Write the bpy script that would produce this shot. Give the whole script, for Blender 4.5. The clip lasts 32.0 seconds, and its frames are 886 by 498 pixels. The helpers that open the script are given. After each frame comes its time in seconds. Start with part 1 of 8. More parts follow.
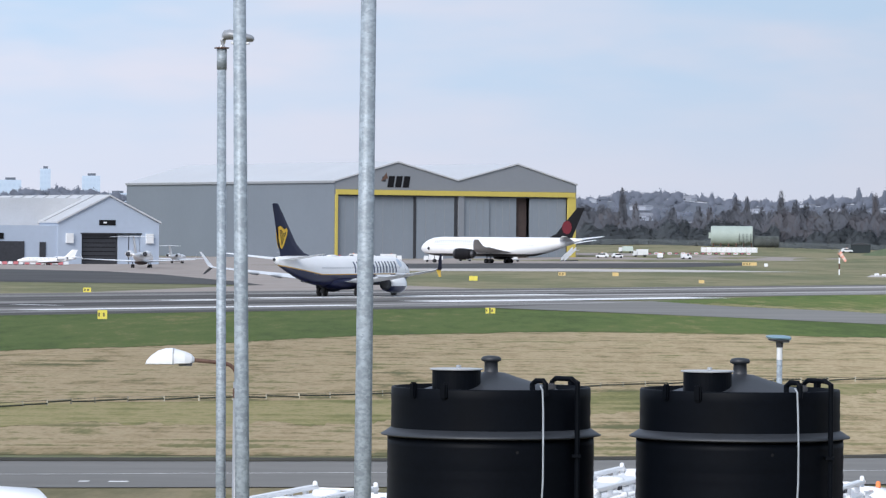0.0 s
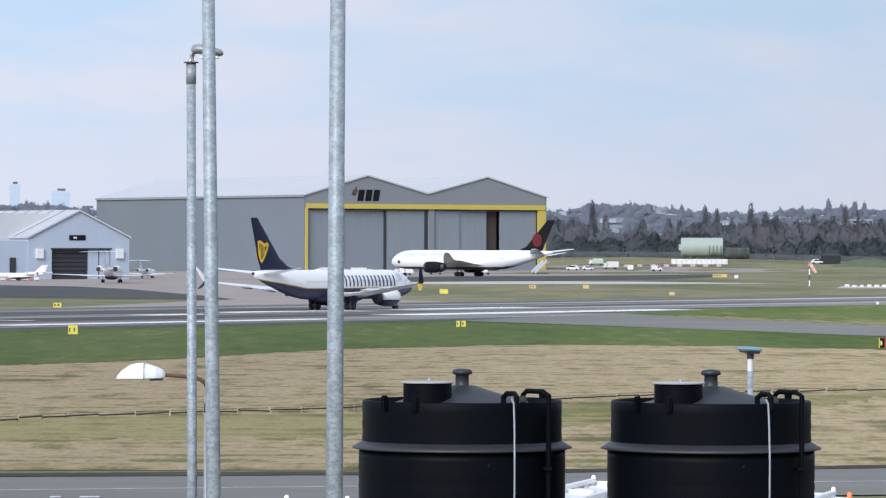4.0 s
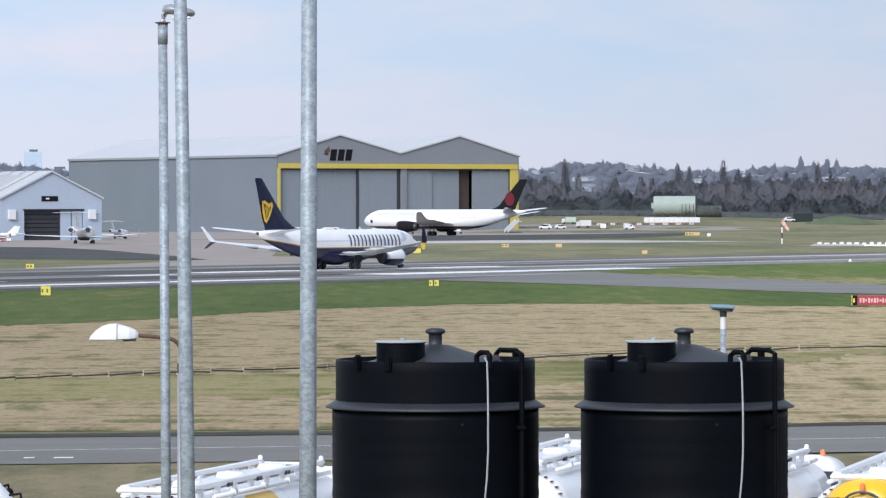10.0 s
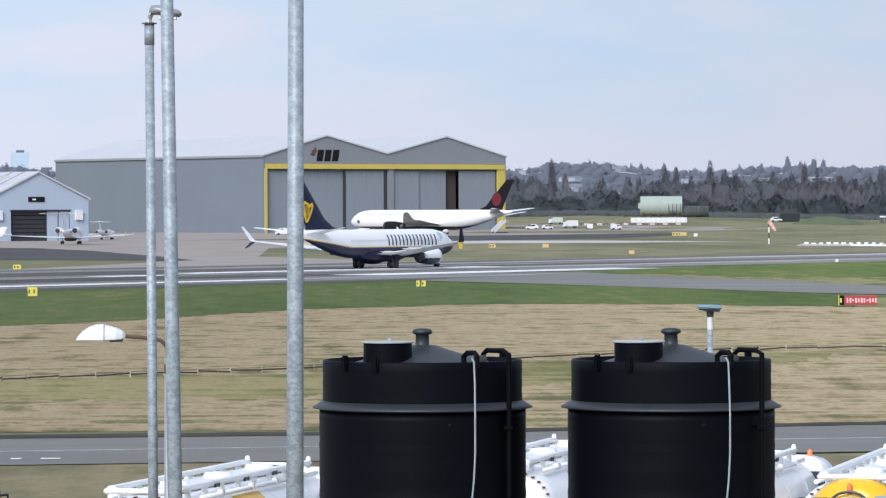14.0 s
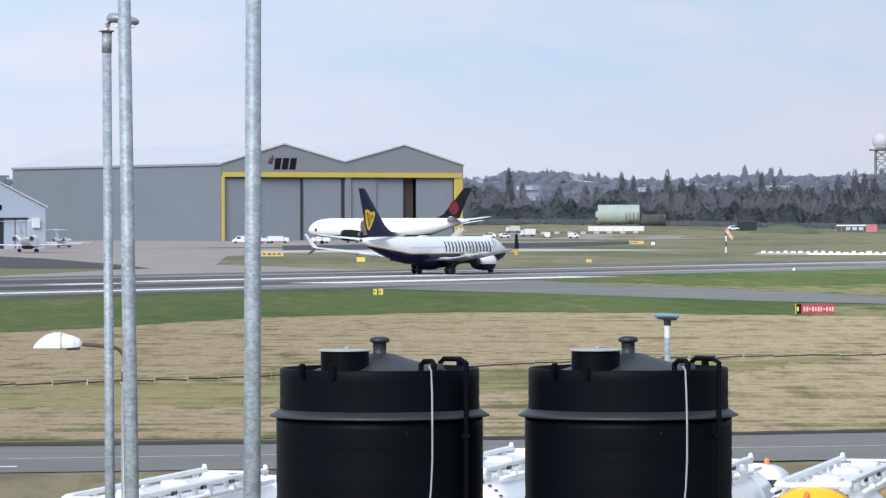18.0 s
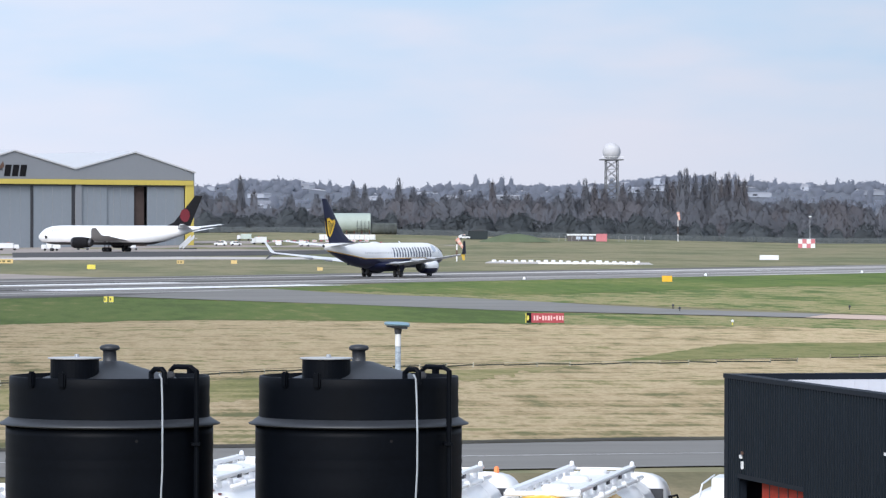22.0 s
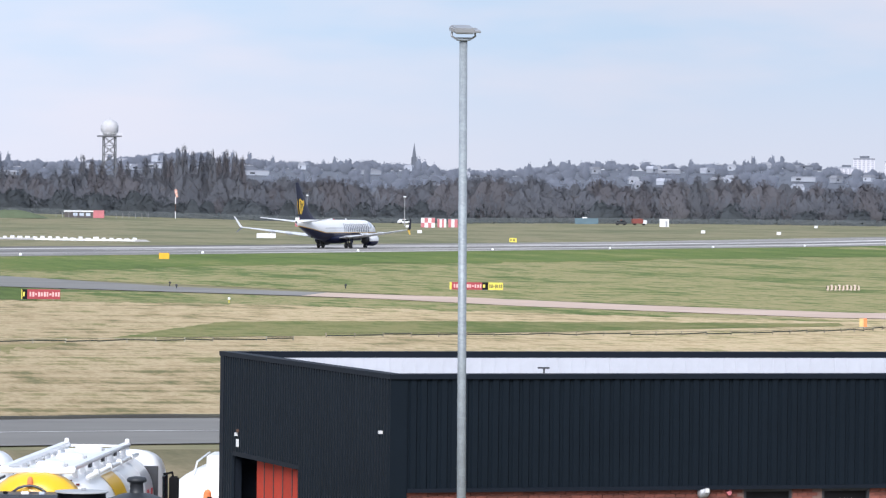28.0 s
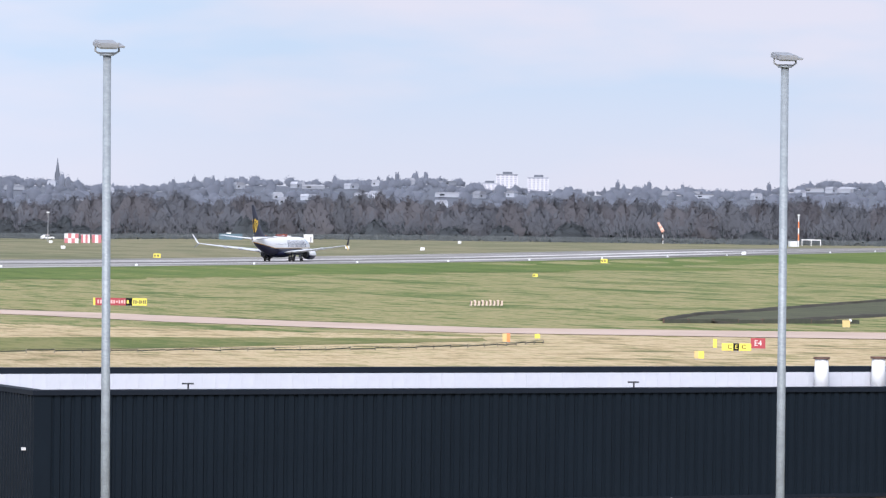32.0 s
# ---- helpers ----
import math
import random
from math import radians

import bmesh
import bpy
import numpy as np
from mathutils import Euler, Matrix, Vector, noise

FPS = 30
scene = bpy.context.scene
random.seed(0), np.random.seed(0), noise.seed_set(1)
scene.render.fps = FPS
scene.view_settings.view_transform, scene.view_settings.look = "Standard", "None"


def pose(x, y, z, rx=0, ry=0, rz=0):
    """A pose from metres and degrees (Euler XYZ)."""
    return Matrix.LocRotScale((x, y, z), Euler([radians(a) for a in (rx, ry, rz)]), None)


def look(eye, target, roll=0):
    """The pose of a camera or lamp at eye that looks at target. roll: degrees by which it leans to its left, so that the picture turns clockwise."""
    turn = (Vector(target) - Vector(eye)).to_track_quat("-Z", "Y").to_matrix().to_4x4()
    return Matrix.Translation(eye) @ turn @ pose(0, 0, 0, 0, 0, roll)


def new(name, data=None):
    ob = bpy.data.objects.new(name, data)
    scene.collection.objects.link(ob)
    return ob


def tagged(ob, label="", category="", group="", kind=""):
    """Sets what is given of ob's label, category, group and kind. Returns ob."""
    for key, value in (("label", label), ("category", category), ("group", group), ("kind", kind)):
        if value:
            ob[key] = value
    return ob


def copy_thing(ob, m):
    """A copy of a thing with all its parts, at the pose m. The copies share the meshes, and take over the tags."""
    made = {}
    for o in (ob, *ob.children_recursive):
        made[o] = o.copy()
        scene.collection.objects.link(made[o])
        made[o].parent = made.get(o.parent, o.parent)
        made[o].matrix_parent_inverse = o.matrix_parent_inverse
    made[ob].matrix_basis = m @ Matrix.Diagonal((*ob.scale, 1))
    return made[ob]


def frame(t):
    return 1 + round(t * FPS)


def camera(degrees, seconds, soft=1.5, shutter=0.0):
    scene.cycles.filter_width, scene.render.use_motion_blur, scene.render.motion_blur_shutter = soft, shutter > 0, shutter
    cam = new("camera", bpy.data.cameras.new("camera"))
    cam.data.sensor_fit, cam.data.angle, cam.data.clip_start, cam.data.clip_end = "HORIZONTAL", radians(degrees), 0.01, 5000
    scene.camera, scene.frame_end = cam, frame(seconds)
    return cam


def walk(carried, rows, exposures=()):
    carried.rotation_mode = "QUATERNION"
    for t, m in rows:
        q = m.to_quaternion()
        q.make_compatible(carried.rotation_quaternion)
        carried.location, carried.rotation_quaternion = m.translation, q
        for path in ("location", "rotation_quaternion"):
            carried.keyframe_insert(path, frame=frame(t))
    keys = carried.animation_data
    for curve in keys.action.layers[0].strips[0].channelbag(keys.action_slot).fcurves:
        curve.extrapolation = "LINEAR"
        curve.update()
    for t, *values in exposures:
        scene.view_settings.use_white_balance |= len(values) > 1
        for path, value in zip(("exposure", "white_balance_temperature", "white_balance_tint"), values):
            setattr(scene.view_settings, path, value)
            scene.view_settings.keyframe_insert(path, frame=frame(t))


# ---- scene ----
# The camera stands still on a terrace and is turned by its holder.
EYE = (0.0, 0.0, 8.35)
cam = camera(11.93, 32.0, soft=1.3)
# seconds, degrees to the right of +y, degrees up, degrees of lean
PATH = [
    (0, 0.0005, -0.1833, -0.4311),
    (0.5, 0.0711, -0.1921, -0.3680),
    (1, 0.1125, -0.1777, -0.2917),
    (1.5, 0.1282, -0.1241, -0.2796),
    (2, 0.1446, -0.0202, -0.2583),
    (2.5, 0.1769, 0.0618, -0.2458),
    (3, 0.2349, 0.1035, -0.1835),
    (3.5, 0.3174, 0.0749, -0.1248),
    (5.5, 0.6125, -0.3283, -0.1687),
    (6, 0.6679, -0.4051, -0.1035),
    (6.5, 0.7195, -0.4659, -0.0913),
    (7, 0.7705, -0.5259, -0.0435),
    (7.5, 0.8005, -0.5611, 0.0132),
    (8, 0.8031, -0.5646, 0.1003),
    (8.5, 0.7914, -0.5539, 0.1129),
    (9, 0.7673, -0.5412, 0.1073),
    (9.5, 0.7656, -0.5412, 0.1148),
    (10, 0.7698, -0.5522, 0.1226),
    (10.5, 0.7922, -0.5664, 0.1341),
    (11, 0.8064, -0.5708, 0.1935),
    (11.5, 0.8257, -0.5615, 0.1698),
    (12, 0.8389, -0.5574, 0.1695),
    (12.5, 0.8633, -0.5608, 0.1898),
    (13, 0.8832, -0.5661, 0.2042),
    (13.5, 0.9155, -0.5602, 0.1943),
    (14, 0.9464, -0.5476, 0.1770),
    (14.5, 0.9790, -0.5253, 0.1901),
    (16.5, 1.0823, -0.5365, 0.1804),
    (17, 1.1756, -0.5179, 0.1534),
    (17.5, 1.3281, -0.4768, 0.1651),
    (18, 1.5231, -0.4362, 0.1169),
    (18.5, 1.7470, -0.3863, 0.1004),
    (19, 1.9938, -0.3439, 0.0993),
    (19.5, 2.2965, -0.2858, 0.1063),
    (20, 2.6771, -0.2533, 0.1215),
    (20.5, 3.1864, -0.2650, 0.1131),
    (21, 3.8054, -0.3010, 0.1027),
    (21.5, 4.4773, -0.3369, 0.0058),
    (22, 5.1554, -0.3247, -0.1316),
    (22.5, 5.7669, -0.2976, -0.2596),
    (23, 6.3098, -0.2689, -0.3287),
    (23.5, 6.8001, -0.2848, -0.3679),
    (24, 7.2951, -0.3055, -0.4285),
    (24.5, 7.8474, -0.3223, -0.4901),
    (25, 8.4089, -0.3046, -0.5687),
    (25.5, 8.9962, -0.2937, -0.6381),
    (27.5, 11.2449, -0.5292, -0.7240),
    (28, 11.9447, -0.5794, -0.7098),
    (28.5, 12.6874, -0.6315, -0.7538),
    (29, 13.4027, -0.6582, -0.7589),
    (29.5, 14.0299, -0.6383, -0.7604),
    (30, 14.5898, -0.5828, -0.7407),
    (30.5, 15.1439, -0.4927, -0.7036),
    (31, 15.6810, -0.4160, -0.7050),
    (31.5, 16.2475, -0.3376, -0.7239),
    (32, 16.7468, -0.3104, -0.7191),
]
EXPOSURES = [(0.0, -0.07, 6050, 11), (14.0, -0.05, 6050, 11), (22.0, 0.1, 6080, 11), (28.0, 0.22, 6110, 12.5), (32.0, 0.27, 6160, 15)]
walk(cam, [(t, pose(*EYE, 90 + up, 0, -right) @ pose(0, 0, 0, 0, 0, -lean)) for t, right, up, lean in PATH], EXPOSURES)


# ---- light ----
def make_world():
    w = bpy.data.worlds.new("sky")
    scene.world = w
    w.use_nodes = True
    n, l = w.node_tree.nodes, w.node_tree.links
    n.clear()
    out, bg = n.new("ShaderNodeOutputWorld"), n.new("ShaderNodeBackground")
    sky = n.new("ShaderNodeTexSky")
    sky.sky_type, sky.sun_disc = "NISHITA", False
    sky.sun_elevation, sky.sun_rotation = radians(32), radians(204)
    sky.air_density, sky.dust_density = 1.0, 0.4
    gain = n.new("ShaderNodeMixRGB")
    gain.blend_type = "MULTIPLY"
    gain.inputs[0].default_value = 1.0
    gain.inputs[2].default_value = (0.08, 0.08, 0.085, 1)
    l.new(sky.outputs[0], gain.inputs[1])
    # thin high overcast: pale blue with broad, soft, pinkish-white banks
    tc, mp = n.new("ShaderNodeTexCoord"), n.new("ShaderNodeMapping")
    mp.inputs["Scale"].default_value = (7.0, 7.0, 26.0)
    l.new(tc.outputs["Generated"], mp.inputs[0])
    no = n.new("ShaderNodeTexNoise")
    no.inputs["Scale"].default_value, no.inputs["Detail"].default_value, no.inputs["Roughness"].default_value = 1.6, 4, 0.5
    l.new(mp.outputs[0], no.inputs["Vector"])
    ramp = n.new("ShaderNodeValToRGB")
    ramp.color_ramp.elements[0].position, ramp.color_ramp.elements[1].position = 0.42, 0.66
    ramp.color_ramp.elements[0].color = (0.60, 0.745, 0.915, 1)
    ramp.color_ramp.elements[1].color = (0.80, 0.795, 0.885, 1)
    l.new(no.outputs[0], ramp.inputs[0])
    sep = n.new("ShaderNodeSeparateXYZ")
    l.new(tc.outputs["Generated"], sep.inputs[0])
    low = n.new("ShaderNodeMapRange")
    low.inputs[1].default_value, low.inputs[2].default_value = 0.045, 0.010
    low.interpolation_type = "SMOOTHSTEP"
    l.new(sep.outputs[2], low.inputs[0])
    haze = n.new("ShaderNodeMixRGB")
    haze.inputs[2].default_value = (0.78, 0.79, 0.885, 1)
    dim = n.new("ShaderNodeMath")
    dim.operation = "MULTIPLY"
    dim.inputs[1].default_value = 0.75
    l.new(low.outputs[0], dim.inputs[0])
    l.new(dim.outputs[0], haze.inputs[0])
    l.new(ramp.outputs[0], haze.inputs[1])
    mix = n.new("ShaderNodeMixRGB")
    mix.inputs[0].default_value = 0.9
    l.new(gain.outputs[0], mix.inputs[1])
    l.new(haze.outputs[0], mix.inputs[2])
    # the overcast is thinner towards the west, thicker towards the north
    thick = n.new("ShaderNodeMapRange")
    thick.inputs[1].default_value, thick.inputs[2].default_value = -0.1, 0.25
    thick.inputs[3].default_value, thick.inputs[4].default_value = 1.04, 0.82
    l.new(sep.outputs[0], thick.inputs[0])
    dull = n.new("ShaderNodeMixRGB")
    dull.blend_type = "MULTIPLY"
    dull.inputs[0].default_value = 1.0
    l.new(mix.outputs[0], dull.inputs[1])
    l.new(thick.outputs[0], dull.inputs[2])
    l.new(dull.outputs[0], bg.inputs[0])
    bg.inputs[1].default_value = 1.0
    l.new(bg.outputs[0], out.inputs[0])


make_world()
SUN = bpy.data.lights.new("sun", "SUN")
SUN.energy, SUN.angle, SUN.color = 3.5, radians(35), (1.0, 0.95, 0.885)
sun = new("sun", SUN)
sun.matrix_basis = look((0, 0, 200), (math.sin(radians(24)), math.cos(radians(24)), 200 - math.tan(radians(32))))


# ---- materials ----
def mat(name, color, rough=0.6, metal=0.0, spread=0.12, scale=3.0, fine=40.0, bump=0.0, coat=0.0, spec=0.5, by_object=0.0):
    """A painted or plain surface: base colour with soft stains at one scale and grain at another."""
    m = bpy.data.materials.new(name)
    m.use_nodes = True
    n, l = m.node_tree.nodes, m.node_tree.links
    b = n["Principled BSDF"]
    b.inputs["Roughness"].default_value, b.inputs["Metallic"].default_value = rough, metal
    b.inputs["Specular IOR Level"].default_value = spec
    b.inputs["Coat Weight"].default_value = coat
    tc = n.new("ShaderNodeTexCoord")
    a, c = n.new("ShaderNodeTexNoise"), n.new("ShaderNodeTexNoise")
    a.inputs["Scale"].default_value, a.inputs["Detail"].default_value = scale, 5
    c.inputs["Scale"].default_value, c.inputs["Detail"].default_value = fine, 3
    for t in (a, c):
        l.new(tc.outputs["Object"], t.inputs["Vector"])
    add = n.new("ShaderNodeMath")
    add.operation = "MULTIPLY_ADD"
    add.inputs[1].default_value = 0.65
    half = n.new("ShaderNodeMath")
    half.operation = "MULTIPLY"
    half.inputs[1].default_value = 0.35
    l.new(c.outputs[0], half.inputs[0])
    l.new(a.outputs[0], add.inputs[0])
    l.new(half.outputs[0], add.inputs[2])
    r = n.new("ShaderNodeValToRGB")
    r.color_ramp.elements[0].position, r.color_ramp.elements[1].position = 0.3, 0.7
    r.color_ramp.elements[0].color = (*[v * (1 - spread) for v in color], 1)
    r.color_ramp.elements[1].color = (*[min(1, v * (1 + spread)) for v in color], 1)
    l.new(add.outputs[0], r.inputs[0])
    last = r.outputs[0]
    if by_object:
        info, hsv = n.new("ShaderNodeObjectInfo"), n.new("ShaderNodeHueSaturation")
        mr = n.new("ShaderNodeMapRange")
        mr.inputs[3].default_value, mr.inputs[4].default_value = 1 - by_object, 1 + by_object
        l.new(info.outputs["Random"], mr.inputs[0])
        l.new(mr.outputs[0], hsv.inputs["Value"])
        l.new(last, hsv.inputs["Color"])
        last = hsv.outputs[0]
    l.new(last, b.inputs["Base Color"])
    if bump:
        bp = n.new("ShaderNodeBump")
        bp.inputs["Strength"].default_value, bp.inputs["Distance"].default_value = bump, 0.02
        l.new(add.outputs[0], bp.inputs["Height"])
        l.new(bp.outputs[0], b.inputs["Normal"])
    return m


def ground_mat(name, colors, big, small, streak=(1, 1, 1), rough=0.95, weights=(0.55, 0.3, 0.15), spread=(0.3, 0.7), bump=0.0, turn=0.0, spec=0.2, east=None, reach=(-10, 70), bands=0.0):
    """Turf, soil or paving: a ramp of colours over noise at three sizes, in metres."""
    m = bpy.data.materials.new(name)
    m.use_nodes = True
    n, l = m.node_tree.nodes, m.node_tree.links
    b = n["Principled BSDF"]
    b.inputs["Roughness"].default_value, b.inputs["Specular IOR Level"].default_value = rough, spec
    tc, mp = n.new("ShaderNodeTexCoord"), n.new("ShaderNodeMapping")
    if turn:
        # streaks that run along a line turned from +y
        mp.vector_type = "TEXTURE"
        mp.inputs["Scale"].default_value, mp.inputs["Rotation"].default_value = [1 / v for v in streak], (0, 0, radians(-turn))
    else:
        mp.inputs["Scale"].default_value = streak
    l.new(tc.outputs["Object"], mp.inputs[0])
    last = None
    for size, weight in zip((big, small, small / 6), weights):
        t, k = n.new("ShaderNodeTexNoise"), n.new("ShaderNodeMath")
        t.inputs["Scale"].default_value, t.inputs["Detail"].default_value = 1 / size, 4
        l.new(mp.outputs[0], t.inputs["Vector"])
        k.operation = "MULTIPLY_ADD"
        k.inputs[1].default_value, k.inputs[2].default_value = weight, 0
        l.new(t.outputs[0], k.inputs[0])
        if last:
            l.new(last, k.inputs[2])
        last = k.outputs[0]
    if bands:
        # long faint bands left by mowing and by tracks
        mb, tb, kb = n.new("ShaderNodeMapping"), n.new("ShaderNodeTexNoise"), n.new("ShaderNodeMath")
        mb.inputs["Scale"].default_value, mb.inputs["Rotation"].default_value = (0.03, 0.30, 1), (0, 0, radians(4))
        tb.inputs["Scale"].default_value, tb.inputs["Detail"].default_value = 1.0, 3
        kb.operation = "MULTIPLY_ADD"
        kb.inputs[1].default_value = bands
        low = n.new("ShaderNodeMath")
        low.operation = "SUBTRACT"
        low.inputs[1].default_value = 0.5 * bands
        l.new(tc.outputs["Object"], mb.inputs[0])
        l.new(mb.outputs[0], tb.inputs["Vector"])
        l.new(tb.outputs[0], kb.inputs[0])
        l.new(last, kb.inputs[2])
        l.new(kb.outputs[0], low.inputs[0])
        last = low.outputs[0]
    r = n.new("ShaderNodeValToRGB")
    lo, hi = spread
    for k, c in enumerate(colors):
        at = lo + (hi - lo) * k / (len(colors) - 1)
        e = r.color_ramp.elements[k] if k < 2 else r.color_ramp.elements.new(at)
        e.position, e.color = at, (*c, 1)
    l.new(last, r.inputs[0])
    color = r.outputs[0]
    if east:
        # value scaled from west to east, over the reach in metres
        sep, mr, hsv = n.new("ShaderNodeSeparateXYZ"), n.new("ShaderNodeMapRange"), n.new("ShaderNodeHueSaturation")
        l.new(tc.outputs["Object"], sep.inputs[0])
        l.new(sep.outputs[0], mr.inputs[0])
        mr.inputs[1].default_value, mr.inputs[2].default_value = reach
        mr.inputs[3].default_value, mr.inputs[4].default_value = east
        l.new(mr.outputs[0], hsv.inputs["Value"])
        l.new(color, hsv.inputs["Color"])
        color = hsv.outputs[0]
    l.new(color, b.inputs["Base Color"])
    if bump:
        bp = n.new("ShaderNodeBump")
        bp.inputs["Strength"].default_value, bp.inputs["Distance"].default_value = bump, 0.1
        l.new(last, bp.inputs["Height"])
        l.new(bp.outputs[0], b.inputs["Normal"])
    return m


def galvanised(name="galvanised_steel", dark=(0.225, 0.258, 0.288), pale=(0.41, 0.465, 0.515)):
    """Dull zinc: a fine spangle of small pale flakes over a cloudy grey ground."""
    m = mat(name, [(i + j) / 2 for i, j in zip(dark, pale)], 0.5, 0.15, 0.16, 2.2, 26)
    n, l = m.node_tree.nodes, m.node_tree.links
    tc, mp = n.new("ShaderNodeTexCoord"), n.new("ShaderNodeMapping")
    mp.inputs["Scale"].default_value = (0.8, 0.8, 1.1)
    l.new(tc.outputs["Object"], mp.inputs[0])
    v, c = n.new("ShaderNodeTexNoise"), n.new("ShaderNodeTexVoronoi")
    v.inputs["Scale"].default_value, v.inputs["Detail"].default_value, v.inputs["Roughness"].default_value = 9, 4, 0.6
    c.inputs["Scale"].default_value = 34
    add = n.new("ShaderNodeMath")
    add.operation = "MULTIPLY_ADD"
    add.inputs[1].default_value = 0.26
    for t in (v, c):
        l.new(mp.outputs[0], t.inputs["Vector"])
    sep = n.new("ShaderNodeSeparateColor")
    l.new(c.outputs["Color"], sep.inputs[0])
    l.new(sep.outputs[0], add.inputs[0])
    l.new(v.outputs[0], add.inputs[2])
    r = n.new("ShaderNodeValToRGB")
    r.color_ramp.elements[0].position, r.color_ramp.elements[1].position = 0.52, 0.8
    r.color_ramp.elements[0].color, r.color_ramp.elements[1].color = (*dark, 1), (*pale, 1)
    l.new(add.outputs[0], r.inputs[0])
    mx = n.new("ShaderNodeMixRGB")
    mx.inputs[0].default_value = 0.7
    b = n["Principled BSDF"]
    old = b.inputs["Base Color"].links[0].from_socket
    l.new(old, mx.inputs[1])
    l.new(r.outputs[0], mx.inputs[2])
    l.new(mx.outputs[0], b.inputs["Base Color"])
    return m


def thin(m):
    """Twigs and leaves let part of the light through."""
    n, l = m.node_tree.nodes, m.node_tree.links
    b, out = n["Principled BSDF"], n["Material Output"]
    t, mx = n.new("ShaderNodeBsdfTranslucent"), n.new("ShaderNodeMixShader")
    mx.inputs[0].default_value = 0.5
    l.new(b.inputs["Base Color"].links[0].from_socket, t.inputs["Color"])
    l.new(b.outputs[0], mx.inputs[1])
    l.new(t.outputs[0], mx.inputs[2])
    l.new(mx.outputs[0], out.inputs["Surface"])
    return m


def glass_dark(name="dark_glazing"):
    return mat(name, (0.02, 0.024, 0.03), 0.12, 0, 0.3, 2, 9, spec=0.7)


FIELD = ground_mat("rough_field_grass", [(0.122, 0.135, 0.066), (0.165, 0.166, 0.086), (0.25, 0.22, 0.128), (0.15, 0.155, 0.076)], 45, 9, bump=0.1, streak=(1, 0.3, 1), spread=(0.38, 0.62))
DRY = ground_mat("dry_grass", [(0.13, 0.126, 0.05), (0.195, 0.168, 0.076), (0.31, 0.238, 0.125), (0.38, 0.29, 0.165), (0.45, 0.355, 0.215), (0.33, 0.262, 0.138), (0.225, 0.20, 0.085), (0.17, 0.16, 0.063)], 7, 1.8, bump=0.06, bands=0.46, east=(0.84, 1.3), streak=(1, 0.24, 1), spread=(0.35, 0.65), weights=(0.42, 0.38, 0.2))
VERGE = ground_mat("worn_verge_grass", [(0.12, 0.11, 0.055), (0.18, 0.155, 0.085), (0.25, 0.205, 0.12), (0.16, 0.145, 0.07)], 5, 1.2, bump=0.06, streak=(1, 0.3, 1), spread=(0.36, 0.64))
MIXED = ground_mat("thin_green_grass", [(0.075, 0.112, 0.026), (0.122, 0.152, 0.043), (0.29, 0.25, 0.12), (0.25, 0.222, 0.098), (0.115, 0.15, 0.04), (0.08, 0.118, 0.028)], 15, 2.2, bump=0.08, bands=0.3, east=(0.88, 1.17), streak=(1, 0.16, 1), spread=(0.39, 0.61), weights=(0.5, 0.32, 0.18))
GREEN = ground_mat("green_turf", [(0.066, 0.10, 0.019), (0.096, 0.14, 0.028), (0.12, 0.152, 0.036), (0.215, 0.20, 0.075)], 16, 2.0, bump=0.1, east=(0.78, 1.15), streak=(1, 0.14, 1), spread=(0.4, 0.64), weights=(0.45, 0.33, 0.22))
THINGREEN = ground_mat("thin_fresh_grass", [(0.084, 0.118, 0.026), (0.12, 0.148, 0.037), (0.235, 0.215, 0.085), (0.145, 0.16, 0.045)], 10, 1.6, bump=0.08, bands=0.35, streak=(1, 0.2, 1), spread=(0.34, 0.64), weights=(0.46, 0.34, 0.2))
OLIVE = ground_mat("olive_grass", [(0.12, 0.125, 0.036), (0.205, 0.19, 0.07), (0.31, 0.258, 0.125), (0.175, 0.172, 0.056)], 8, 1.8, bump=0.06, bands=0.5, streak=(1, 0.24, 1), spread=(0.34, 0.66), weights=(0.42, 0.38, 0.2))
DUGTURF = ground_mat("dug_over_turf", [(0.055, 0.055, 0.035), (0.085, 0.088, 0.05), (0.12, 0.125, 0.065)], 5, 1.0, bump=0.2, streak=(1, 0.3, 1))
SOIL = ground_mat("dark_soil", [(0.03, 0.028, 0.022), (0.055, 0.05, 0.038), (0.09, 0.085, 0.05)], 6, 1.2, bump=0.6)
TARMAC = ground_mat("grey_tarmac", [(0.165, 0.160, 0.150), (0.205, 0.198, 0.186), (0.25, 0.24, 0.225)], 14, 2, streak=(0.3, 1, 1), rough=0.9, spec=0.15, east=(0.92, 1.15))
# the runway's rise in value eastward is low-angle sky glare painted into the asphalt
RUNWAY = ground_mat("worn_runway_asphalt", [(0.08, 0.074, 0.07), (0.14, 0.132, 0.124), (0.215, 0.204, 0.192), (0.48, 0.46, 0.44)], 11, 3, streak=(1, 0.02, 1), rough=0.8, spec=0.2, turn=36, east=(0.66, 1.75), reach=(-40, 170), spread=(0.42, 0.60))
DARKTAR = ground_mat("new_black_asphalt", [(0.055, 0.053, 0.054), (0.075, 0.073, 0.073), (0.10, 0.098, 0.096)], 20, 3, rough=0.9)
CONCRETE = ground_mat("pale_concrete", [(0.27, 0.232, 0.21), (0.325, 0.285, 0.258), (0.39, 0.345, 0.315)], 15, 2.5, rough=0.9)
PINK = ground_mat("pinkish_concrete", [(0.47, 0.355, 0.285), (0.55, 0.42, 0.34), (0.62, 0.485, 0.40)], 12, 2.5, rough=0.9)
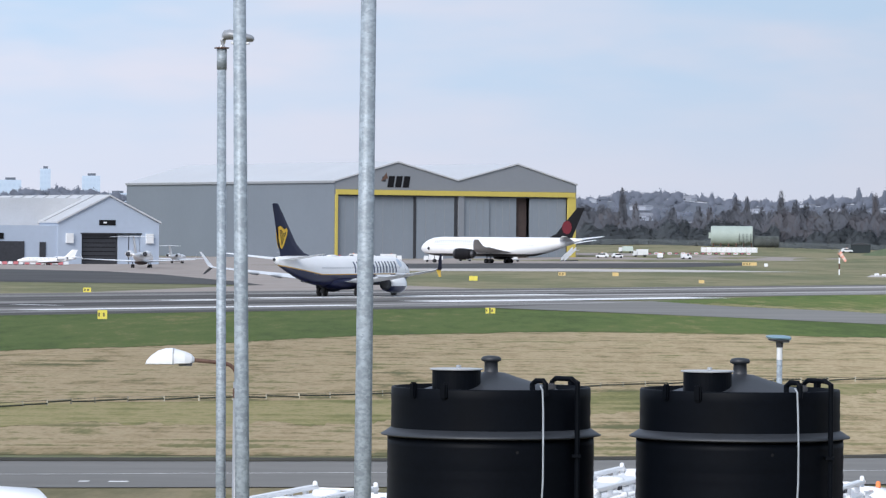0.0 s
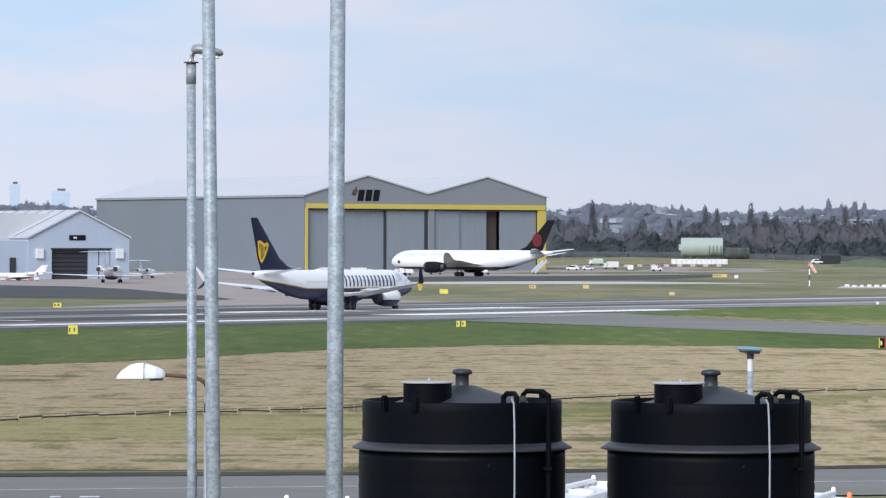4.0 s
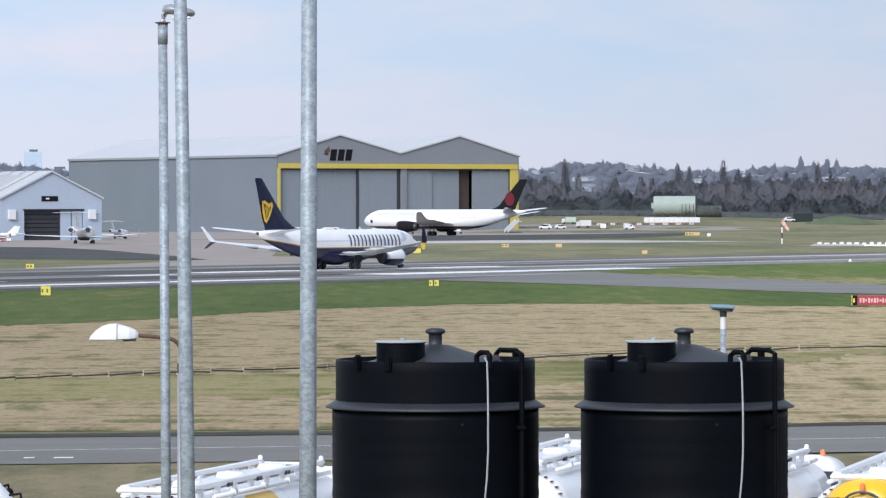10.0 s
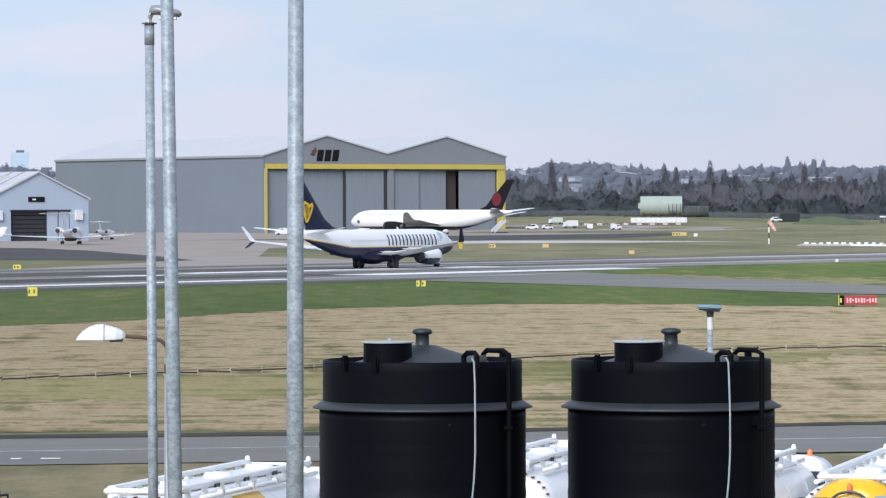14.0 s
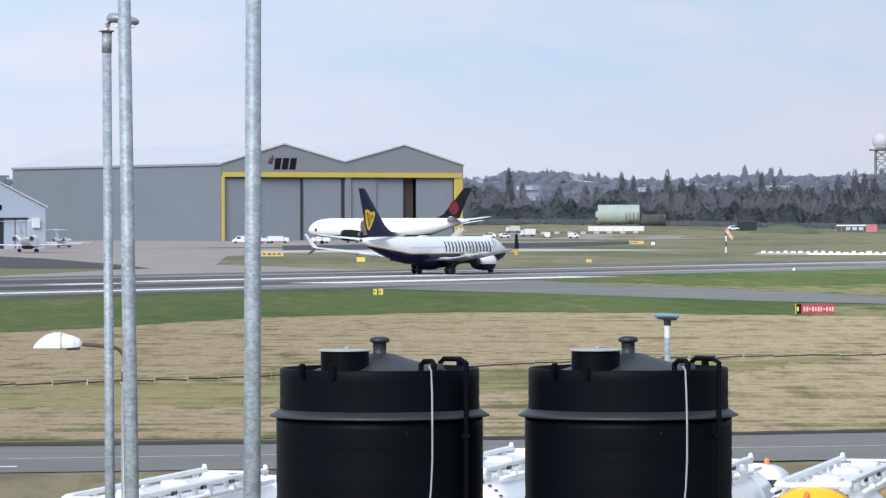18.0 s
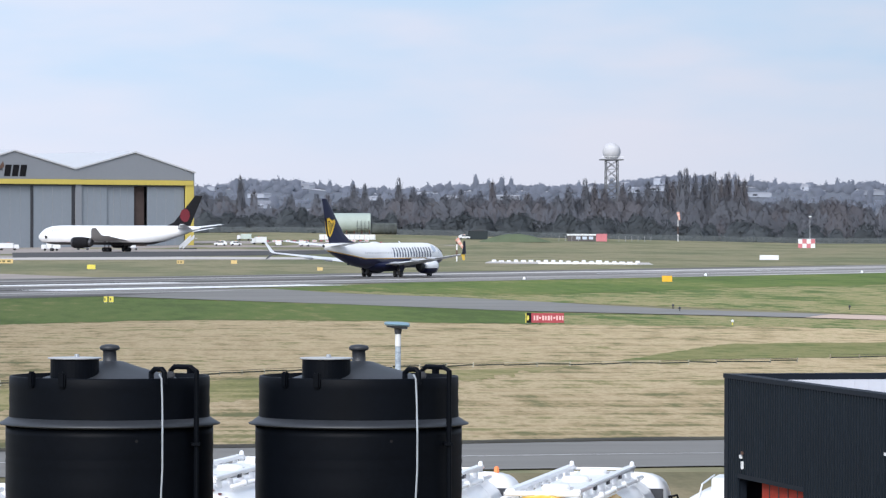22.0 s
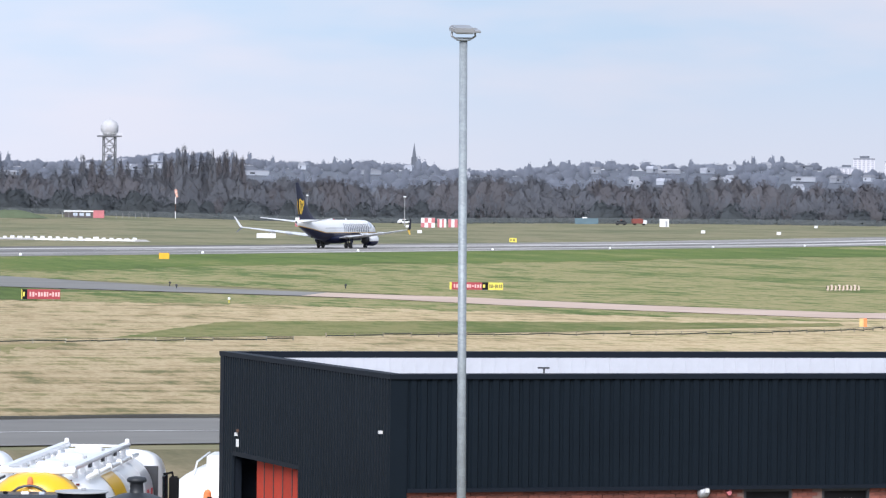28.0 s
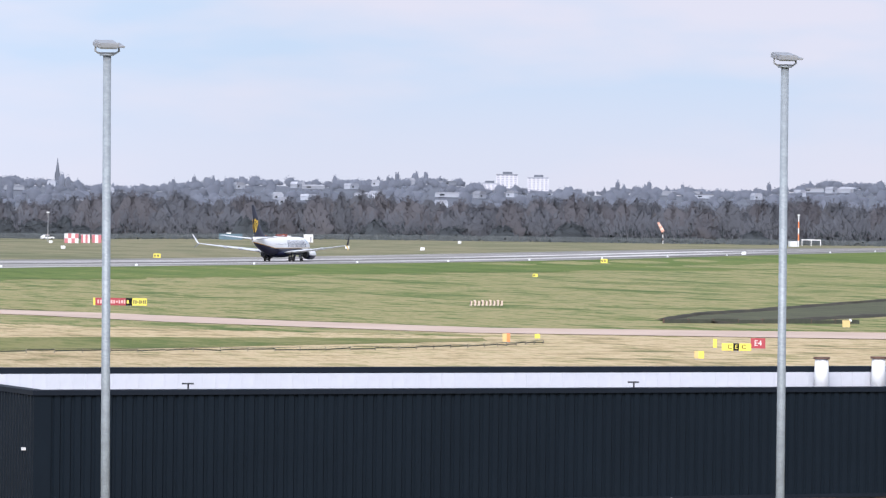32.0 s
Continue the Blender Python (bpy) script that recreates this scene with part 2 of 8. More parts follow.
PALEPAVING = ground_mat("sunlit_pale_concrete", [(0.44, 0.41, 0.385), (0.52, 0.485, 0.455), (0.58, 0.545, 0.51)], 15, 2.5, rough=0.9)
ROOFGREY = mat("pale_grey_roof_sheet", (0.50, 0.51, 0.53), 0.6, 0, 0.08, 0.2, 2)
LIDGREY = mat("pale_grey_plastic", (0.42, 0.43, 0.44), 0.5, 0, 0.1, 2, 12)
DULLPOST = mat("weathered_pale_post", (0.36, 0.34, 0.27), 0.8, 0, 0.25, 4, 25, by_object=0.4)
WHITEPAINT = mat("white_road_paint", (0.80, 0.80, 0.79), 0.7, 0, 0.12, 0.5, 6)
WHITE = mat("white_gloss_paint", (0.88, 0.88, 0.885), 0.3, 0, 0.04, 0.4, 6, coat=0.3)
OFFWHITE = mat("dull_white_paint", (0.72, 0.73, 0.74), 0.5, 0, 0.08, 0.7, 8)
NAVY = mat("navy_gloss_paint", (0.007, 0.010, 0.045), 0.4, 0, 0.1, 0.6, 8, coat=0.06, spec=0.3)
YELLOW = mat("golden_yellow_paint", (0.80, 0.50, 0.035), 0.4, 0, 0.06, 0.8, 9)
BRIGHTYEL = mat("sign_yellow", (0.72, 0.62, 0.10), 0.45, 0, 0.08, 2, 12)
TRUCKYEL = mat("tanker_yellow", (0.86, 0.50, 0.01), 0.35, 0, 0.04, 0.8, 9, coat=0.3)
RED = mat("sign_red", (0.36, 0.045, 0.06), 0.45, 0, 0.08, 2, 12)
ORANGE = mat("faded_orange", (0.85, 0.24, 0.08), 0.6, 0, 0.1, 2, 12)
BLACK = mat("matt_black", (0.010, 0.010, 0.012), 0.7, 0, 0.3, 2, 14, spec=0.15)
RUBBER = mat("tyre_rubber", (0.018, 0.018, 0.019), 0.8, 0, 0.3, 6, 30)
GREYMETAL = mat("grey_painted_metal", (0.34, 0.35, 0.37), 0.45, 0.3, 0.12, 1.5, 12)
DARKMETAL = mat("dark_metal", (0.06, 0.062, 0.07), 0.45, 0.5, 0.2, 1.5, 12)
ALU = mat("bare_aluminium", (0.62, 0.63, 0.65), 0.3, 0.85, 0.1, 2, 15)
GALV = galvanised()
PALEGALV = galvanised("dull_pale_zinc", (0.245, 0.275, 0.30), (0.335, 0.375, 0.405))
GLASS = glass_dark()
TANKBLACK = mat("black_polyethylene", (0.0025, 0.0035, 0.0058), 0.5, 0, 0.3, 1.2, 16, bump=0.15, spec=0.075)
# paler copy of the tank black: sky reflection on upward faces, put into colour
TANKGREY = mat("sky_lit_black_polyethylene", (0.026, 0.029, 0.035), 0.5, 0, 0.25, 1.4, 16, bump=0.1)
CLAD = mat("anthracite_cladding", (0.0068, 0.0115, 0.0178), 0.6, 0, 0.12, 0.6, 9, spec=0.1)
CLADTRIM = mat("anthracite_flashing", (0.0095, 0.0135, 0.021), 0.6, 0, 0.12, 0.8, 9, spec=0.12)
ROOFWHITE = mat("white_roof_sheet", (0.53, 0.545, 0.595), 0.5, 0, 0.06, 0.8, 7)
BRICK = mat("red_brick", (0.20, 0.068, 0.052), 0.85, 0, 0.3, 9, 60, bump=0.5, by_object=0.25)
MORTAR = mat("grey_mortar", (0.23, 0.15, 0.13), 0.9, 0, 0.15, 6, 50)
REDDOOR = mat("red_door_paint", (0.52, 0.06, 0.035), 0.7, 0, 0.15, 1.5, 10, spec=0.15)
# side sheet is the gable grey darkened, its shade put into the colour
HANGARGREY = mat("shaded_hangar_sheet", (0.175, 0.20, 0.232), 0.55, 0, 0.05, 0.05, 0.7)
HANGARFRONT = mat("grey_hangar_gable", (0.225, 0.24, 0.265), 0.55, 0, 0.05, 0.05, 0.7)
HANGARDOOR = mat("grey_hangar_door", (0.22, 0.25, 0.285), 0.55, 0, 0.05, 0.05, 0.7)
HANGARROOF = mat("pale_hangar_roof", (0.52, 0.53, 0.55), 0.6, 0, 0.05, 0.05, 0.8)
LIGHTBLUE = mat("pale_blue_sheet", (0.40, 0.46, 0.56), 0.55, 0, 0.05, 0.08, 0.8)
GREENTANK = mat("pale_green_painted_steel", (0.36, 0.42, 0.38), 0.6, 0, 0.12, 0.2, 2)
BARK = mat("grey_bark", (0.14, 0.128, 0.125), 0.9, 0, 0.25, 1, 9)
# the wood's blue-grey cast is aerial haze, put into these base colours
TWIGS = thin(mat("hazed_bare_twigs", (0.178, 0.188, 0.216), 0.95, 0, 0.12, 0.07, 0.5, by_object=0.08, spec=0.0))
TWIGSRED = thin(mat("hazed_reddish_twigs", (0.192, 0.19, 0.212), 0.95, 0, 0.12, 0.07, 0.5, by_object=0.08, spec=0.0))
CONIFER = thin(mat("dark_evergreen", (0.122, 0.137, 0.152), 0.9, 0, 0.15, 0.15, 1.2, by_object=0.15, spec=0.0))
# hill, crowns and town: bluish distance haze is mixed into each base colour
FARWOOD = ground_mat("hazed_wooded_hill", [(0.12, 0.13, 0.155), (0.14, 0.152, 0.18), (0.17, 0.182, 0.205)], 160, 26, rough=1.0)
FARCROWN = thin(mat("hazed_tree_crowns", (0.26, 0.285, 0.345), 0.95, 0, 0.2, 0.012, 0.1, spec=0.0))
FARWALL = mat("hazed_pale_walls", (0.35, 0.375, 0.43), 0.9, 0, 0.08, 0.05, 0.5, by_object=0.35)
FARBLUE = mat("hazed_tower_walls", (0.50, 0.60, 0.73), 0.8, 0, 0.05, 0.05, 0.5)
FARPANE = mat("hazed_tower_windows", (0.46, 0.56, 0.69), 0.8, 0, 0.05, 0.05, 0.5)
FARROOF = mat("hazed_roofs", (0.30, 0.315, 0.36), 0.9, 0, 0.2, 0.05, 0.5, by_object=0.35)
LENSWHITE = mat("milky_lamp_bowl", (0.78, 0.79, 0.80), 0.35, 0, 0.04, 3, 20)
RUST = mat("rusty_brown_steel", (0.13, 0.075, 0.055), 0.75, 0.2, 0.3, 3, 25)
PINKPANEL = mat("red_panel", (0.52, 0.17, 0.19), 0.6, 0, 0.12, 0.5, 4)
BLUEBOX = mat("blue_container_paint", (0.10, 0.165, 0.205), 0.6, 0, 0.15, 0.5, 4)


# ---- mesh helpers ----
def mesh_of(bm, material, name="part", smooth=False):
    me = bpy.data.meshes.new(name)
    bmesh.ops.recalc_face_normals(bm, faces=bm.faces)
    bm.to_mesh(me)
    bm.free()
    for m in material if isinstance(material, (list, tuple)) else (material,):
        me.materials.append(m)
    if smooth:
        me.polygons.foreach_set("use_smooth", [True] * len(me.polygons))
    return me


def part(name, bm, material, parent, label="", smooth=False):
    ob = new(name, mesh_of(bm, material, name, smooth))
    ob.parent = parent
    if label:
        ob["label"] = label
    return ob


def share(name, me, parent, m):
    """One more piece on a mesh that others use too."""
    ob = new(name, me)
    ob.parent = parent
    ob.matrix_basis = m
    return ob


def thing(name, m, label, category, group="", kind=""):
    ob = new(name)
    ob.empty_display_size = 0.3
    ob.matrix_basis = m
    return tagged(ob, label, category, group, kind)


def solid(name, bm, material, label, category, kind="", m=None, smooth=False, group=""):
    ob = new(name, mesh_of(bm, material, name, smooth))
    if m is not None:
        ob.matrix_basis = m
    return tagged(ob, label, category, group, kind)


def box(bm, x0, x1, y0, y1, z0, z1, bevel=0.0):
    r = bmesh.ops.create_cube(bm, size=1)
    vs = r["verts"]
    for v in vs:
        v.co = Vector(((x0 + x1) / 2 + v.co.x * (x1 - x0), (y0 + y1) / 2 + v.co.y * (y1 - y0), (z0 + z1) / 2 + v.co.z * (z1 - z0)))
    if bevel:
        es = {e for v in vs for e in v.link_edges}
        bmesh.ops.bevel(bm, geom=list(es), offset=bevel, segments=2, affect="EDGES")
    return bm


def boxed(*a, bevel=0.0):
    return box(bmesh.new(), *a, bevel=bevel)


def tube(bm, a, b, r0, r1=None, seg=12, cap=True):
    """A tapered round bar from a to b."""
    a, b = Vector(a), Vector(b)
    r1 = r0 if r1 is None else r1
    q = (b - a).to_track_quat("Z", "Y").to_matrix()
    rings = []
    for p, r in ((a, r0), (b, r1)):
        rings.append([bm.verts.new(p + q @ Vector((r * math.cos(i * math.tau / seg), r * math.sin(i * math.tau / seg), 0))) for i in range(seg)])
    for i in range(seg):
        bm.faces.new((rings[0][i], rings[0][(i + 1) % seg], rings[1][(i + 1) % seg], rings[1][i]))
    if cap:
        bm.faces.new(rings[0][::-1])
        bm.faces.new(rings[1])
    return bm


def pipe(bm, pts, r, seg=10):
    """A bent round pipe through the points."""
    pts = [Vector(p) for p in pts]
    rings = []
    for i, p in enumerate(pts):
        d = (pts[min(i + 1, len(pts) - 1)] - pts[max(i - 1, 0)]).normalized()
        q = d.to_track_quat("Z", "Y").to_matrix()
        if rings:
            prev = rings[-1]
        ring = [bm.verts.new(p + q @ Vector((r * math.cos(k * math.tau / seg), r * math.sin(k * math.tau / seg), 0))) for k in range(seg)]
        if rings:
            # turn the ring so that it meets the last one without a twist
            best = min(range(seg), key=lambda s: sum((ring[(k + s) % seg].co - prev[k].co).length for k in range(0, seg, 3)))
            ring = ring[best:] + ring[:best]
            for k in range(seg):
                bm.faces.new((prev[k], prev[(k + 1) % seg], ring[(k + 1) % seg], ring[k]))
        rings.append(ring)
    bm.faces.new(rings[0][::-1])
    bm.faces.new(rings[-1])
    return bm


def loft(bm, sections, seg=28, cap=True):
    """A body along x: sections of (x, z, half width, half height)."""
    rings = []
    for x, z, w, h in sections:
        rings.append([bm.verts.new((x, w * math.sin(i * math.tau / seg), z + h * math.cos(i * math.tau / seg))) for i in range(seg)])
    for a, b in zip(rings, rings[1:]):
        for i in range(seg):
            bm.faces.new((a[i], a[(i + 1) % seg], b[(i + 1) % seg], b[i]))
    if cap:
        bm.faces.new(rings[0][::-1])
        bm.faces.new(rings[-1])
    return bm


def revolve(bm, profile, seg=32, axis="z", center=(0, 0, 0)):
    """Rings of (radius, height) round an axis."""
    c, rings = Vector(center), []
    for r, h in profile:
        ring = []
        for i in range(seg):
            u, v = r * math.cos(i * math.tau / seg), r * math.sin(i * math.tau / seg)
            ring.append(bm.verts.new(c + Vector((u, v, h) if axis == "z" else (h, u, v) if axis == "x" else (u, h, v))))
        rings.append(ring)
    for a, b in zip(rings, rings[1:]):
        for i in range(seg):
            bm.faces.new((a[i], a[(i + 1) % seg], b[(i + 1) % seg], b[i]))
    bm.faces.new(rings[0][::-1])
    bm.faces.new(rings[-1])
    return bm


def foil(bm, stations, upright=False):
    """A wing, tailplane or fin through stations of (leading x, trailing x, span, height, thickness)."""
    shape = [(0, 0), (0.08, 0.55), (0.3, 1.0), (0.6, 0.75), (1, 0.05), (0.6, -0.5), (0.3, -0.65), (0.08, -0.4)]
    rings = []
    for lead, trail, y, z, th in stations:
        ring = []
        for s, k in shape:
            x = lead + (trail - lead) * s
            ring.append(bm.verts.new((x, y + k * th / 2, z) if upright else (x, y, z + k * th / 2)))
        rings.append(ring)
    for a, b in zip(rings, rings[1:]):
        for i in range(8):
            bm.faces.new((a[i], a[(i + 1) % 8], b[(i + 1) % 8], b[i]))
    bm.faces.new(rings[0][::-1])
    bm.faces.new(rings[-1])
    return bm


def prism(bm, outline, y0, y1):
    """An outline in x and z, drawn out along y."""
    a = [bm.verts.new((x, y0, z)) for x, z in outline]
    b = [bm.verts.new((x, y1, z)) for x, z in outline]
    k = len(outline)
    for i in range(k):
        bm.faces.new((a[i], a[(i + 1) % k], b[(i + 1) % k], b[i]))
    bm.faces.new(a[::-1])
    bm.faces.new(b)
    return bm


def sheet(bm, outline, z):
    f = bm.faces.new([bm.verts.new((x, y, z + ground_z(x, y))) for x, y in outline])
    return f


def smoothstep(a, b, v):
    k = min(1, max(0, (v - a) / (b - a)))
    return k * k * (3 - 2 * k)


def ground_z(x, y):
    """The airfield is flat but for slow rises towards the runway's far end and the wood."""
    u = x * math.sin(radians(36)) + y * math.cos(radians(36))
    turn, far = math.degrees(math.atan2(x, max(y, 1))), math.hypot(x, y)
    runway_rise = 1.8 * smoothstep(880, 1450, u) * smoothstep(9, 16, turn)
    wood_rise = 5.0 * smoothstep(1400, 1900, far) * min(1, max(0.1, 1 - (turn - 3) / 8)) * smoothstep(-1, 2.5, turn)
    return max(runway_rise, wood_rise)


def polar(turn, far):
    return far * math.sin(radians(turn)), far * math.cos(radians(turn))


# ---- ground and paving ----
def along(u, c):
    """A place by metres along the runway and metres across it."""
    s, k = math.sin(radians(36)), math.cos(radians(36))
    return u * s + c * k, u * k - c * s


def make_ground():
    bm = bmesh.new()
    radii = [0, 30, 60, 100, 140, 200, 300, 400, 500, 600, 700, 800, 900, 1000, 1100, 1200, 1300, 1400, 1500, 1600, 1700, 1800, 1900, 2000, 2300, 2800, 3600, 4900]
    turns = [k * 1.0 for k in range(-14, 32)] + [34, 40, 50, 65, 80, 100, 125, 150, 180, 210, 235, 260, 280, 300, 320, 335]
    rings = [[bm.verts.new((*polar(a, r), ground_z(*polar(a, r)))) for a in turns] for r in radii[1:]]
    c = bm.verts.new((0, 0, 0))
    k = len(turns)
    for i in range(k):
        bm.faces.new((c, rings[0][i], rings[0][(i + 1) % k]))
        for a, b in zip(rings, rings[1:]):
            bm.faces.new((a[i], b[i], b[(i + 1) % k], a[(i + 1) % k]))
    solid("ground", bm, FIELD, "rough green and straw-coloured airfield grass", "ground", "structure")


def strip(name, one, other, z, material, label, steps=6, category="pavement", jag=(0, 0)):
    """Paving or turf between two edges with the same number of points."""
    bm = bmesh.new()
    rows = []
    for (a0, a1), (b0, b1) in zip(zip(one, one[1:]), zip(other, other[1:])):
        for s in range(steps):
            k = s / steps
            rows.append(((a0[0] + (a1[0] - a0[0]) * k, a0[1] + (a1[1] - a0[1]) * k), (b0[0] + (b1[0] - b0[0]) * k, b0[1] + (b1[1] - b0[1]) * k)))
    rows.append((one[-1], other[-1]))
    if jag[0] or jag[1]:
        rng = random.Random(len(label) + len(name))
        uneven, last = [], [0.0, 0.0]
        for p, q in rows:
            size = math.hypot(q[0] - p[0], q[1] - p[1])
            last = [0.55 * v + 0.45 * rng.uniform(-1, 1) for v in last]
            a, b = (max(-0.4, min(0.4, v * w / size)) for v, w in zip(last, jag))
            uneven.append((tuple(i + (j - i) * a for i, j in zip(p, q)), tuple(j + (j - i) * b for i, j in zip(p, q))))
        rows = uneven
    across = 6
    grid = [[bm.verts.new((x, y, z + ground_z(x, y))) for x, y in ((p[0] + (q[0] - p[0]) * j / across, p[1] + (q[1] - p[1]) * j / across) for j in range(across + 1))] for p, q in rows]
    for r, s in zip(grid, grid[1:]):
        for j in range(across):
            bm.faces.new((r[j], r[j + 1], s[j + 1], s[j]))
    return solid(name, bm, material, label, category, "structure")


make_ground()
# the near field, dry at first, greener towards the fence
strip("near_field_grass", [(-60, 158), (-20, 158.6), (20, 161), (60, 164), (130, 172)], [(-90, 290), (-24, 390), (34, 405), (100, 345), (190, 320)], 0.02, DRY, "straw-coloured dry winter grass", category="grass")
strip("verge_grass", [(-60, 40), (0, 40), (130, 40)], [(-60, 136.5), (0, 140), (130, 152)], 0.02, VERGE, "dry brown grass verge beside the road", category="grass")
strip("fence_side_grass", [(-60, 196), (-17, 208), (0, 216), (18, 238), (30, 249)], [(-55, 176), (-15, 184), (2, 190), (18, 216), (29.5, 247)], 0.028, OLIVE, "thin yellow-green grass in front of the low fence", steps=60, category="grass", jag=(0.5, 5))
strip("patchy_green_grass", [(34, 258), (44, 263), (60, 272), (92, 294)], [(34.5, 260), (47, 296), (66, 300), (94, 302)], 0.035, THINGREEN, "patchy green grass behind the low fence", steps=26, category="grass", jag=(1, 2.5))
strip("runway_side_turf", [(-95, 272), (-31, 297), (-20, 315), (-6, 352), (11, 370), (26, 366), (40, 352)], [along(290, -284), along(330, -284), along(350, -284), along(375, -284), along(398, -284), (30, 440), (46, 402)], 0.04, GREEN, "mown green turf beside the runway", steps=40, category="grass", jag=(3, 1.0))
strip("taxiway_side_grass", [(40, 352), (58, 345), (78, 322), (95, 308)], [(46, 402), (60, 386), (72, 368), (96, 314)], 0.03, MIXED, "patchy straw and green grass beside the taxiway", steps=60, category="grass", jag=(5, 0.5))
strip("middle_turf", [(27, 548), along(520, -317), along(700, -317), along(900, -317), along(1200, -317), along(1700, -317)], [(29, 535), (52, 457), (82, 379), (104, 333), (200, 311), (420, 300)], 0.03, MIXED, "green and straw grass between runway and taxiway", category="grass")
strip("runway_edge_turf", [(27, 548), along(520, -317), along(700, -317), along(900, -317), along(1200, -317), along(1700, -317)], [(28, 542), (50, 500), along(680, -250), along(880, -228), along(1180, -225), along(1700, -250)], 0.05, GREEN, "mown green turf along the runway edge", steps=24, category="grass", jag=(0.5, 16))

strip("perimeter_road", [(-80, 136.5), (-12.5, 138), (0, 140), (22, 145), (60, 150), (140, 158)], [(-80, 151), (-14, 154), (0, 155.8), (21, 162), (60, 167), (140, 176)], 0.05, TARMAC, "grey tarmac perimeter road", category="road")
strip("road_edge_bank", [(-80, 150.8), (-14, 153.8), (0, 155.6), (21, 161.8), (60, 166.8), (140, 175.8)], [(-80, 153.2), (-14, 156.2), (0, 158), (21, 164.2), (60, 169), (140, 178)], 0.07, SOIL, "dark earth edge along the road", steps=40, category="soil", jag=(0.15, 0.5))
RUN = [-500, -200, 100, 300, 500, 700, 900, 1100, 1300, 1500, 1800, 2300]
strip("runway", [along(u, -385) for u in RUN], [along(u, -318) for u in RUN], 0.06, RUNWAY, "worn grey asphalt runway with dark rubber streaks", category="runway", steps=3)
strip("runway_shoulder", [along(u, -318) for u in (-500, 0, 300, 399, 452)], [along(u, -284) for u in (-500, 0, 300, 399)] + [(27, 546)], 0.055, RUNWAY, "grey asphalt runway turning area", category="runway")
TAXI_A = [(27, 548), (35, 509), (45, 484), (52, 456), (61, 415), (72, 393)]
TAXI_B = [along(399, -284), (17, 466), (30, 440), (43, 410), (60, 388), (67, 379)]
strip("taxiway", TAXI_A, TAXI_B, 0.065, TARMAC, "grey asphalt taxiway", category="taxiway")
strip("concrete_taxiway", [(72, 393), (82, 378), (92, 352), (104, 332), (135, 322), (220, 307)], [(67, 379), (73, 368), (80, 346), (97, 316), (127, 303), (210, 284)], 0.065, PINK, "pinkish concrete taxiway", category="taxiway")

strip("taxiway_edge", [(24, 560), (33, 515), (43, 489), (50, 462)], [(26.5, 549), (34.6, 511), (44.6, 486), (51.6, 458)], 0.062, DUGTURF, "narrow dark worn earth along the taxiway edge", steps=30, category="soil", jag=(0.8, 0.3))

# paving on the far side of the runway
strip("hangar_apron", [(-230, 1030), (-106, 1110), (-56, 1142), (0, 1200), (90, 1400)], [(-260, 1420), (-140, 1480), (-60, 1560), (40, 1640), (150, 1560)], 0.03, CONCRETE, "pale concrete apron in front of the hangars", category="apron")
strip("apron_link", [(-106, 1112), (-56, 1144), (-10, 1120), (-8, 1000), (-22, 900), (-20, 740), along(540, -384)], [(-150, 980), (-90, 943), (-73, 918), (-57, 858), (-36, 739), (-30, 690), along(440, -384)], 0.04, CONCRETE, "pale concrete link between apron and runway", category="taxiway")
strip("asphalt_patch", [(-140, 1000), (-90, 943), (-73, 918), (-57, 858), (-36, 739), (-29, 690)], [(-110, 730), (-68, 709), (-60, 706), (-50, 702), (-41, 697), (-30, 689)], 0.05, DARKTAR, "fresh black asphalt beside the link", category="pavement")
strip("far_taxiway_dark", [(-14, 1237), (30, 1290), (76, 1365), (100, 1390)], [(-11.5, 1033), (30, 1100), (64, 1162), (93, 1281)], 0.045, DARKTAR, "dark asphalt taxiway beyond the grass", category="taxiway")
strip("far_taxiway_pale", [(-20, 1045), (31, 1092), (60, 1080), (90, 1041)], [(-20, 985), (31, 1005), (60, 1010), (90, 1039)], 0.05, PALEPAVING, "pale concrete strip beyond the grass", category="taxiway")
strip("approach_strip", [(98, 968), (115, 957), (131, 940)], [(91.5, 916), (105, 904), (125, 890)], 0.05, PALEPAVING, "pale concrete strip carrying white marker boxes", category="pavement")

# painted lines
strip("road_line", [(-60, 142.4), (-14.2, 145.3), (-2, 148), (21, 152.8), (60, 157)], [(-60, 142.53), (-14.2, 145.43), (-2, 148.13), (21, 152.93), (60, 157.13)], 0.06, WHITEPAINT, "thin worn white line on the road", category="road marking")
for a, b in ((-12.1, -11.75), (-11.1, -10.45)):
    strip("road_dash", [(a, 141.2), (b, 141.3)], [(a, 141.75), (b, 141.85)], 0.06, WHITEPAINT, "short white dash on the road", category="road marking")
for name, u0, u1, c0, c1 in (("runway_stripe", 428, 499, -345, -339), ("runway_stripe", 428, 494, -318, -309.5), ("runway_stripe", 364, 366, -326, -319), ("runway_stripe", 404, 416, -338, -333), ("runway_stripe", 340, 398, -304, -299.5)):
    strip(name, [along(u0, c0), along(u1, c0)], [along(u0, c1), along(u1, c1)], 0.075, WHITEPAINT, "broad white painted runway stripe", category="runway marking", steps=3)
for u in range(640, 1500, 60):
    strip("centre_dash", [along(u, -352), along(u + 30, -352)], [along(u, -351), along(u + 30, -351)], 0.075, WHITEPAINT, "worn white runway centre dash", category="runway marking", steps=2)


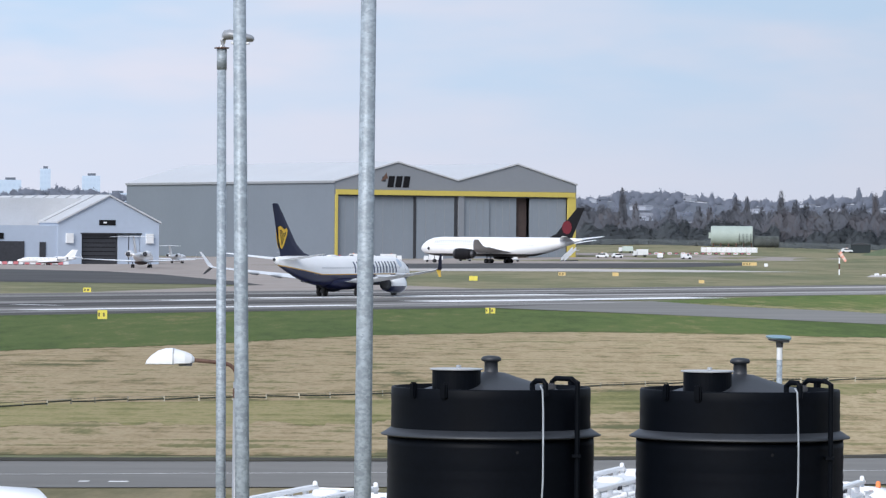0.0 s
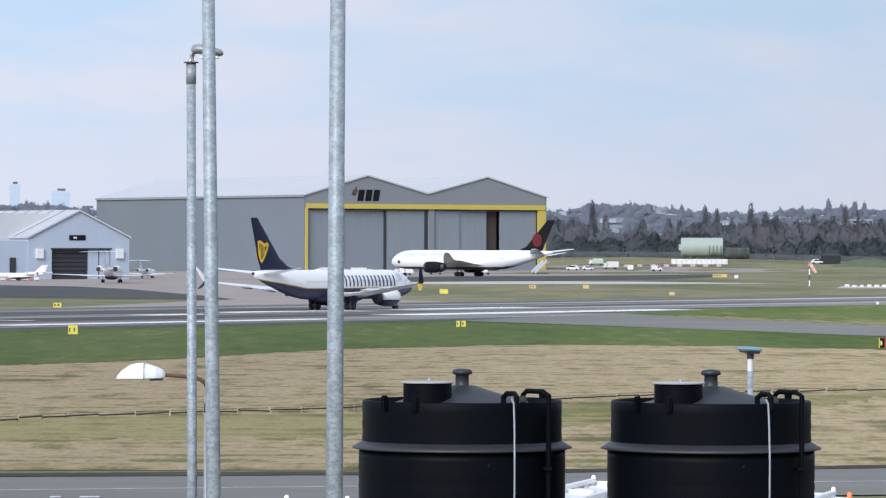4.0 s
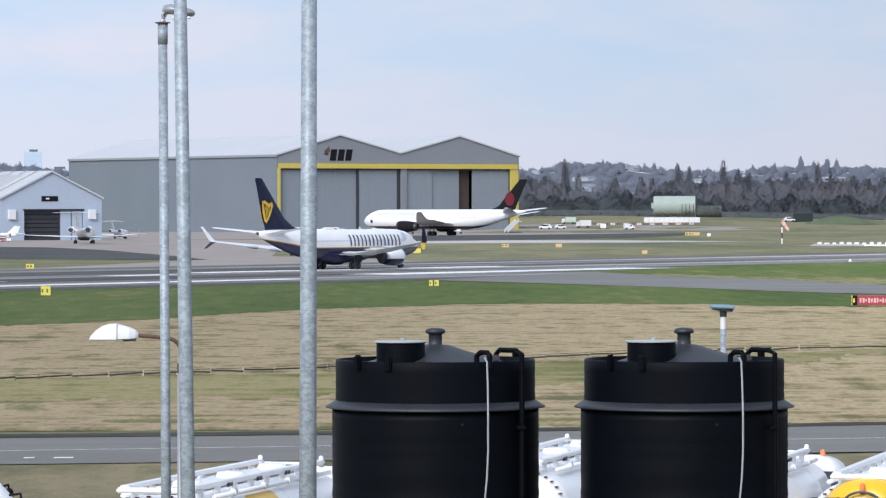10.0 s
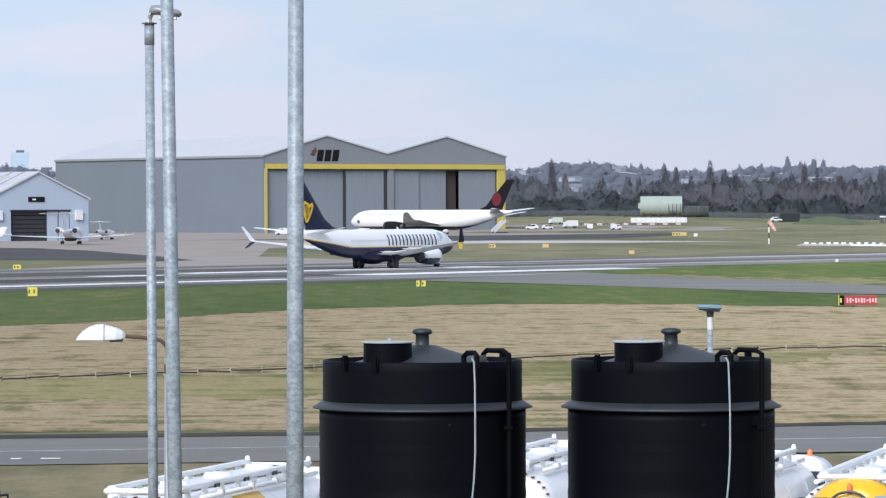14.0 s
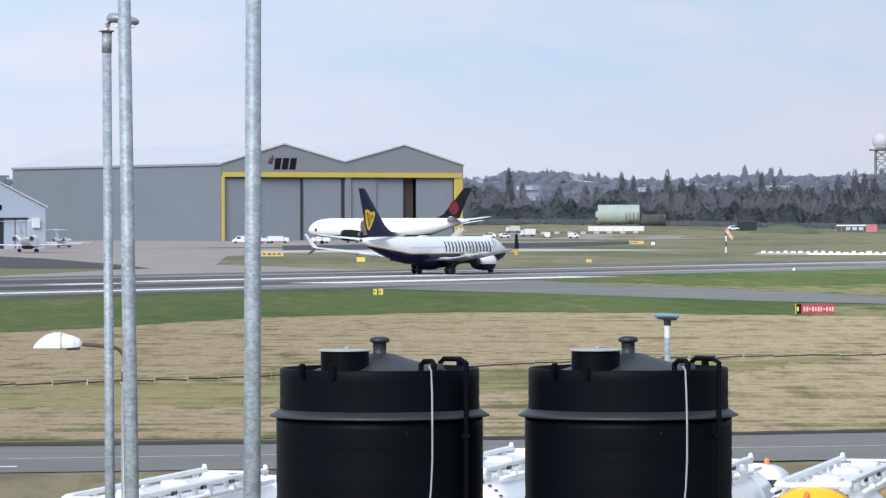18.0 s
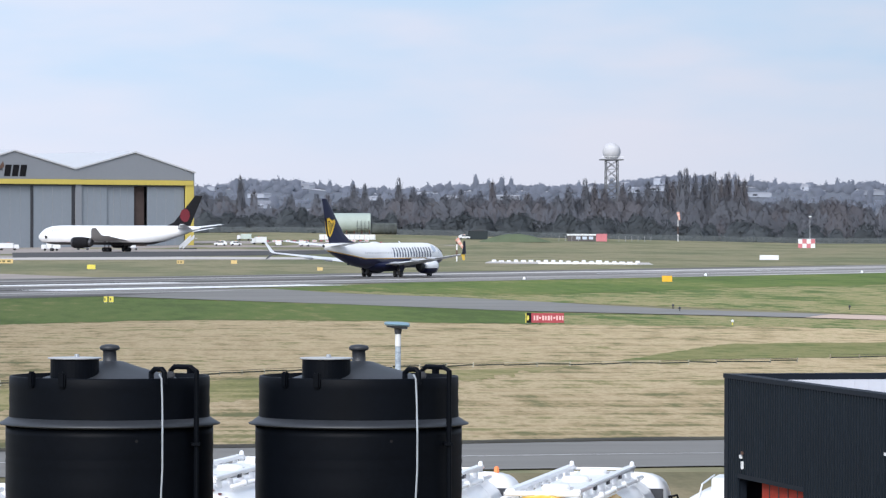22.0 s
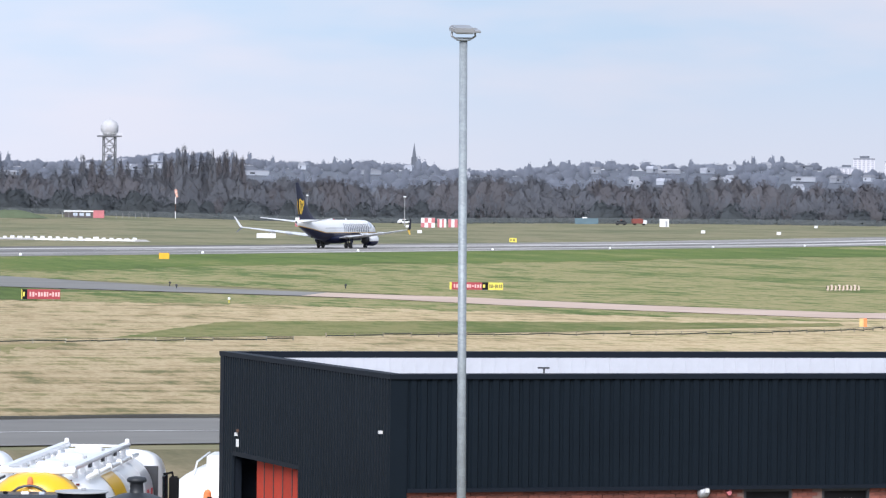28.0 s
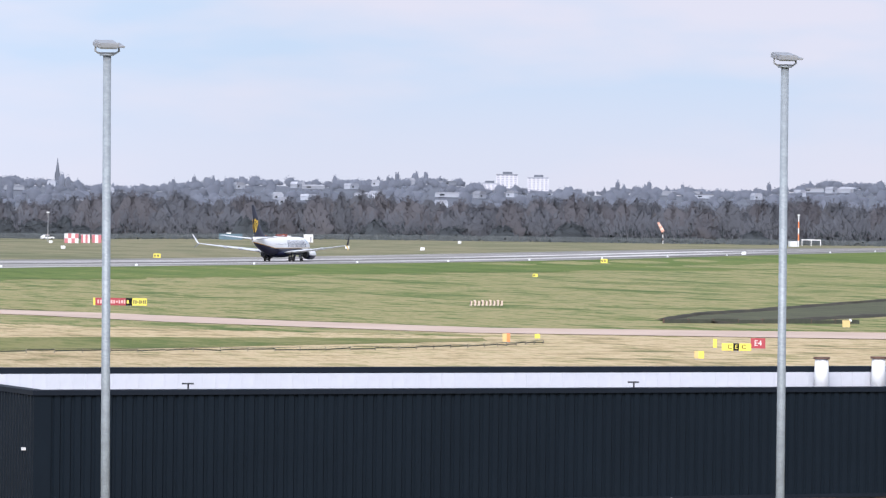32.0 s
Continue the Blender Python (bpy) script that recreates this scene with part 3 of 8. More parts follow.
# ---- the large hangar ----
def hangar():
    """Twin-gabled: x runs along the front from its near corner, y goes back into the building."""
    W, D, EAVE, PEAK, DOOR = 101.5, 150.0, 27.1, 33.9, 22.4
    x, y = polar(-1.455, 1478)
    h = thing("aircraft_hangar", pose(x, y, 0, 0, 0, 33), "huge grey steel hangar with twin gables and yellow door frame", "hangar")
    bm = bmesh.new()
    prism(bm, [(0, DOOR + 1.8), (W, DOOR + 1.8), (W, EAVE), (W * 0.75, PEAK), (W / 2, EAVE + 0.6), (W * 0.25, PEAK), (0, EAVE)], 0, 0.6)
    part("front_gable", bm, HANGARFRONT, h, "grey sheet-metal twin gable")
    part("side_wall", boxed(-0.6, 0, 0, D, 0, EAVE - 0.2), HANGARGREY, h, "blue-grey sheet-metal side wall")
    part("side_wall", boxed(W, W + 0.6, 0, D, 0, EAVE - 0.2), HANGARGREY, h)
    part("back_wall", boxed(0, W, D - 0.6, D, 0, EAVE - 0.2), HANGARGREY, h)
    for a, b, c in ((-1.0, W * 0.25, W / 2), (W / 2, W * 0.75, W + 1.0)):
        bm = bmesh.new()
        z0 = EAVE - 0.3 if a < 0 else EAVE + 0.6
        z1 = EAVE + 0.6 if a < 0 else EAVE - 0.3
        prism(bm, [(a, z0), (b, PEAK), (c, z1), (c, z1 + 0.5), (b, PEAK + 0.5), (a, z0 + 0.5)], -0.5, D)
        part("roof", bm, HANGARROOF, h, "pale sheet-metal pitched roof")
    part("gutter", boxed(-1.2, -0.6, -0.4, D, EAVE - 0.7, EAVE + 0.05), GREYMETAL, h)
    part("lintel", boxed(0.1, W - 0.1, -0.5, 0.2, DOOR, DOOR + 1.75), YELLOW_FRAME, h, "yellow painted door lintel")
    part("door_post", boxed(-0.3, 0.7, -0.5, 0.6, 0, DOOR), YELLOW_FRAME, h, "yellow painted door post")
    part("door_post", boxed(W - 3.2, W + 0.3, -0.2, 0.4, 0, DOOR), YELLOW_FRAME, h, "yellow painted door bay")
    part("upper_rail", boxed(1, W - 3.2, 0.4, 0.9, DOOR - 0.5, DOOR), DARKMETAL, h)
    # sliding door leaves, one bay standing open
    for a, b, back in ((0.7, 16, 1.0), (16.2, 33.2, 1.6), (33.9, 50.0, 1.0), (53.8, 65, 1.0), (65.2, 77.0, 1.6), (82.4, W - 3.2, 1.0)):
        leaf = part("door_leaf", boxed(a, b, back, back + 0.4, 0, DOOR - 0.2), HANGARDOOR, h, "grey sliding hangar door leaf")
        for k in range(1, 4):
            part("seam", boxed(a + (b - a) * k / 4 - 0.05, a + (b - a) * k / 4 + 0.05, back - 0.06, back, 0.2, DOOR - 0.4), GREYMETAL, leaf)
    for a, b in ((33.2, 33.9), (50.0, 51.4)):
        part("door_jamb", boxed(a, b, 0.8, 2.6, 0, DOOR - 0.3), DARKMETAL, h)
    part("door_pier", boxed(51.4, 53.8, 0.2, 2.6, 0, DOOR), HANGARFRONT, h, "pale steel pier between the door bays")
    # a dark brown sheet closes the open bay in place of interior shade
    part("open_bay_sheet", boxed(77, 82.4, 3.2, 3.6, 0, DOOR), BROWN_DARK, h, "dark sheet for the shade of an open doorway")
    part("lamp_bracket", boxed(-1.0, -0.6, 60, 61, 17, 17.5), OFFWHITE, h)
    # the plain sign on the gable: a bird-like mark and three bars
    sign = part("gable_sign", boxed(19.2, 20.6, -0.12, 0, 27.1, 28.9), DARKMETAL, h, "dark sign shapes on the gable")
    for k in range(3):
        x0 = 21.2 + k * 3.2
        part("sign_bar", prism(bmesh.new(), [(x0, 25.1), (x0 + 2.5, 25.1), (x0 + 3.2, 29.1), (x0 + 0.7, 29.1)], -0.12, 0), BLACK, sign)
    part("sign_wing", prism(bmesh.new(), [(18.6, 27.3), (21.4, 28.3), (20.8, 30.3)], -0.14, 0), RUST, sign)
    return h


YELLOW_FRAME = mat("yellow_steel_frame", (0.56, 0.45, 0.10), 0.5, 0, 0.08, 0.1, 1)
BROWN_DARK = mat("dark_doorway", (0.075, 0.055, 0.05), 0.9, 0, 0.2, 0.2, 1)
hangar()


def small_hangar():
    """x along the gabled front, y back along the long side that runs off to the west."""
    x, y = polar(-5.17, 1130)
    W, D, EAVE, PEAK = 29.0, 70.0, 11.2, 18.2
    h = thing("small_hangar", pose(x, y, 0, 0, 0, 30), "pale blue-grey steel hangar with a low pitched roof", "hangar")
    bm = bmesh.new()
    prism(bm, [(0, 0), (6.5, 0), (6.5, 8.0), (W - 5, 8.0), (W - 5, 0), (W, 0), (W, EAVE), (W / 2, PEAK), (0, EAVE)], 0, 0.5)
    part("front_gable", bm, LIGHTBLUE, h, "pale blue-grey gable wall")
    part("side_wall", boxed(-0.4, 0, 0, D, 0, EAVE), LIGHTBLUE, h)
    part("side_wall", boxed(W, W + 0.4, 0, D, 0, EAVE), LIGHTBLUE, h)
    part("roof", prism(bmesh.new(), [(-0.8, EAVE - 0.3), (W / 2, PEAK), (W / 2, PEAK + 0.4), (-0.8, EAVE + 0.2)], -0.6, D), ROOFGREY, h, "pale grey ribbed roof slope")
    part("roof", prism(bmesh.new(), [(W / 2, PEAK), (W + 0.8, EAVE - 0.3), (W + 0.8, EAVE + 0.2), (W / 2, PEAK + 0.4)], -0.6, D), ROOFGREY, h)
    for k in range(1, 9):
        part("roof_rib", prism(bmesh.new(), [(-0.8, EAVE + 0.2), (W / 2, PEAK + 0.4), (W / 2, PEAK + 0.6), (-0.8, EAVE + 0.4)], k * 7.6, k * 7.6 + 0.35), GREYMETAL, h)
    # the open doorway's inner shade is a dark sheet set behind the gable
    door = part("hangar_door", boxed(6.6, 17.5, 1.4, 1.8, 0, 8.0), DARKMETAL, h, "dark sheet for the shade of an open doorway")
    for k in range(6):
        part("door_rib", boxed(6.8, 17.3, 1.28, 1.4, 1 + k * 1.15, 1.15 + k * 1.15), BLACK, door)
    for a in (17.6, 21.0):
        part("door_leaf", boxed(a, a + 3.0, 0.8, 1.2, 0, 7.9), LIGHTBLUE, h, "pale folded door leaf")
    part("lintel", boxed(6.2, W - 4.8, -0.15, 0.6, 8.0, 8.35), DARKMETAL, h)
    part("name_board", boxed(11.6, 16.4, -0.15, 0, 10.4, 11.8), BLACK, h, "dark board with a pale bar")
    part("name_bar", boxed(12.8, 13.8, -0.2, -0.15, 10.9, 11.3), OFFWHITE, h)
    for a in (1.8, W - 3.6):
        part("wall_unit", boxed(a, a + 2.0, -0.8, 0, 5.6, 8.2), OFFWHITE, h)
    # the lower wing to the west, along the front line
    wing = part("side_wing", boxed(-40, 0, 0.6, 30, 0, 10.2), LIGHTBLUE, h, "pale blue-grey side wing")
    part("wing_roof", prism(bmesh.new(), [(-40, 10.2), (0, 10.2), (W / 2 - 1, PEAK - 0.6), (-40, PEAK - 0.6)], 12, 30), ROOFGREY, wing)
    for a, b, z in ((-22, -10, 6.0), (-36, -25, 6.0), (-5.5, -3.8, 5.8)):
        part("wing_door", boxed(a, b, 0.3, 0.6, 0.4, z), DARKMETAL, wing)
    part("wing_board", boxed(-22, -16, 0.3, 0.6, 6.6, 8.2), BLACK, wing)
    return h


small_hangar()


# ---- foreground building ----
def rib_sheet(bm, x0, x1, y, z0, z1, pitch, depth, face=-1):
    """Trapezoidal cladding in the plane y, with ribs standing out by depth."""
    pts, x = [], x0
    while x < x1 - 1e-6:
        for dx, dy in ((0, 0), (pitch * 0.24, 0), (pitch * 0.36, depth), (pitch * 0.88, depth)):
            pts.append((min(x + dx, x1), y + face * dy))
        x += pitch
    pts.append((x1, y))
    lo = [bm.verts.new((px, py, z0)) for px, py in pts]
    hi = [bm.verts.new((px, py, z1)) for px, py in pts]
    for i in range(len(pts) - 1):
        bm.faces.new((lo[i], lo[i + 1], hi[i + 1], hi[i]))
    return bm


def build_workshop():
    """x along the front, y back into the building; the front corner is the origin."""
    W, D, TOP, LOW = 26.4, 12.5, 5.02, 2.71
    b = thing("workshop_building", pose(16.3, 82.15, 0, 0, 0, 6.5), "low workshop with anthracite ribbed cladding over red brick", "building")
    part("front_cladding", rib_sheet(bmesh.new(), 0.4, W, 0, LOW, TOP - 0.1, 0.215, 0.038), CLAD, b, "anthracite ribbed cladding")
    part("core_wall", boxed(0.2, W - 0.2, 0.02, 0.3, LOW + 0.02, TOP - 0.1), CLADTRIM, b)
    part("corner_trim", boxed(0.045, 0.4, -0.045, 0.02, 0.0, TOP - 0.1), CLAD, b, "flat anthracite corner trim")
    part("drip_trim", boxed(0.4, W, -0.08, 0.05, LOW - 0.04, LOW + 0.04), CLADTRIM, b)
    dy0, dy1, dz = 6.27, 11.42, 2.73
    turn = Matrix(((0, -1, 0, 0), (1, 0, 0, 0), (0, 0, 1, 0), (0, 0, 0, 1)))
    for y0, y1, z0, z1 in ((0.02, D, dz, TOP - 0.1), (0.02, dy0, 0, dz), (dy1, D, 0, dz)):
        part("side_cladding", rib_sheet(bmesh.new(), y0, y1, 0, z0, z1, 0.19, 0.055, 1), CLAD, b, "anthracite ribbed cladding").matrix_basis = Matrix.Translation((0.085, 0, 0)) @ turn
        part("side_core", boxed(0.1, 0.25, y0 + 0.02, y1 - 0.02, z0 + 0.001, z1), CLADTRIM, b)
    d = part("sliding_door", boxed(0.28, 0.36, dy0 - 0.2, 10.3, 0.02, dz + 0.1), REDDOOR, b, "red painted sliding door standing part open")
    for k in range(1, 6):
        part("door_groove", boxed(0.268, 0.28, dy0 - 0.2 + k * 0.72, dy0 - 0.16 + k * 0.72, 0.02, dz), DARKMETAL, d)
    part("door_frame", boxed(0.025, 0.26, dy0 - 0.06, dy0, 0, dz + 0.1), CLADTRIM, b)
    part("door_frame", boxed(0.025, 0.26, dy0, dy1, dz, dz + 0.1), CLADTRIM, b)
    part("inner_wall", boxed(4.0, 4.2, 1, D - 0.4, 0, 4.0), BLACK, b)
    part("inner_floor", boxed(0.3, 4.0, 1, D - 0.4, 0.005, 0.03), DARKMETAL, b)
    part("back_wall", boxed(0.02, W, D - 0.3, D, 0, TOP - 0.1), CLADTRIM, b)
    part("east_wall", boxed(W, W + 0.3, 0, D, 0, TOP - 0.1), CLADTRIM, b)
    for x0, x1, y0, y1 in ((0.01, W + 0.34, -0.09, 0.3), (0.01, W + 0.34, D - 0.3, D + 0.06), (0.01, 0.32, 0.3, D - 0.3), (W - 0.02, W + 0.34, 0.3, D - 0.3)):
        part("parapet_cap", boxed(x0, x1, y0, y1, TOP - 0.1, TOP), CLADTRIM, b, "dark folded metal parapet cap")
    lining = part("parapet_lining", boxed(0.3, W, D - 0.34, D - 0.3, TOP - 0.85, TOP - 0.14), ROOFWHITE, b, "white sheet-metal upstand with upright seams")
    rib = mesh_of(box(bmesh.new(), 0, 0.03, D - 0.352, D - 0.34, TOP - 0.85, TOP - 0.14), ROOFWHITE, "seam")
    for k in range(82):
        share("seam", rib, lining, Matrix.Translation((0.45 + k * 0.315, 0, 0)))
    part("parapet_lining", boxed(0.25, 0.3, 0.3, D - 0.36, TOP - 0.7, TOP - 0.1), BLACK, b)
    # white roof, sunk behind the parapet
    run, z0, z1 = D - 0.66, TOP - 0.95, TOP - 0.8
    bm = bmesh.new()
    bm.faces.new([bm.verts.new(p) for p in ((0.3, 0.3, z0), (W, 0.3, z0), (W, D - 0.36, z1), (0.3, D - 0.36, z1))])
    bmesh.ops.solidify(bm, geom=bm.faces[:], thickness=0.1)
    part("roof", bm, ROOFWHITE, b, "white sheet-metal roof")
    for x, y in ((23.85, 11.6), (25.6, 11.9)):
        v = part("roof_vent", tube(bmesh.new(), (x, y, 4.5), (x, y, 5.25), 0.19, 0.165, 20), OFFWHITE, b, "stubby pale metal flue", smooth=True)
        part("vent_cowl", tube(bmesh.new(), (x, y, 5.22), (x, y, 5.27), 0.205, 0.205, 20), RUST, v)
    for x in (3.31, 13.2):
        l = part("parapet_lamp", tube(bmesh.new(), (x, 0.1, TOP), (x, 0.1, TOP + 0.1), 0.018, seg=8), DARKMETAL, b)
        part("lamp_bar", boxed(x - 0.12, x + 0.1, 0.05, 0.15, TOP + 0.1, TOP + 0.13), DARKMETAL, l)
    # brick below the cladding, with dark windows
    gaps = ((7.66, 8.72), (9.39, 10.45), (12.47, 13.51), (15.2, 16.3), (18.0, 19.0))
    edges = [0.42] + [e for g in gaps for e in g] + [W]
    one = mesh_of(box(bmesh.new(), 0, 0.215, -0.05, 0.05, 0, 0.065), BRICK, "brick")
    half = mesh_of(box(bmesh.new(), 0, 0.1025, -0.05, 0.05, 0, 0.065), BRICK, "brick")
    for a, c in zip(edges[::2], edges[1::2]):
        w = part("brick_wall", boxed(a, c, 0.09, 0.3, 0, LOW - 0.04), MORTAR, b, "red brick wall with pale joints")
        for row in range(6):
            z = LOW - 0.115 - row * 0.075
            x = a + 0.01
            if row % 2:
                share("brick", half, w, Matrix.Translation((x, 0.12, z)))
                x += 0.1125
            while x + 0.215 < c and x < 16:
                share("brick", one, w, Matrix.Translation((x, 0.12, z)))
                x += 0.225
    for a, c in gaps:
        wd = part("window", boxed(a + 0.06, c - 0.06, 0.16, 0.2, 0.9, LOW - 0.1), BLACK, b, "dark window")
        part("window_frame", boxed(a, c, 0.1, 0.16, LOW - 0.1, LOW - 0.05), DARKMETAL, wd)
        for x in (a, c - 0.06):
            part("window_frame", boxed(x, x + 0.06, 0.1, 0.2, 0.9, LOW - 0.1), DARKMETAL, wd)
    part("notice", boxed(9.76, 10.1, 0.15, 0.158, 2.08, 2.45), OFFWHITE, b, "white paper notice in the window")
    part("lower_wall", boxed(7.6, 19.1, 0.09, 0.3, 0, 0.9), MORTAR, b)
    for x in (6.75, 13.98):
        l = part("bulkhead_lamp", loft(bmesh.new(), [(x - 0.13, 2.60, 0.05, 0.05), (x - 0.1, 2.60, 0.11, 0.11), (x + 0.06, 2.63, 0.12, 0.12), (x + 0.12, 2.64, 0.05, 0.06)], 14), GREYMETAL, b, "grey bulkhead lamp", smooth=True)
        part("lamp_grille", boxed(x - 0.02, x + 0.06, -0.15, -0.1, 2.62, 2.70), OFFWHITE, l)
    part("alarm_box", revolve(bmesh.new(), [(0.05, -0.03), (0.05, 0.09)], 12, axis="y", center=(7.3, 0, 2.6)), PINKPANEL, b)
    part("wall_beacon", boxed(-0.02, 0.05, 10.93, 10.99, 3.27, 3.34), RUST, b, "small brown beacon")
    part("wall_beacon_base", boxed(-0.02, 0.05, 11.02, 11.12, 3.18, 3.26), OFFWHITE, b)
    part("wall_switch", boxed(-0.02, 0.05, 10.92, 10.98, 2.95, 3.12), OFFWHITE, b)
    part("door_bell", boxed(-0.02, 0.05, 0.45, 0.55, 3.81, 3.87), OFFWHITE, b)
    return b


build_workshop()


# ---- storage tanks ----
HOSEGREY = mat("grey_clear_hose", (0.34, 0.37, 0.40), 0.35, 0, 0.15, 3, 20)


def storage_tank(x, y, drop=0.0, hx=-0.5):
    t = thing("storage_tank", pose(x, y, 0), "tall black polyethylene storage tank with a rim flange", "tank", "black storage tanks")
    R, RU, ZF, TOP = 1.483, 1.432, 5.53 - drop, 6.185 - drop
    rng = random.Random(5)
    rings, h = [(R, 0)], 0.12
    while h < ZF - 0.12:
        rings += [(R + rng.uniform(-0.004, 0.006), h), (R + rng.uniform(-0.004, 0.006), h + rng.uniform(0.03, 0.07))]
        h += rng.uniform(0.09, 0.15)
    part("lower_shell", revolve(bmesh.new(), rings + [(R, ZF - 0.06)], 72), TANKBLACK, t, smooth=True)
    part("flange", revolve(bmesh.new(), [(R - 0.02, ZF - 0.055), (R + 0.095, ZF - 0.035), (R + 0.1, ZF - 0.022), (R + 0.04, ZF + 0.012), (RU + 0.0, ZF + 0.075), (RU - 0.03, ZF + 0.075)], 72), TANKGREY, t, "sloping rim flange in a paler sky-lit black", smooth=True)
    bm = bmesh.new()
    prof = [(RU, ZF + 0.02), (RU + 0.004, ZF + 0.12), (RU - 0.003, ZF + 0.22), (RU + 0.003, ZF + 0.3), (RU - 0.003, ZF + 0.42), (RU + 0.002, ZF + 0.5), (RU, TOP - 0.02), (RU - 0.01, TOP), (RU - 0.045, TOP), (RU - 0.05, TOP - 0.3)]
    rings = []
    for r, h in prof:
        rings.append([bm.verts.new((r * math.cos(i * math.tau / 72), r * math.sin(i * math.tau / 72), h)) for i in range(72)])
    for a, c in zip(rings, rings[1:]):
        for i in range(72):
            bm.faces.new((a[i], a[(i + 1) % 72], c[(i + 1) % 72], c[i]))
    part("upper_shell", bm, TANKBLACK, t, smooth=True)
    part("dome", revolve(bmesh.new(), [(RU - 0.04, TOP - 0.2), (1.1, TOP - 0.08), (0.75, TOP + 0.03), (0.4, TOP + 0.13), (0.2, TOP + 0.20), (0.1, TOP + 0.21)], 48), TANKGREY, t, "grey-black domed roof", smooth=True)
    hatch = part("hatch", revolve(bmesh.new(), [(0.345, TOP - 0.2), (0.345, TOP + 0.258)], 40, center=(hx, -0.55, 0)), TANKBLACK, t, "round black manway", smooth=False)
    part("hatch_lid", revolve(bmesh.new(), [(0.375, TOP + 0.255), (0.38, TOP + 0.26), (0.38, TOP + 0.272), (0.37, TOP + 0.277), (0.1, TOP + 0.28)], 40, center=(hx, -0.55, 0)), LIDGREY, hatch, "pale lid with a knob")
    part("lid_knob", revolve(bmesh.new(), [(0.035, TOP + 0.285), (0.035, TOP + 0.315), (0.02, TOP + 0.32)], 12, center=(hx + 0.03, -0.55, 0)), ALU, hatch)
    vent = part("vent", revolve(bmesh.new(), [(0.15, TOP + 0.14), (0.1, TOP + 0.2), (0.095, TOP + 0.35), (0.11, TOP + 0.36), (0.14, TOP + 0.37), (0.145, TOP + 0.40), (0.125, TOP + 0.43), (0.05, TOP + 0.445)], 24), TANKGREY, t, "mushroom-shaped black vent", smooth=True)
    # lifting lugs on the rim
    for a in (-140, -118, 35, 110):
        m = Matrix.Rotation(radians(a), 4, "Z")
        o = part("lifting_lug", box(bmesh.new(), RU - 0.03, RU + 0.05, -0.055, 0.055, TOP - 0.14, TOP + 0.09, bevel=0.02), TANKBLACK, t)
        o.matrix_basis = m
    # level gauge: clear hose down the front, from a bent fitting
    x0, y0 = 0.70, -1.30
    part("hose_fitting", pipe(bmesh.new(), [(x0 - 0.13, y0 + 0.12, TOP - 0.05), (x0 - 0.13, y0 + 0.12, TOP + 0.08), (x0 - 0.08, y0 + 0.08, TOP + 0.13), (x0 + 0.02, y0, TOP + 0.13), (x0 + 0.05, y0 - 0.02, TOP + 0.09), (x0 + 0.05, y0 - 0.02, TOP - 0.08)], 0.04), TANKBLACK, t)
    part("hose", pipe(bmesh.new(), [(x0 - 0.02, y0 - 0.0, TOP + 0.06), (x0 + 0.01, y0 - 0.05, TOP), (x0 + 0.02, y0 - 0.08, TOP - 0.3), (x0 + 0.02, y0 - 0.21, ZF - 0.1), (x0 + 0.02, y0 - 0.2, ZF - 0.6), (x0 - 0.0, y0 - 0.2, ZF - 1.0), (x0 - 0.03, y0 - 0.2, ZF - 1.3), (x0 - 0.03, y0 - 0.2, 0.6)], 0.0135), HOSEGREY, t, "translucent grey sight hose")
    x1, y1 = 1.13, -0.98
    part("fill_pipe", pipe(bmesh.new(), [(x1 - 0.27, y1 + 0.3, TOP - 0.1), (x1 - 0.27, y1 + 0.3, TOP + 0.1), (x1 - 0.22, y1 + 0.25, TOP + 0.15), (x1 + 0.0, y1, TOP + 0.15), (x1 + 0.08, y1 - 0.05, TOP + 0.1), (x1 + 0.08, y1 - 0.05, TOP - 0.2), (x1 + 0.08, y1 - 0.09, 0.7)], 0.038), TANKBLACK, t, "black fill pipe over the rim")
    part("valve", boxed(x1 - 0.34, x1 - 0.22, y1 + 0.22, y1 + 0.32, TOP - 0.02, TOP + 0.08, bevel=0.02), DARKMETAL, t)
    part("pipe_clip", boxed(x1 + 0.01, x1 + 0.13, y1 - 0.13, y1 + 0.1, ZF - 0.3, ZF - 0.26), TANKBLACK, t)
    part("drain_stub", revolve(bmesh.new(), [(0.022, -R - 0.03), (0.022, -R + 0.05)], 10, axis="y", center=(0.36, 0.07, ZF - 0.22)), BLACK, t)
    part("label_tag", boxed(0.385, 0.405, -1.37, -1.345, TOP - 0.21, TOP - 0.175), GREYMETAL, t)
    return t


tank = storage_tank(0.705, 60.9)
copy_thing(tank, pose(4.27, 60.75, 0.0))
low_tank = storage_tank(8.3, 60.2, 2.2, -0.86)
low_tank["label"] = "lower black polyethylene storage tank with a domed top"


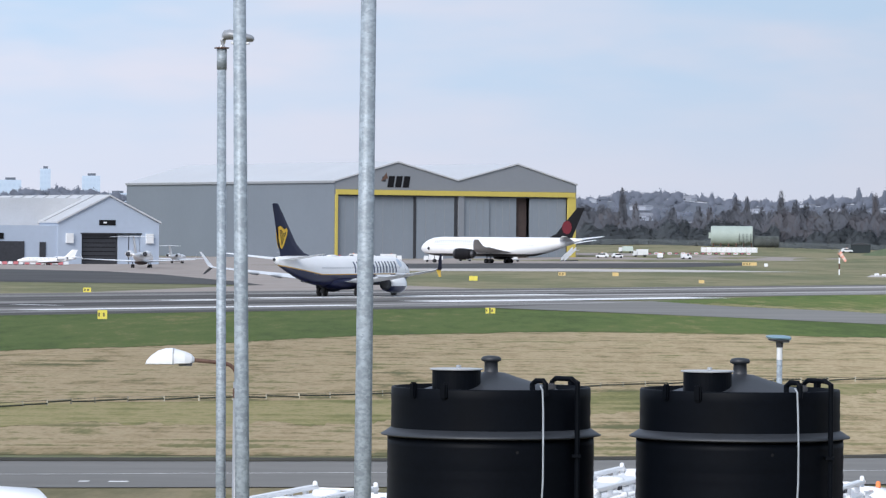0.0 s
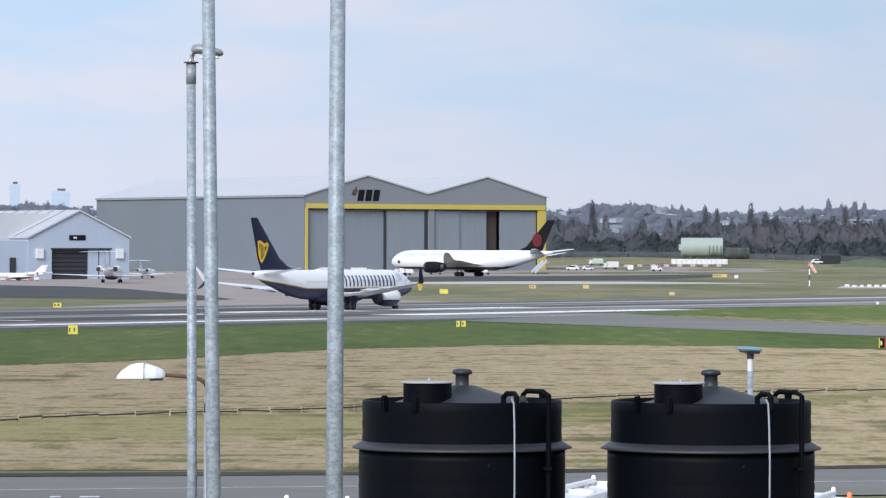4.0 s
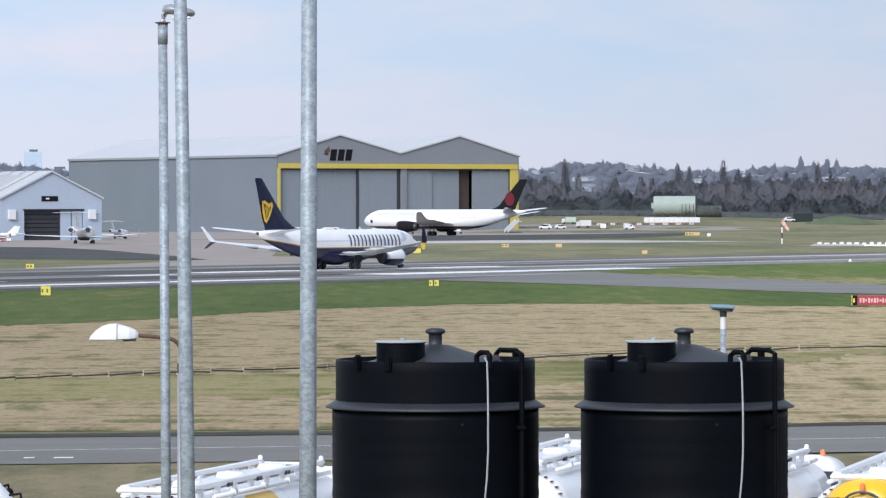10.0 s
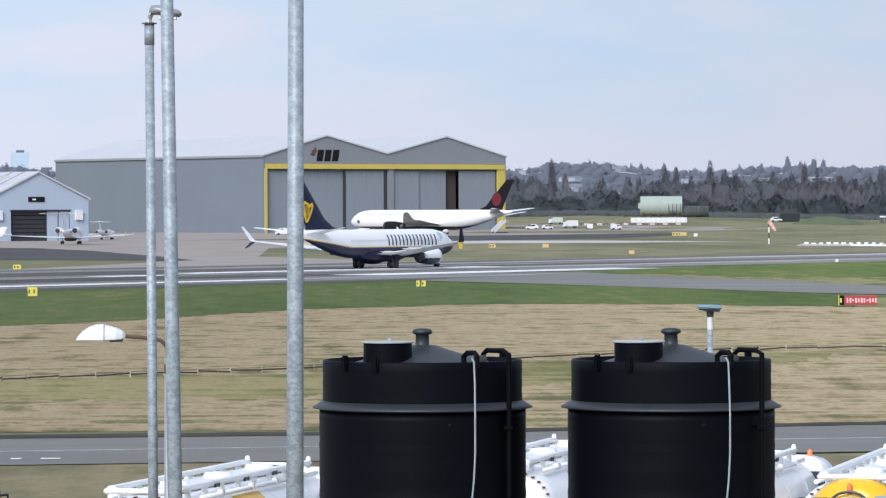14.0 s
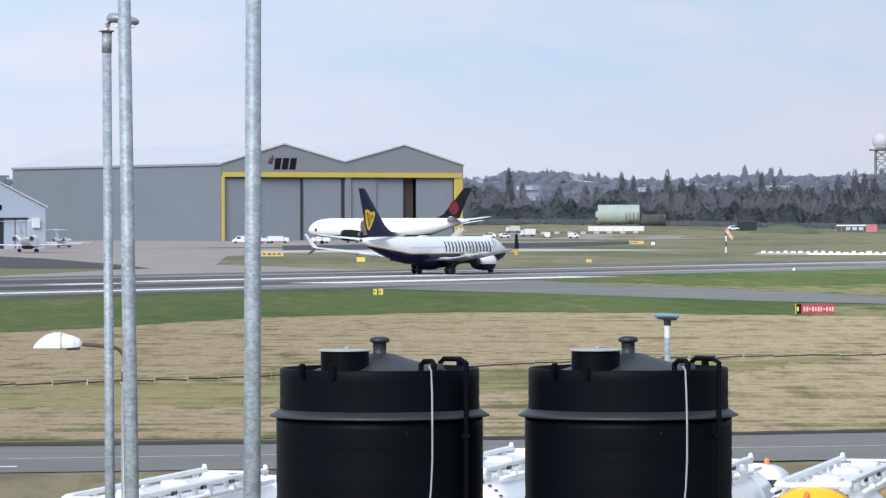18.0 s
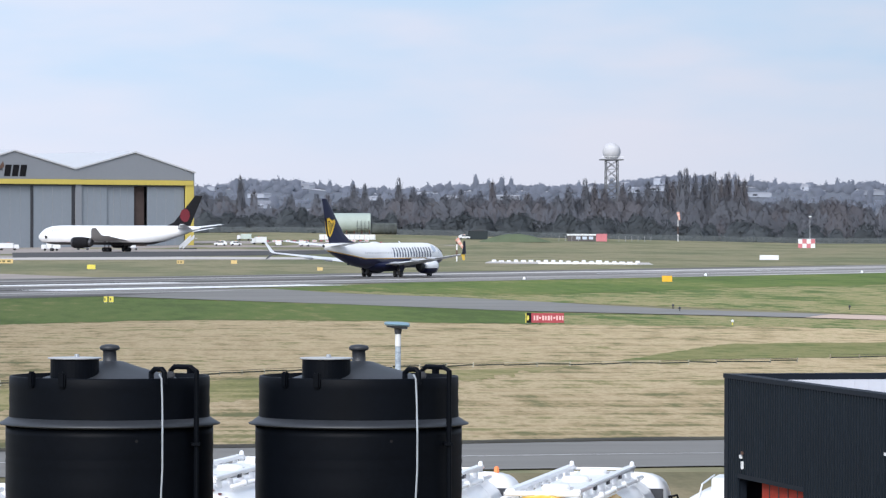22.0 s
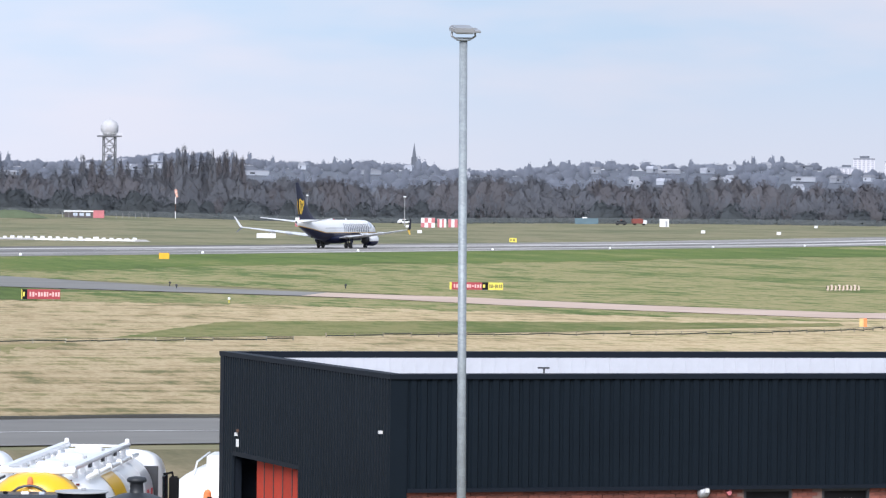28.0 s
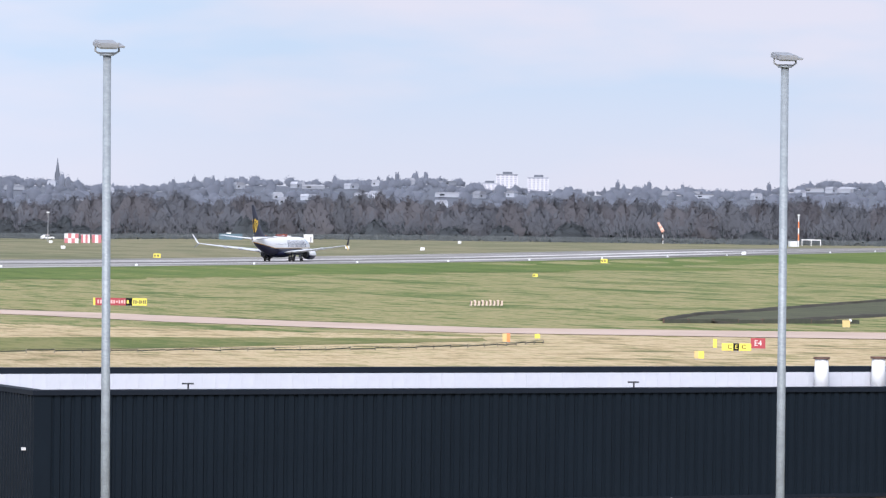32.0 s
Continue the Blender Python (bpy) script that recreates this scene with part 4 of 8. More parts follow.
# ---- aircraft ----
def livery(name, top, belly, line, split, width, slope=0.0, start=0.0, coat=0.3):
    """Gloss paint in two colours that meet at a height, with a thin line between; the meeting rises towards the tail."""
    m = mat(name, top, 0.35, 0, 0.04, 0.3, 5, coat=coat, spec=0.35)
    n, l = m.node_tree.nodes, m.node_tree.links
    b = n["Principled BSDF"]
    old = b.inputs["Base Color"].links[0].from_socket
    tc, sep = n.new("ShaderNodeTexCoord"), n.new("ShaderNodeSeparateXYZ")
    l.new(tc.outputs["Object"], sep.inputs[0])
    back = n.new("ShaderNodeMath")
    back.operation = "MULTIPLY_ADD"
    back.inputs[1].default_value, back.inputs[2].default_value = -1, -start
    l.new(sep.outputs[0], back.inputs[0])
    pos = n.new("ShaderNodeMath")
    pos.operation = "MAXIMUM"
    pos.inputs[1].default_value = 0
    l.new(back.outputs[0], pos.inputs[0])
    rise = n.new("ShaderNodeMath")
    rise.operation = "MULTIPLY_ADD"
    rise.inputs[1].default_value = -slope
    l.new(pos.outputs[0], rise.inputs[0])
    l.new(sep.outputs[2], rise.inputs[2])
    last = old
    for color, limit in ((line, split + width), (belly, split)):
        cmp_ = n.new("ShaderNodeMath")
        cmp_.operation = "LESS_THAN"
        cmp_.inputs[1].default_value = limit
        l.new(rise.outputs[0], cmp_.inputs[0])
        mx = n.new("ShaderNodeMixRGB")
        mx.inputs[2].default_value = (*color, 1)
        l.new(cmp_.outputs[0], mx.inputs[0])
        l.new(last, mx.inputs[1])
        last = mx.outputs[0]
    l.new(last, b.inputs["Base Color"])
    return m


def wheel_pair(parent, x, y, r, gap, leg_top, name="main_gear"):
    leg = part(name, tube(bmesh.new(), (x, y, r), (x, y, leg_top), r * 0.22), DARKMETAL, parent)
    for s in (-1, 1):
        w = part("wheel", revolve(bmesh.new(), [(r * 0.5, -r * 0.3), (r * 0.9, -r * 0.3), (r, -r * 0.18), (r, r * 0.18), (r * 0.9, r * 0.3), (r * 0.5, r * 0.3)], 20, axis="y", center=(x, y + s * gap, r)), RUBBER, leg)
    part("hub", revolve(bmesh.new(), [(r * 0.45, -gap - r * 0.34), (r * 0.45, gap + r * 0.34)], 14, axis="y", center=(x, y, r)), DARKMETAL, leg)
    return leg


def nacelle(parent, x, y, z, length, r, cover=WHITE, lip=ALU, label="white engine nacelle"):
    """x: the intake's lip."""
    e = part("engine", revolve(bmesh.new(), [(r * 0.80, -0.05 * length), (r * 0.84, 0), (r * 0.96, -0.06 * length), (r, -0.2 * length), (r, -0.5 * length), (r * 0.9, -0.8 * length), (r * 0.78, -length), (r * 0.74, -length + 0.02)], 32, axis="x", center=(x, y, z)), cover, parent, label, smooth=True)
    part("intake_lip", revolve(bmesh.new(), [(r * 0.80, -0.06 * length), (r * 0.82, 0.0), (r * 0.87, 0.03 * length), (r * 0.95, -0.01 * length), (r * 0.985, -0.09 * length), (r * 0.9, -0.09 * length)], 32, axis="x", center=(x, y, z)), lip, e, smooth=True)
    part("fan", revolve(bmesh.new(), [(r * 0.79, -0.12 * length), (r * 0.79, -0.045 * length), (0.01, -0.045 * length)], 28, axis="x", center=(x, y, z)), DARKMETAL, e, "dark fan intake")
    part("exhaust", revolve(bmesh.new(), [(r * 0.72, -length * 0.98), (r * 0.55, -length * 1.12), (r * 0.3, -length * 1.14)], 24, axis="x", center=(x, y, z)), DARKMETAL, e)
    return e


def wing_pair(parent, stations, material, name="wing", label=""):
    for s in (1, -1):
        w = part(name, foil(bmesh.new(), [(a, b, s * y, z, th) for a, b, y, z, th in stations]), material, parent, label)
        yield s, w


def flat_letters(parent, x0, z0, height, pitch, count, side, y, material, name="title_bar", bulge=None):
    """Plain bars in place of a painted title, following the body's side."""
    for k in range(count):
        x = x0 + k * pitch
        bm = bmesh.new()
        for a, b, lo, hi in ((0.05, 0.24, 0, 1), (0.56, 0.75, 0, 1)):
            verts = [[bm.verts.new((xx, side * bulge(z), z)) for xx in (x + pitch * a, x + pitch * b)] for z in [z0 + height * (lo + (hi - lo) * j / 4) for j in range(5)]]
            for p, q in zip(verts, verts[1:]):
                bm.faces.new((p[0], p[1], q[1], q[0]))
        part(name, bm, material, parent)


def narrow_body():
    """A twin-engined narrow-body jet; x ahead, main wheels at x = 0."""
    j = thing("departing_jet", pose(0, 0, 0), "white and navy twin-engined airliner with a harp-like golden tail mark", "airplane")
    BODY = livery("white_over_navy_paint", (0.88, 0.88, 0.885), (0.008, 0.011, 0.048), (0.62, 0.36, 0.06), 2.95, 0.12, 0.135, 8.5, 0.06)
    COWL = livery("white_over_navy_cowling", (0.88, 0.88, 0.885), (0.008, 0.011, 0.048), (0.008, 0.011, 0.048), 1.42, 0.01, 0, 0, 0.06)
    secs = [(19.6, 3.0, 0.06, 0.06), (19.4, 3.02, 0.34, 0.32), (18.9, 3.08, 0.72, 0.7), (18.2, 3.16, 1.08, 1.08), (17.2, 3.28, 1.42, 1.46), (16.0, 3.38, 1.68, 1.76), (14.5, 3.44, 1.84, 1.95), (12.8, 3.45, 1.88, 2.0), (8, 3.45, 1.88, 2.0), (2, 3.45, 1.88, 2.0), (-4, 3.45, 1.88, 2.0), (-7, 3.5, 1.86, 1.96), (-9.5, 3.68, 1.74, 1.8), (-12, 4.0, 1.46, 1.5), (-14.5, 4.36, 1.08, 1.14), (-16.5, 4.66, 0.72, 0.8), (-18.0, 4.88, 0.4, 0.48), (-18.7, 4.98, 0.2, 0.26)]
    fus = part("fuselage", loft(bmesh.new(), secs, 44), BODY, j, "white fuselage with a navy belly", smooth=True)
    part("tail_cone", loft(bmesh.new(), [(-18.66, 4.98, 0.2, 0.26), (-19.0, 5.02, 0.1, 0.14)], 16), DARKMETAL, fus)
    part("wing_fairing", loft(bmesh.new(), [(7.0, 2.0, 0.3, 0.2), (5.5, 1.9, 1.5, 0.75), (2, 1.85, 2.05, 0.95), (-2, 1.85, 2.05, 0.95), (-4.5, 2.0, 1.5, 0.7), (-6, 2.1, 0.3, 0.2)], 24), NAVY, fus, smooth=True)
    part("windscreen", loft(bmesh.new(), [(18.15, 3.95, 0.9, 0.28), (17.6, 4.1, 1.22, 0.3), (17.0, 4.2, 1.36, 0.3)], 24), GLASS, fus, "dark cockpit windows")
    bulge = lambda z, gap=0.04: 1.88 * math.sqrt(max(0.0, 1 - ((z - 3.45) / 2.0) ** 2)) + gap
    for side in (1, -1):
        for k in range(44):
            x = 13.6 - k * 0.52
            if 1.0 < x < 2.0:
                continue
            bm = bmesh.new()
            vs = [bm.verts.new((x + dx, side * bulge(z, 0.02), z)) for dx, z in ((0, 3.76), (0.2, 3.76), (0.2, 4.02), (0, 4.02))]
            bm.faces.new(vs)
            part("cabin_window", bm, WINDOW_GREY, fus)
        for x in (14.9, -10.6):
            bm = bmesh.new()
            for a, b in ((0, 0.05), (0.8, 0.85)):
                bm.faces.new([bm.verts.new((x + dx, side * (bulge(z) - (0.0 if x > 0 else 0.18)), z)) for dx, z in ((a, 2.9), (b, 2.9), (b, 4.7), (a, 4.7))])
            part("door_outline", bm, GREYMETAL, fus)
        # the painted title becomes seven plain bars
        flat_letters(fus, 0.3, 3.2, 1.5, 1.84, 7, side, 0, TITLENAVY, bulge=bulge)
        bm = bmesh.new()
        ring = [bm.verts.new((14.0 + 0.55 * math.cos(a), side * bulge(4.5 + 0.55 * math.sin(a)), 4.5 + 0.55 * math.sin(a))) for a in [i * math.tau / 16 for i in range(16)]]
        bm.faces.new(ring)
        part("nose_mark", bm, PALEBLUE, fus, "pale round mark")
    fin = part("fin", foil(bmesh.new(), [(-7.6, -17.0, 0, 5.2, 0.3), (-10.6, -17.2, 0, 5.9, 0.45), (-12.6, -17.7, 0, 7.0, 0.42), (-17.7, -19.35, 0, 12.25, 0.22)], True), NAVY, j, "navy blue tail fin")
    part("fin_tip", foil(bmesh.new(), [(-17.7, -19.35, 0, 12.25, 0.22), (-18.0, -19.25, 0, 12.36, 0.1)], True), NAVY, fin)
    part("rudder_edge", boxed(-18.0, -17.6, -0.03, 0.03, 5.9, 6.0), GREYMETAL, fin)
    for side in (1, -1):
        y = side * 0.195
        # a plain harp-like shape: a bowed column, a neck and strings
        for outline in ([(-15.3, 9.8), (-16.1, 9.5), (-17.4, 10.1), (-18.2, 9.9), (-18.1, 9.3), (-17.3, 9.5), (-16.1, 8.9), (-15.4, 9.2)],
                        [(-18.2, 9.9), (-17.75, 9.6), (-17.5, 8.3), (-17.05, 6.9), (-16.9, 6.2), (-17.4, 6.5), (-17.95, 7.8)],
                        [(-15.3, 9.8), (-14.9, 9.3), (-15.3, 8.3), (-16.2, 6.9), (-16.9, 6.2), (-17.0, 6.7), (-16.2, 7.6), (-15.6, 8.7)]):
            outline = [(-17.1 + (a + 17.0) * 0.78, 8.0 + (b - 8.3) * 0.78) for a, b in outline]
            part("tail_mark", prism(bmesh.new(), outline, y - 0.02 * side, y), YELLOW, fin, "golden yellow tail mark")
        for k in range(4):
            x = -16.35 - k * 0.3
            part("tail_mark_string", prism(bmesh.new(), [(x, 7.65 - k * 0.25), (x - 0.12, 7.53 - k * 0.25), (x - 0.12, 8.8), (x, 8.72)], y - 0.02 * side, y - 0.004 * side), YELLOW, fin)
    for s, t in wing_pair(j, [(-13.6, -17.6, 0.4, 4.95, 0.42), (-18.0, -19.5, 7.15, 5.75, 0.16)], WHITE, "tailplane", "white tailplane"):
        pass
    for s, w in wing_pair(j, [(6.8, -2.6, 1.2, 1.95, 1.0), (3.4, -2.6, 5.4, 2.35, 0.75), (0.3, -3.8, 10.8, 3.0, 0.45), (-3.9, -5.5, 17.0, 3.75, 0.22)], WINGGREY, "wing", "pale grey swept wing"):
        up = part("winglet", foil(bmesh.new(), [(-3.9, -5.5, s * 17.0, 3.73, 0.2), (-4.4, -5.7, s * 17.4, 3.95, 0.16), (-6.1, -6.7, s * 18.15, 5.85, 0.07)], True), WHITE if s > 0 else NAVY, w, "upswept winglet")
        part("lower_winglet", foil(bmesh.new(), [(-4.4, -5.7, s * 17.2, 3.75, 0.12), (-5.6, -6.3, s * 17.85, 2.85, 0.06)], True), YELLOW if s < 0 else GREYMETAL, w, "golden lower winglet tip" if s < 0 else "")
        for y in (4.0, 8.0, 11.2):
            k = (y - 1.2) / 15.8
            part("flap_fairing", loft(bmesh.new(), [(0.6 - k * 3.8, 2.0 + k * 1.7, 0.05, 0.05), (-0.8 - k * 3.8, 1.9 + k * 1.75, 0.22, 0.26), (-2.6 - k * 3.4, 2.0 + k * 1.7, 0.18, 0.2), (-4.3 - k * 2.6, 2.1 + k * 1.7, 0.03, 0.03)], 12), WINGGREY, w).matrix_basis = Matrix.Translation((0, s * y, 0))
        part("leading_slat", foil(bmesh.new(), [(3.7, 3.0, s * 5.6, 2.32, 0.3), (-3.2, -3.7, s * 15.9, 3.62, 0.12)]), ALU, w)
    for s in (1, -1):
        e = nacelle(j, 7.9, s * 4.83, 1.70, 4.1, 1.2, COWL)
        part("pylon", foil(bmesh.new(), [(7.4, 2.6, s * 4.83, 2.6, 0.3), (5.0, 0.6, s * 4.83, 3.0, 0.22)], True), WHITE, e)
        wheel_pair(j, 0, s * 2.86, 0.6, 0.46, 2.2)
        part("gear_fairing", boxed(-0.55, 0.75, s * 3.5 - 0.04, s * 3.5 + 0.04, 1.0, 2.1, bevel=0.03), NAVY, j)
    wheel_pair(j, 15.6, 0, 0.36, 0.22, 2.0, "nose_gear")
    part("gear_door", boxed(14.8, 16.4, 0.34, 0.38, 0.8, 1.6), NAVY, j)
    part("tail_skid", boxed(-11.2, -10.6, -0.1, 0.1, 2.0, 2.3), DARKMETAL, j)
    for z in (5.46, 0.95):
        part("beacon", boxed(-0.6, -0.3, -0.12, 0.12, z, z + 0.18, bevel=0.04), RED, fus, "red beacon")
    part("antenna", prism(bmesh.new(), [(6.0, 5.42), (5.5, 5.42), (5.2, 5.75), (5.5, 5.75)], -0.03, 0.03), WHITE, fus)
    part("satellite_hump", loft(bmesh.new(), [(-1, 5.42, 0.1, 0.03), (-2, 5.46, 0.4, 0.16), (-3.4, 5.46, 0.4, 0.16), (-4.4, 5.42, 0.1, 0.03)], 14), WHITE, fus, smooth=True)
    return j


TITLENAVY = mat("faded_navy_lettering", (0.05, 0.06, 0.115), 0.4, 0, 0.1, 0.6, 8)
WINDOW_GREY = mat("cabin_glazing", (0.52, 0.53, 0.55), 0.2, 0, 0.2, 2, 9)
DARKRED = mat("dark_red_paint", (0.12, 0.008, 0.015), 0.4, 0, 0.1, 2, 9)
PALEBLUE = mat("pale_blue_grey_paint", (0.50, 0.56, 0.66), 0.4, 0, 0.1, 2, 9)
WINGGREY = mat("pale_grey_wing_paint", (0.68, 0.69, 0.71), 0.4, 0, 0.05, 0.4, 5)
departing_jet = narrow_body()


def wide_body():
    """A large twin-engined jet parked side on."""
    x, y = polar(0.74, 1290)
    j = thing("parked_airliner", pose(x, y, 0.03, 0, 0, 142), "white wide-body airliner with a black tail fin parked by the hangar", "airplane")
    BODY = livery("white_over_black_paint", (0.86, 0.865, 0.875), (0.02, 0.02, 0.023), (0.25, 0.25, 0.26), 2.75, 0.12, 0.10, 14)
    secs = [(29.5, 4.2, 0.1, 0.1), (29.1, 4.3, 0.7, 0.75), (28.0, 4.5, 1.5, 1.6), (26.2, 4.75, 2.25, 2.35), (24, 4.9, 2.72, 2.8), (21, 4.95, 2.88, 2.97), (10, 4.95, 2.88, 2.97), (0, 4.95, 2.88, 2.97), (-10, 4.95, 2.88, 2.97), (-14, 5.1, 2.8, 2.85), (-19, 5.6, 2.3, 2.35), (-24, 6.3, 1.55, 1.6), (-28, 6.85, 0.9, 0.95), (-31, 7.2, 0.4, 0.45), (-32.0, 7.35, 0.15, 0.2)]
    fus = part("fuselage", loft(bmesh.new(), secs, 44), BODY, j, "white fuselage with a dark belly", smooth=True)
    part("windscreen", loft(bmesh.new(), [(27.6, 5.35, 1.2, 0.35), (26.9, 5.6, 1.7, 0.42), (26.0, 5.75, 2.05, 0.42)], 24), GLASS, fus, "dark cockpit windows")
    bulge = lambda z: 2.88 * math.sqrt(max(0.0, 1 - ((z - 4.95) / 2.97) ** 2)) + 0.03
    for side in (1, -1):
        for k in range(58):
            bm = bmesh.new()
            xx = 22 - k * 0.66
            bm.faces.new([bm.verts.new((xx + dx, side * bulge(z), z)) for dx, z in ((0, 5.35), (0.28, 5.35), (0.28, 5.8), (0, 5.8))])
            part("cabin_window", bm, WINDOW_GREY, fus)
        flat_letters(fus, 7.2, 5.95, 1.1, 1.55, 10, side, 0, GREYMETAL, bulge=bulge)
        bm = bmesh.new()
        bm.faces.new([bm.verts.new((24.2 + dx, side * bulge(z) * 0.955, z)) for dx, z in ((0, 4.0), (0.7, 3.8), (1.0, 4.4), (0.5, 4.9), (0, 4.6))])
        part("nose_mark", bm, DARKMETAL, fus, "small dark mark")
    fin = part("fin", foil(bmesh.new(), [(-18.6, -28.0, 0, 7.6, 0.5), (-22.0, -28.6, 0, 9.0, 0.6), (-29.8, -32.6, 0, 16.9, 0.3)], True), BLACK, j, "black tail fin")
    for side in (1, -1):
        bm = bmesh.new()
        bm.faces.new([bm.verts.new((-26.3 + 1.7 * (1 + 0.12 * (i % 2)) * math.cos(i * math.tau / 22), side * 0.33, 11.0 + 1.9 * (1 + 0.12 * (i % 2)) * math.sin(i * math.tau / 22))) for i in range(22)])
        part("tail_mark", bm, DARKRED, fin, "round dark red tail mark")
    for s, t in wing_pair(j, [(-23.5, -29.0, 0.6, 7.0, 0.6), (-31.2, -33.2, 9.8, 8.3, 0.2)], WHITE, "tailplane", "white tailplane"):
        pass
    for s, w in wing_pair(j, [(8.5, -6.0, 2.2, 3.6, 1.5), (2.0, -6.0, 9.5, 4.2, 0.8), (-5.1, -9.0, 19.0, 5.2, 0.45), (-14.0, -15.6, 30.0, 7.2, 0.14)], WINGGREY, "wing", "pale grey swept wing"):
        part("flap", foil(bmesh.new(), [(-5.8, -8.2, s * 3.6, 3.2, 0.3), (-9.4, -11.0, s * 18.5, 4.9, 0.2)]), WHITE, w, "white lowered flap")
    for s in (1, -1):
        e = nacelle(j, 8.3, s * 9.9, 2.75, 6.2, 1.72, BLACK, DARKMETAL, "black engine nacelle")
        part("pylon", foil(bmesh.new(), [(6.1, -0.9, s * 9.9, 4.2, 0.4), (2.5, -3.9, s * 9.9, 4.9, 0.3)], True), WHITE, e)
        for k in (-0.75, 0.75):
            wheel_pair(j, k - 0.4, s * 4.9, 0.66, 0.55, 3.2)
    wheel_pair(j, 24.4, 0, 0.5, 0.32, 2.6, "nose_gear")
    return j


wide_body()


def bizjet(name, m, label, span=28.0, length=29.0, t_tail=True):
    """A business jet with two engines at the tail, scaled by its span and length."""
    j = thing(name, m, label, "airplane", "business jets")
    k, q = length / 29.0, span / 28.0
    part("fuselage", loft(bmesh.new(), [(x * k, z * k, w * k, h * k) for x, z, w, h in ((14, 2.1, 0.05, 0.05), (13.2, 2.15, 0.55, 0.5), (11, 2.35, 1.1, 1.1), (8.5, 2.45, 1.2, 1.25), (-5, 2.45, 1.2, 1.25), (-9, 2.7, 0.95, 1.0), (-12.5, 3.0, 0.5, 0.55), (-15, 3.2, 0.12, 0.15))], 28), WHITE, j, "white fuselage", smooth=True)
    part("belly", loft(bmesh.new(), [(4 * k, 1.3 * k, 0.3 * k, 0.2 * k), (1 * k, 1.25 * k, 1.15 * k, 0.5 * k), (-5 * k, 1.3 * k, 1.15 * k, 0.5 * k), (-8 * k, 1.7 * k, 0.3 * k, 0.2 * k)], 20), BROWN_DARK, j, "dark belly", smooth=True)
    for s, w in wing_pair(j, [(4.5 * k, -3.2 * k, 0.8, 1.5 * k, 0.6), (-5.2 * k, -6.6 * k, 14 * q, 2.1 * k, 0.14)], WHITE, "wing", "white wing"):
        part("winglet", foil(bmesh.new(), [(-5.2 * k, -6.6 * k, s * 14 * q, 2.1 * k, 0.12), (-6.4 * k, -7.0 * k, s * 14.4 * q, 3.3 * k, 0.05)], True), WHITE, w)
    fin = part("fin", foil(bmesh.new(), [(-8.5 * k, -14.0 * k, 0, 3.4 * k, 0.3), (-13.0 * k, -15.8 * k, 0, 7.4 * k, 0.2)], True), WHITE, j)
    z = 7.5 * k if t_tail else 4.0 * k
    for s, t in wing_pair(j, [(-13.0 * k, -15.8 * k, 0.05, z, 0.25), (-15.4 * k, -16.6 * k, 5.6 * q, z - 0.1, 0.1)], WHITE, "tailplane"):
        pass
    for s in (1, -1):
        e = nacelle(j, -4.8 * k, s * 2.05 * k, 3.35 * k, 5.0 * k, 0.82 * k)
        part("pylon", boxed(-9 * k, -6 * k, min(s * 0.9, s * 1.6) * k, max(s * 0.9, s * 1.6) * k, 3.2 * k, 3.5 * k), WHITE, e)
        wheel_pair(j, -1.2 * k, s * 2.1 * k, 0.42 * k, 0.25 * k, 1.5 * k)
        for x in range(6):
            bm = bmesh.new()
            box(bm, (8 - x * 1.9) * k, (8.6 - x * 1.9) * k, s * 1.14 * k - 0.04, s * 1.14 * k + 0.04, 2.75 * k, 3.2 * k)
            part("cabin_window", bm, WINDOW_GREY, j)
    wheel_pair(j, 10.8 * k, 0, 0.3 * k, 0.18 * k, 1.4 * k, "nose_gear")
    return j


bizjet("business_jet", pose(-71.9, 1014, 0.05, 0, 0, 86), "white business jet with a high T-tail and dark belly seen tail-on", 27.0)
bizjet("small_business_jet", pose(-101, 1078, 0.05, 0, 0, 200), "small white business jet parked on the apron", 13.5, 15.5, False)
bizjet("far_business_jet", pose(-74, 1182, 0.05, 0, 0, 80), "white business jet parked behind another", 17.0, 19.0, True)


# ---- poles and lamps ----
def plain_mast(x, y, lean_x, r0, r1, height, label):
    m = thing("lamp_mast", Matrix.Translation((x, y, 0)) @ Matrix.Rotation(lean_x, 4, "Y"), label, "mast", "galvanised masts")
    part("shaft", tube(bmesh.new(), (0, 0, 0.02), (0, 0, height), r0, r1, 28), GALV, m, smooth=True)
    part("base_plate", boxed(-0.25, 0.25, -0.25, 0.25, 0.0, 0.03, bevel=0.005), GALV, m)
    for k in range(4):
        part("bolt", tube(bmesh.new(), (0.19 * (-1) ** k, 0.19 * (-1) ** (k // 2), 0.03), (0.19 * (-1) ** k, 0.19 * (-1) ** (k // 2), 0.09), 0.02, seg=8), GREYMETAL, m)
    part("hatch_cover", boxed(-0.06, 0.06, -r0 - 0.012, -r0 + 0.02, 0.6, 1.1, bevel=0.005), GALV, m)
    return m


plain_mast(-0.955, 49.99, radians(0.30), 0.112, 0.085, 14.0, "thick galvanised steel mast with mottled zinc")
plain_mast(-2.04, 44.95, radians(-0.72), 0.088, 0.062, 14.0, "galvanised steel mast with mottled zinc")


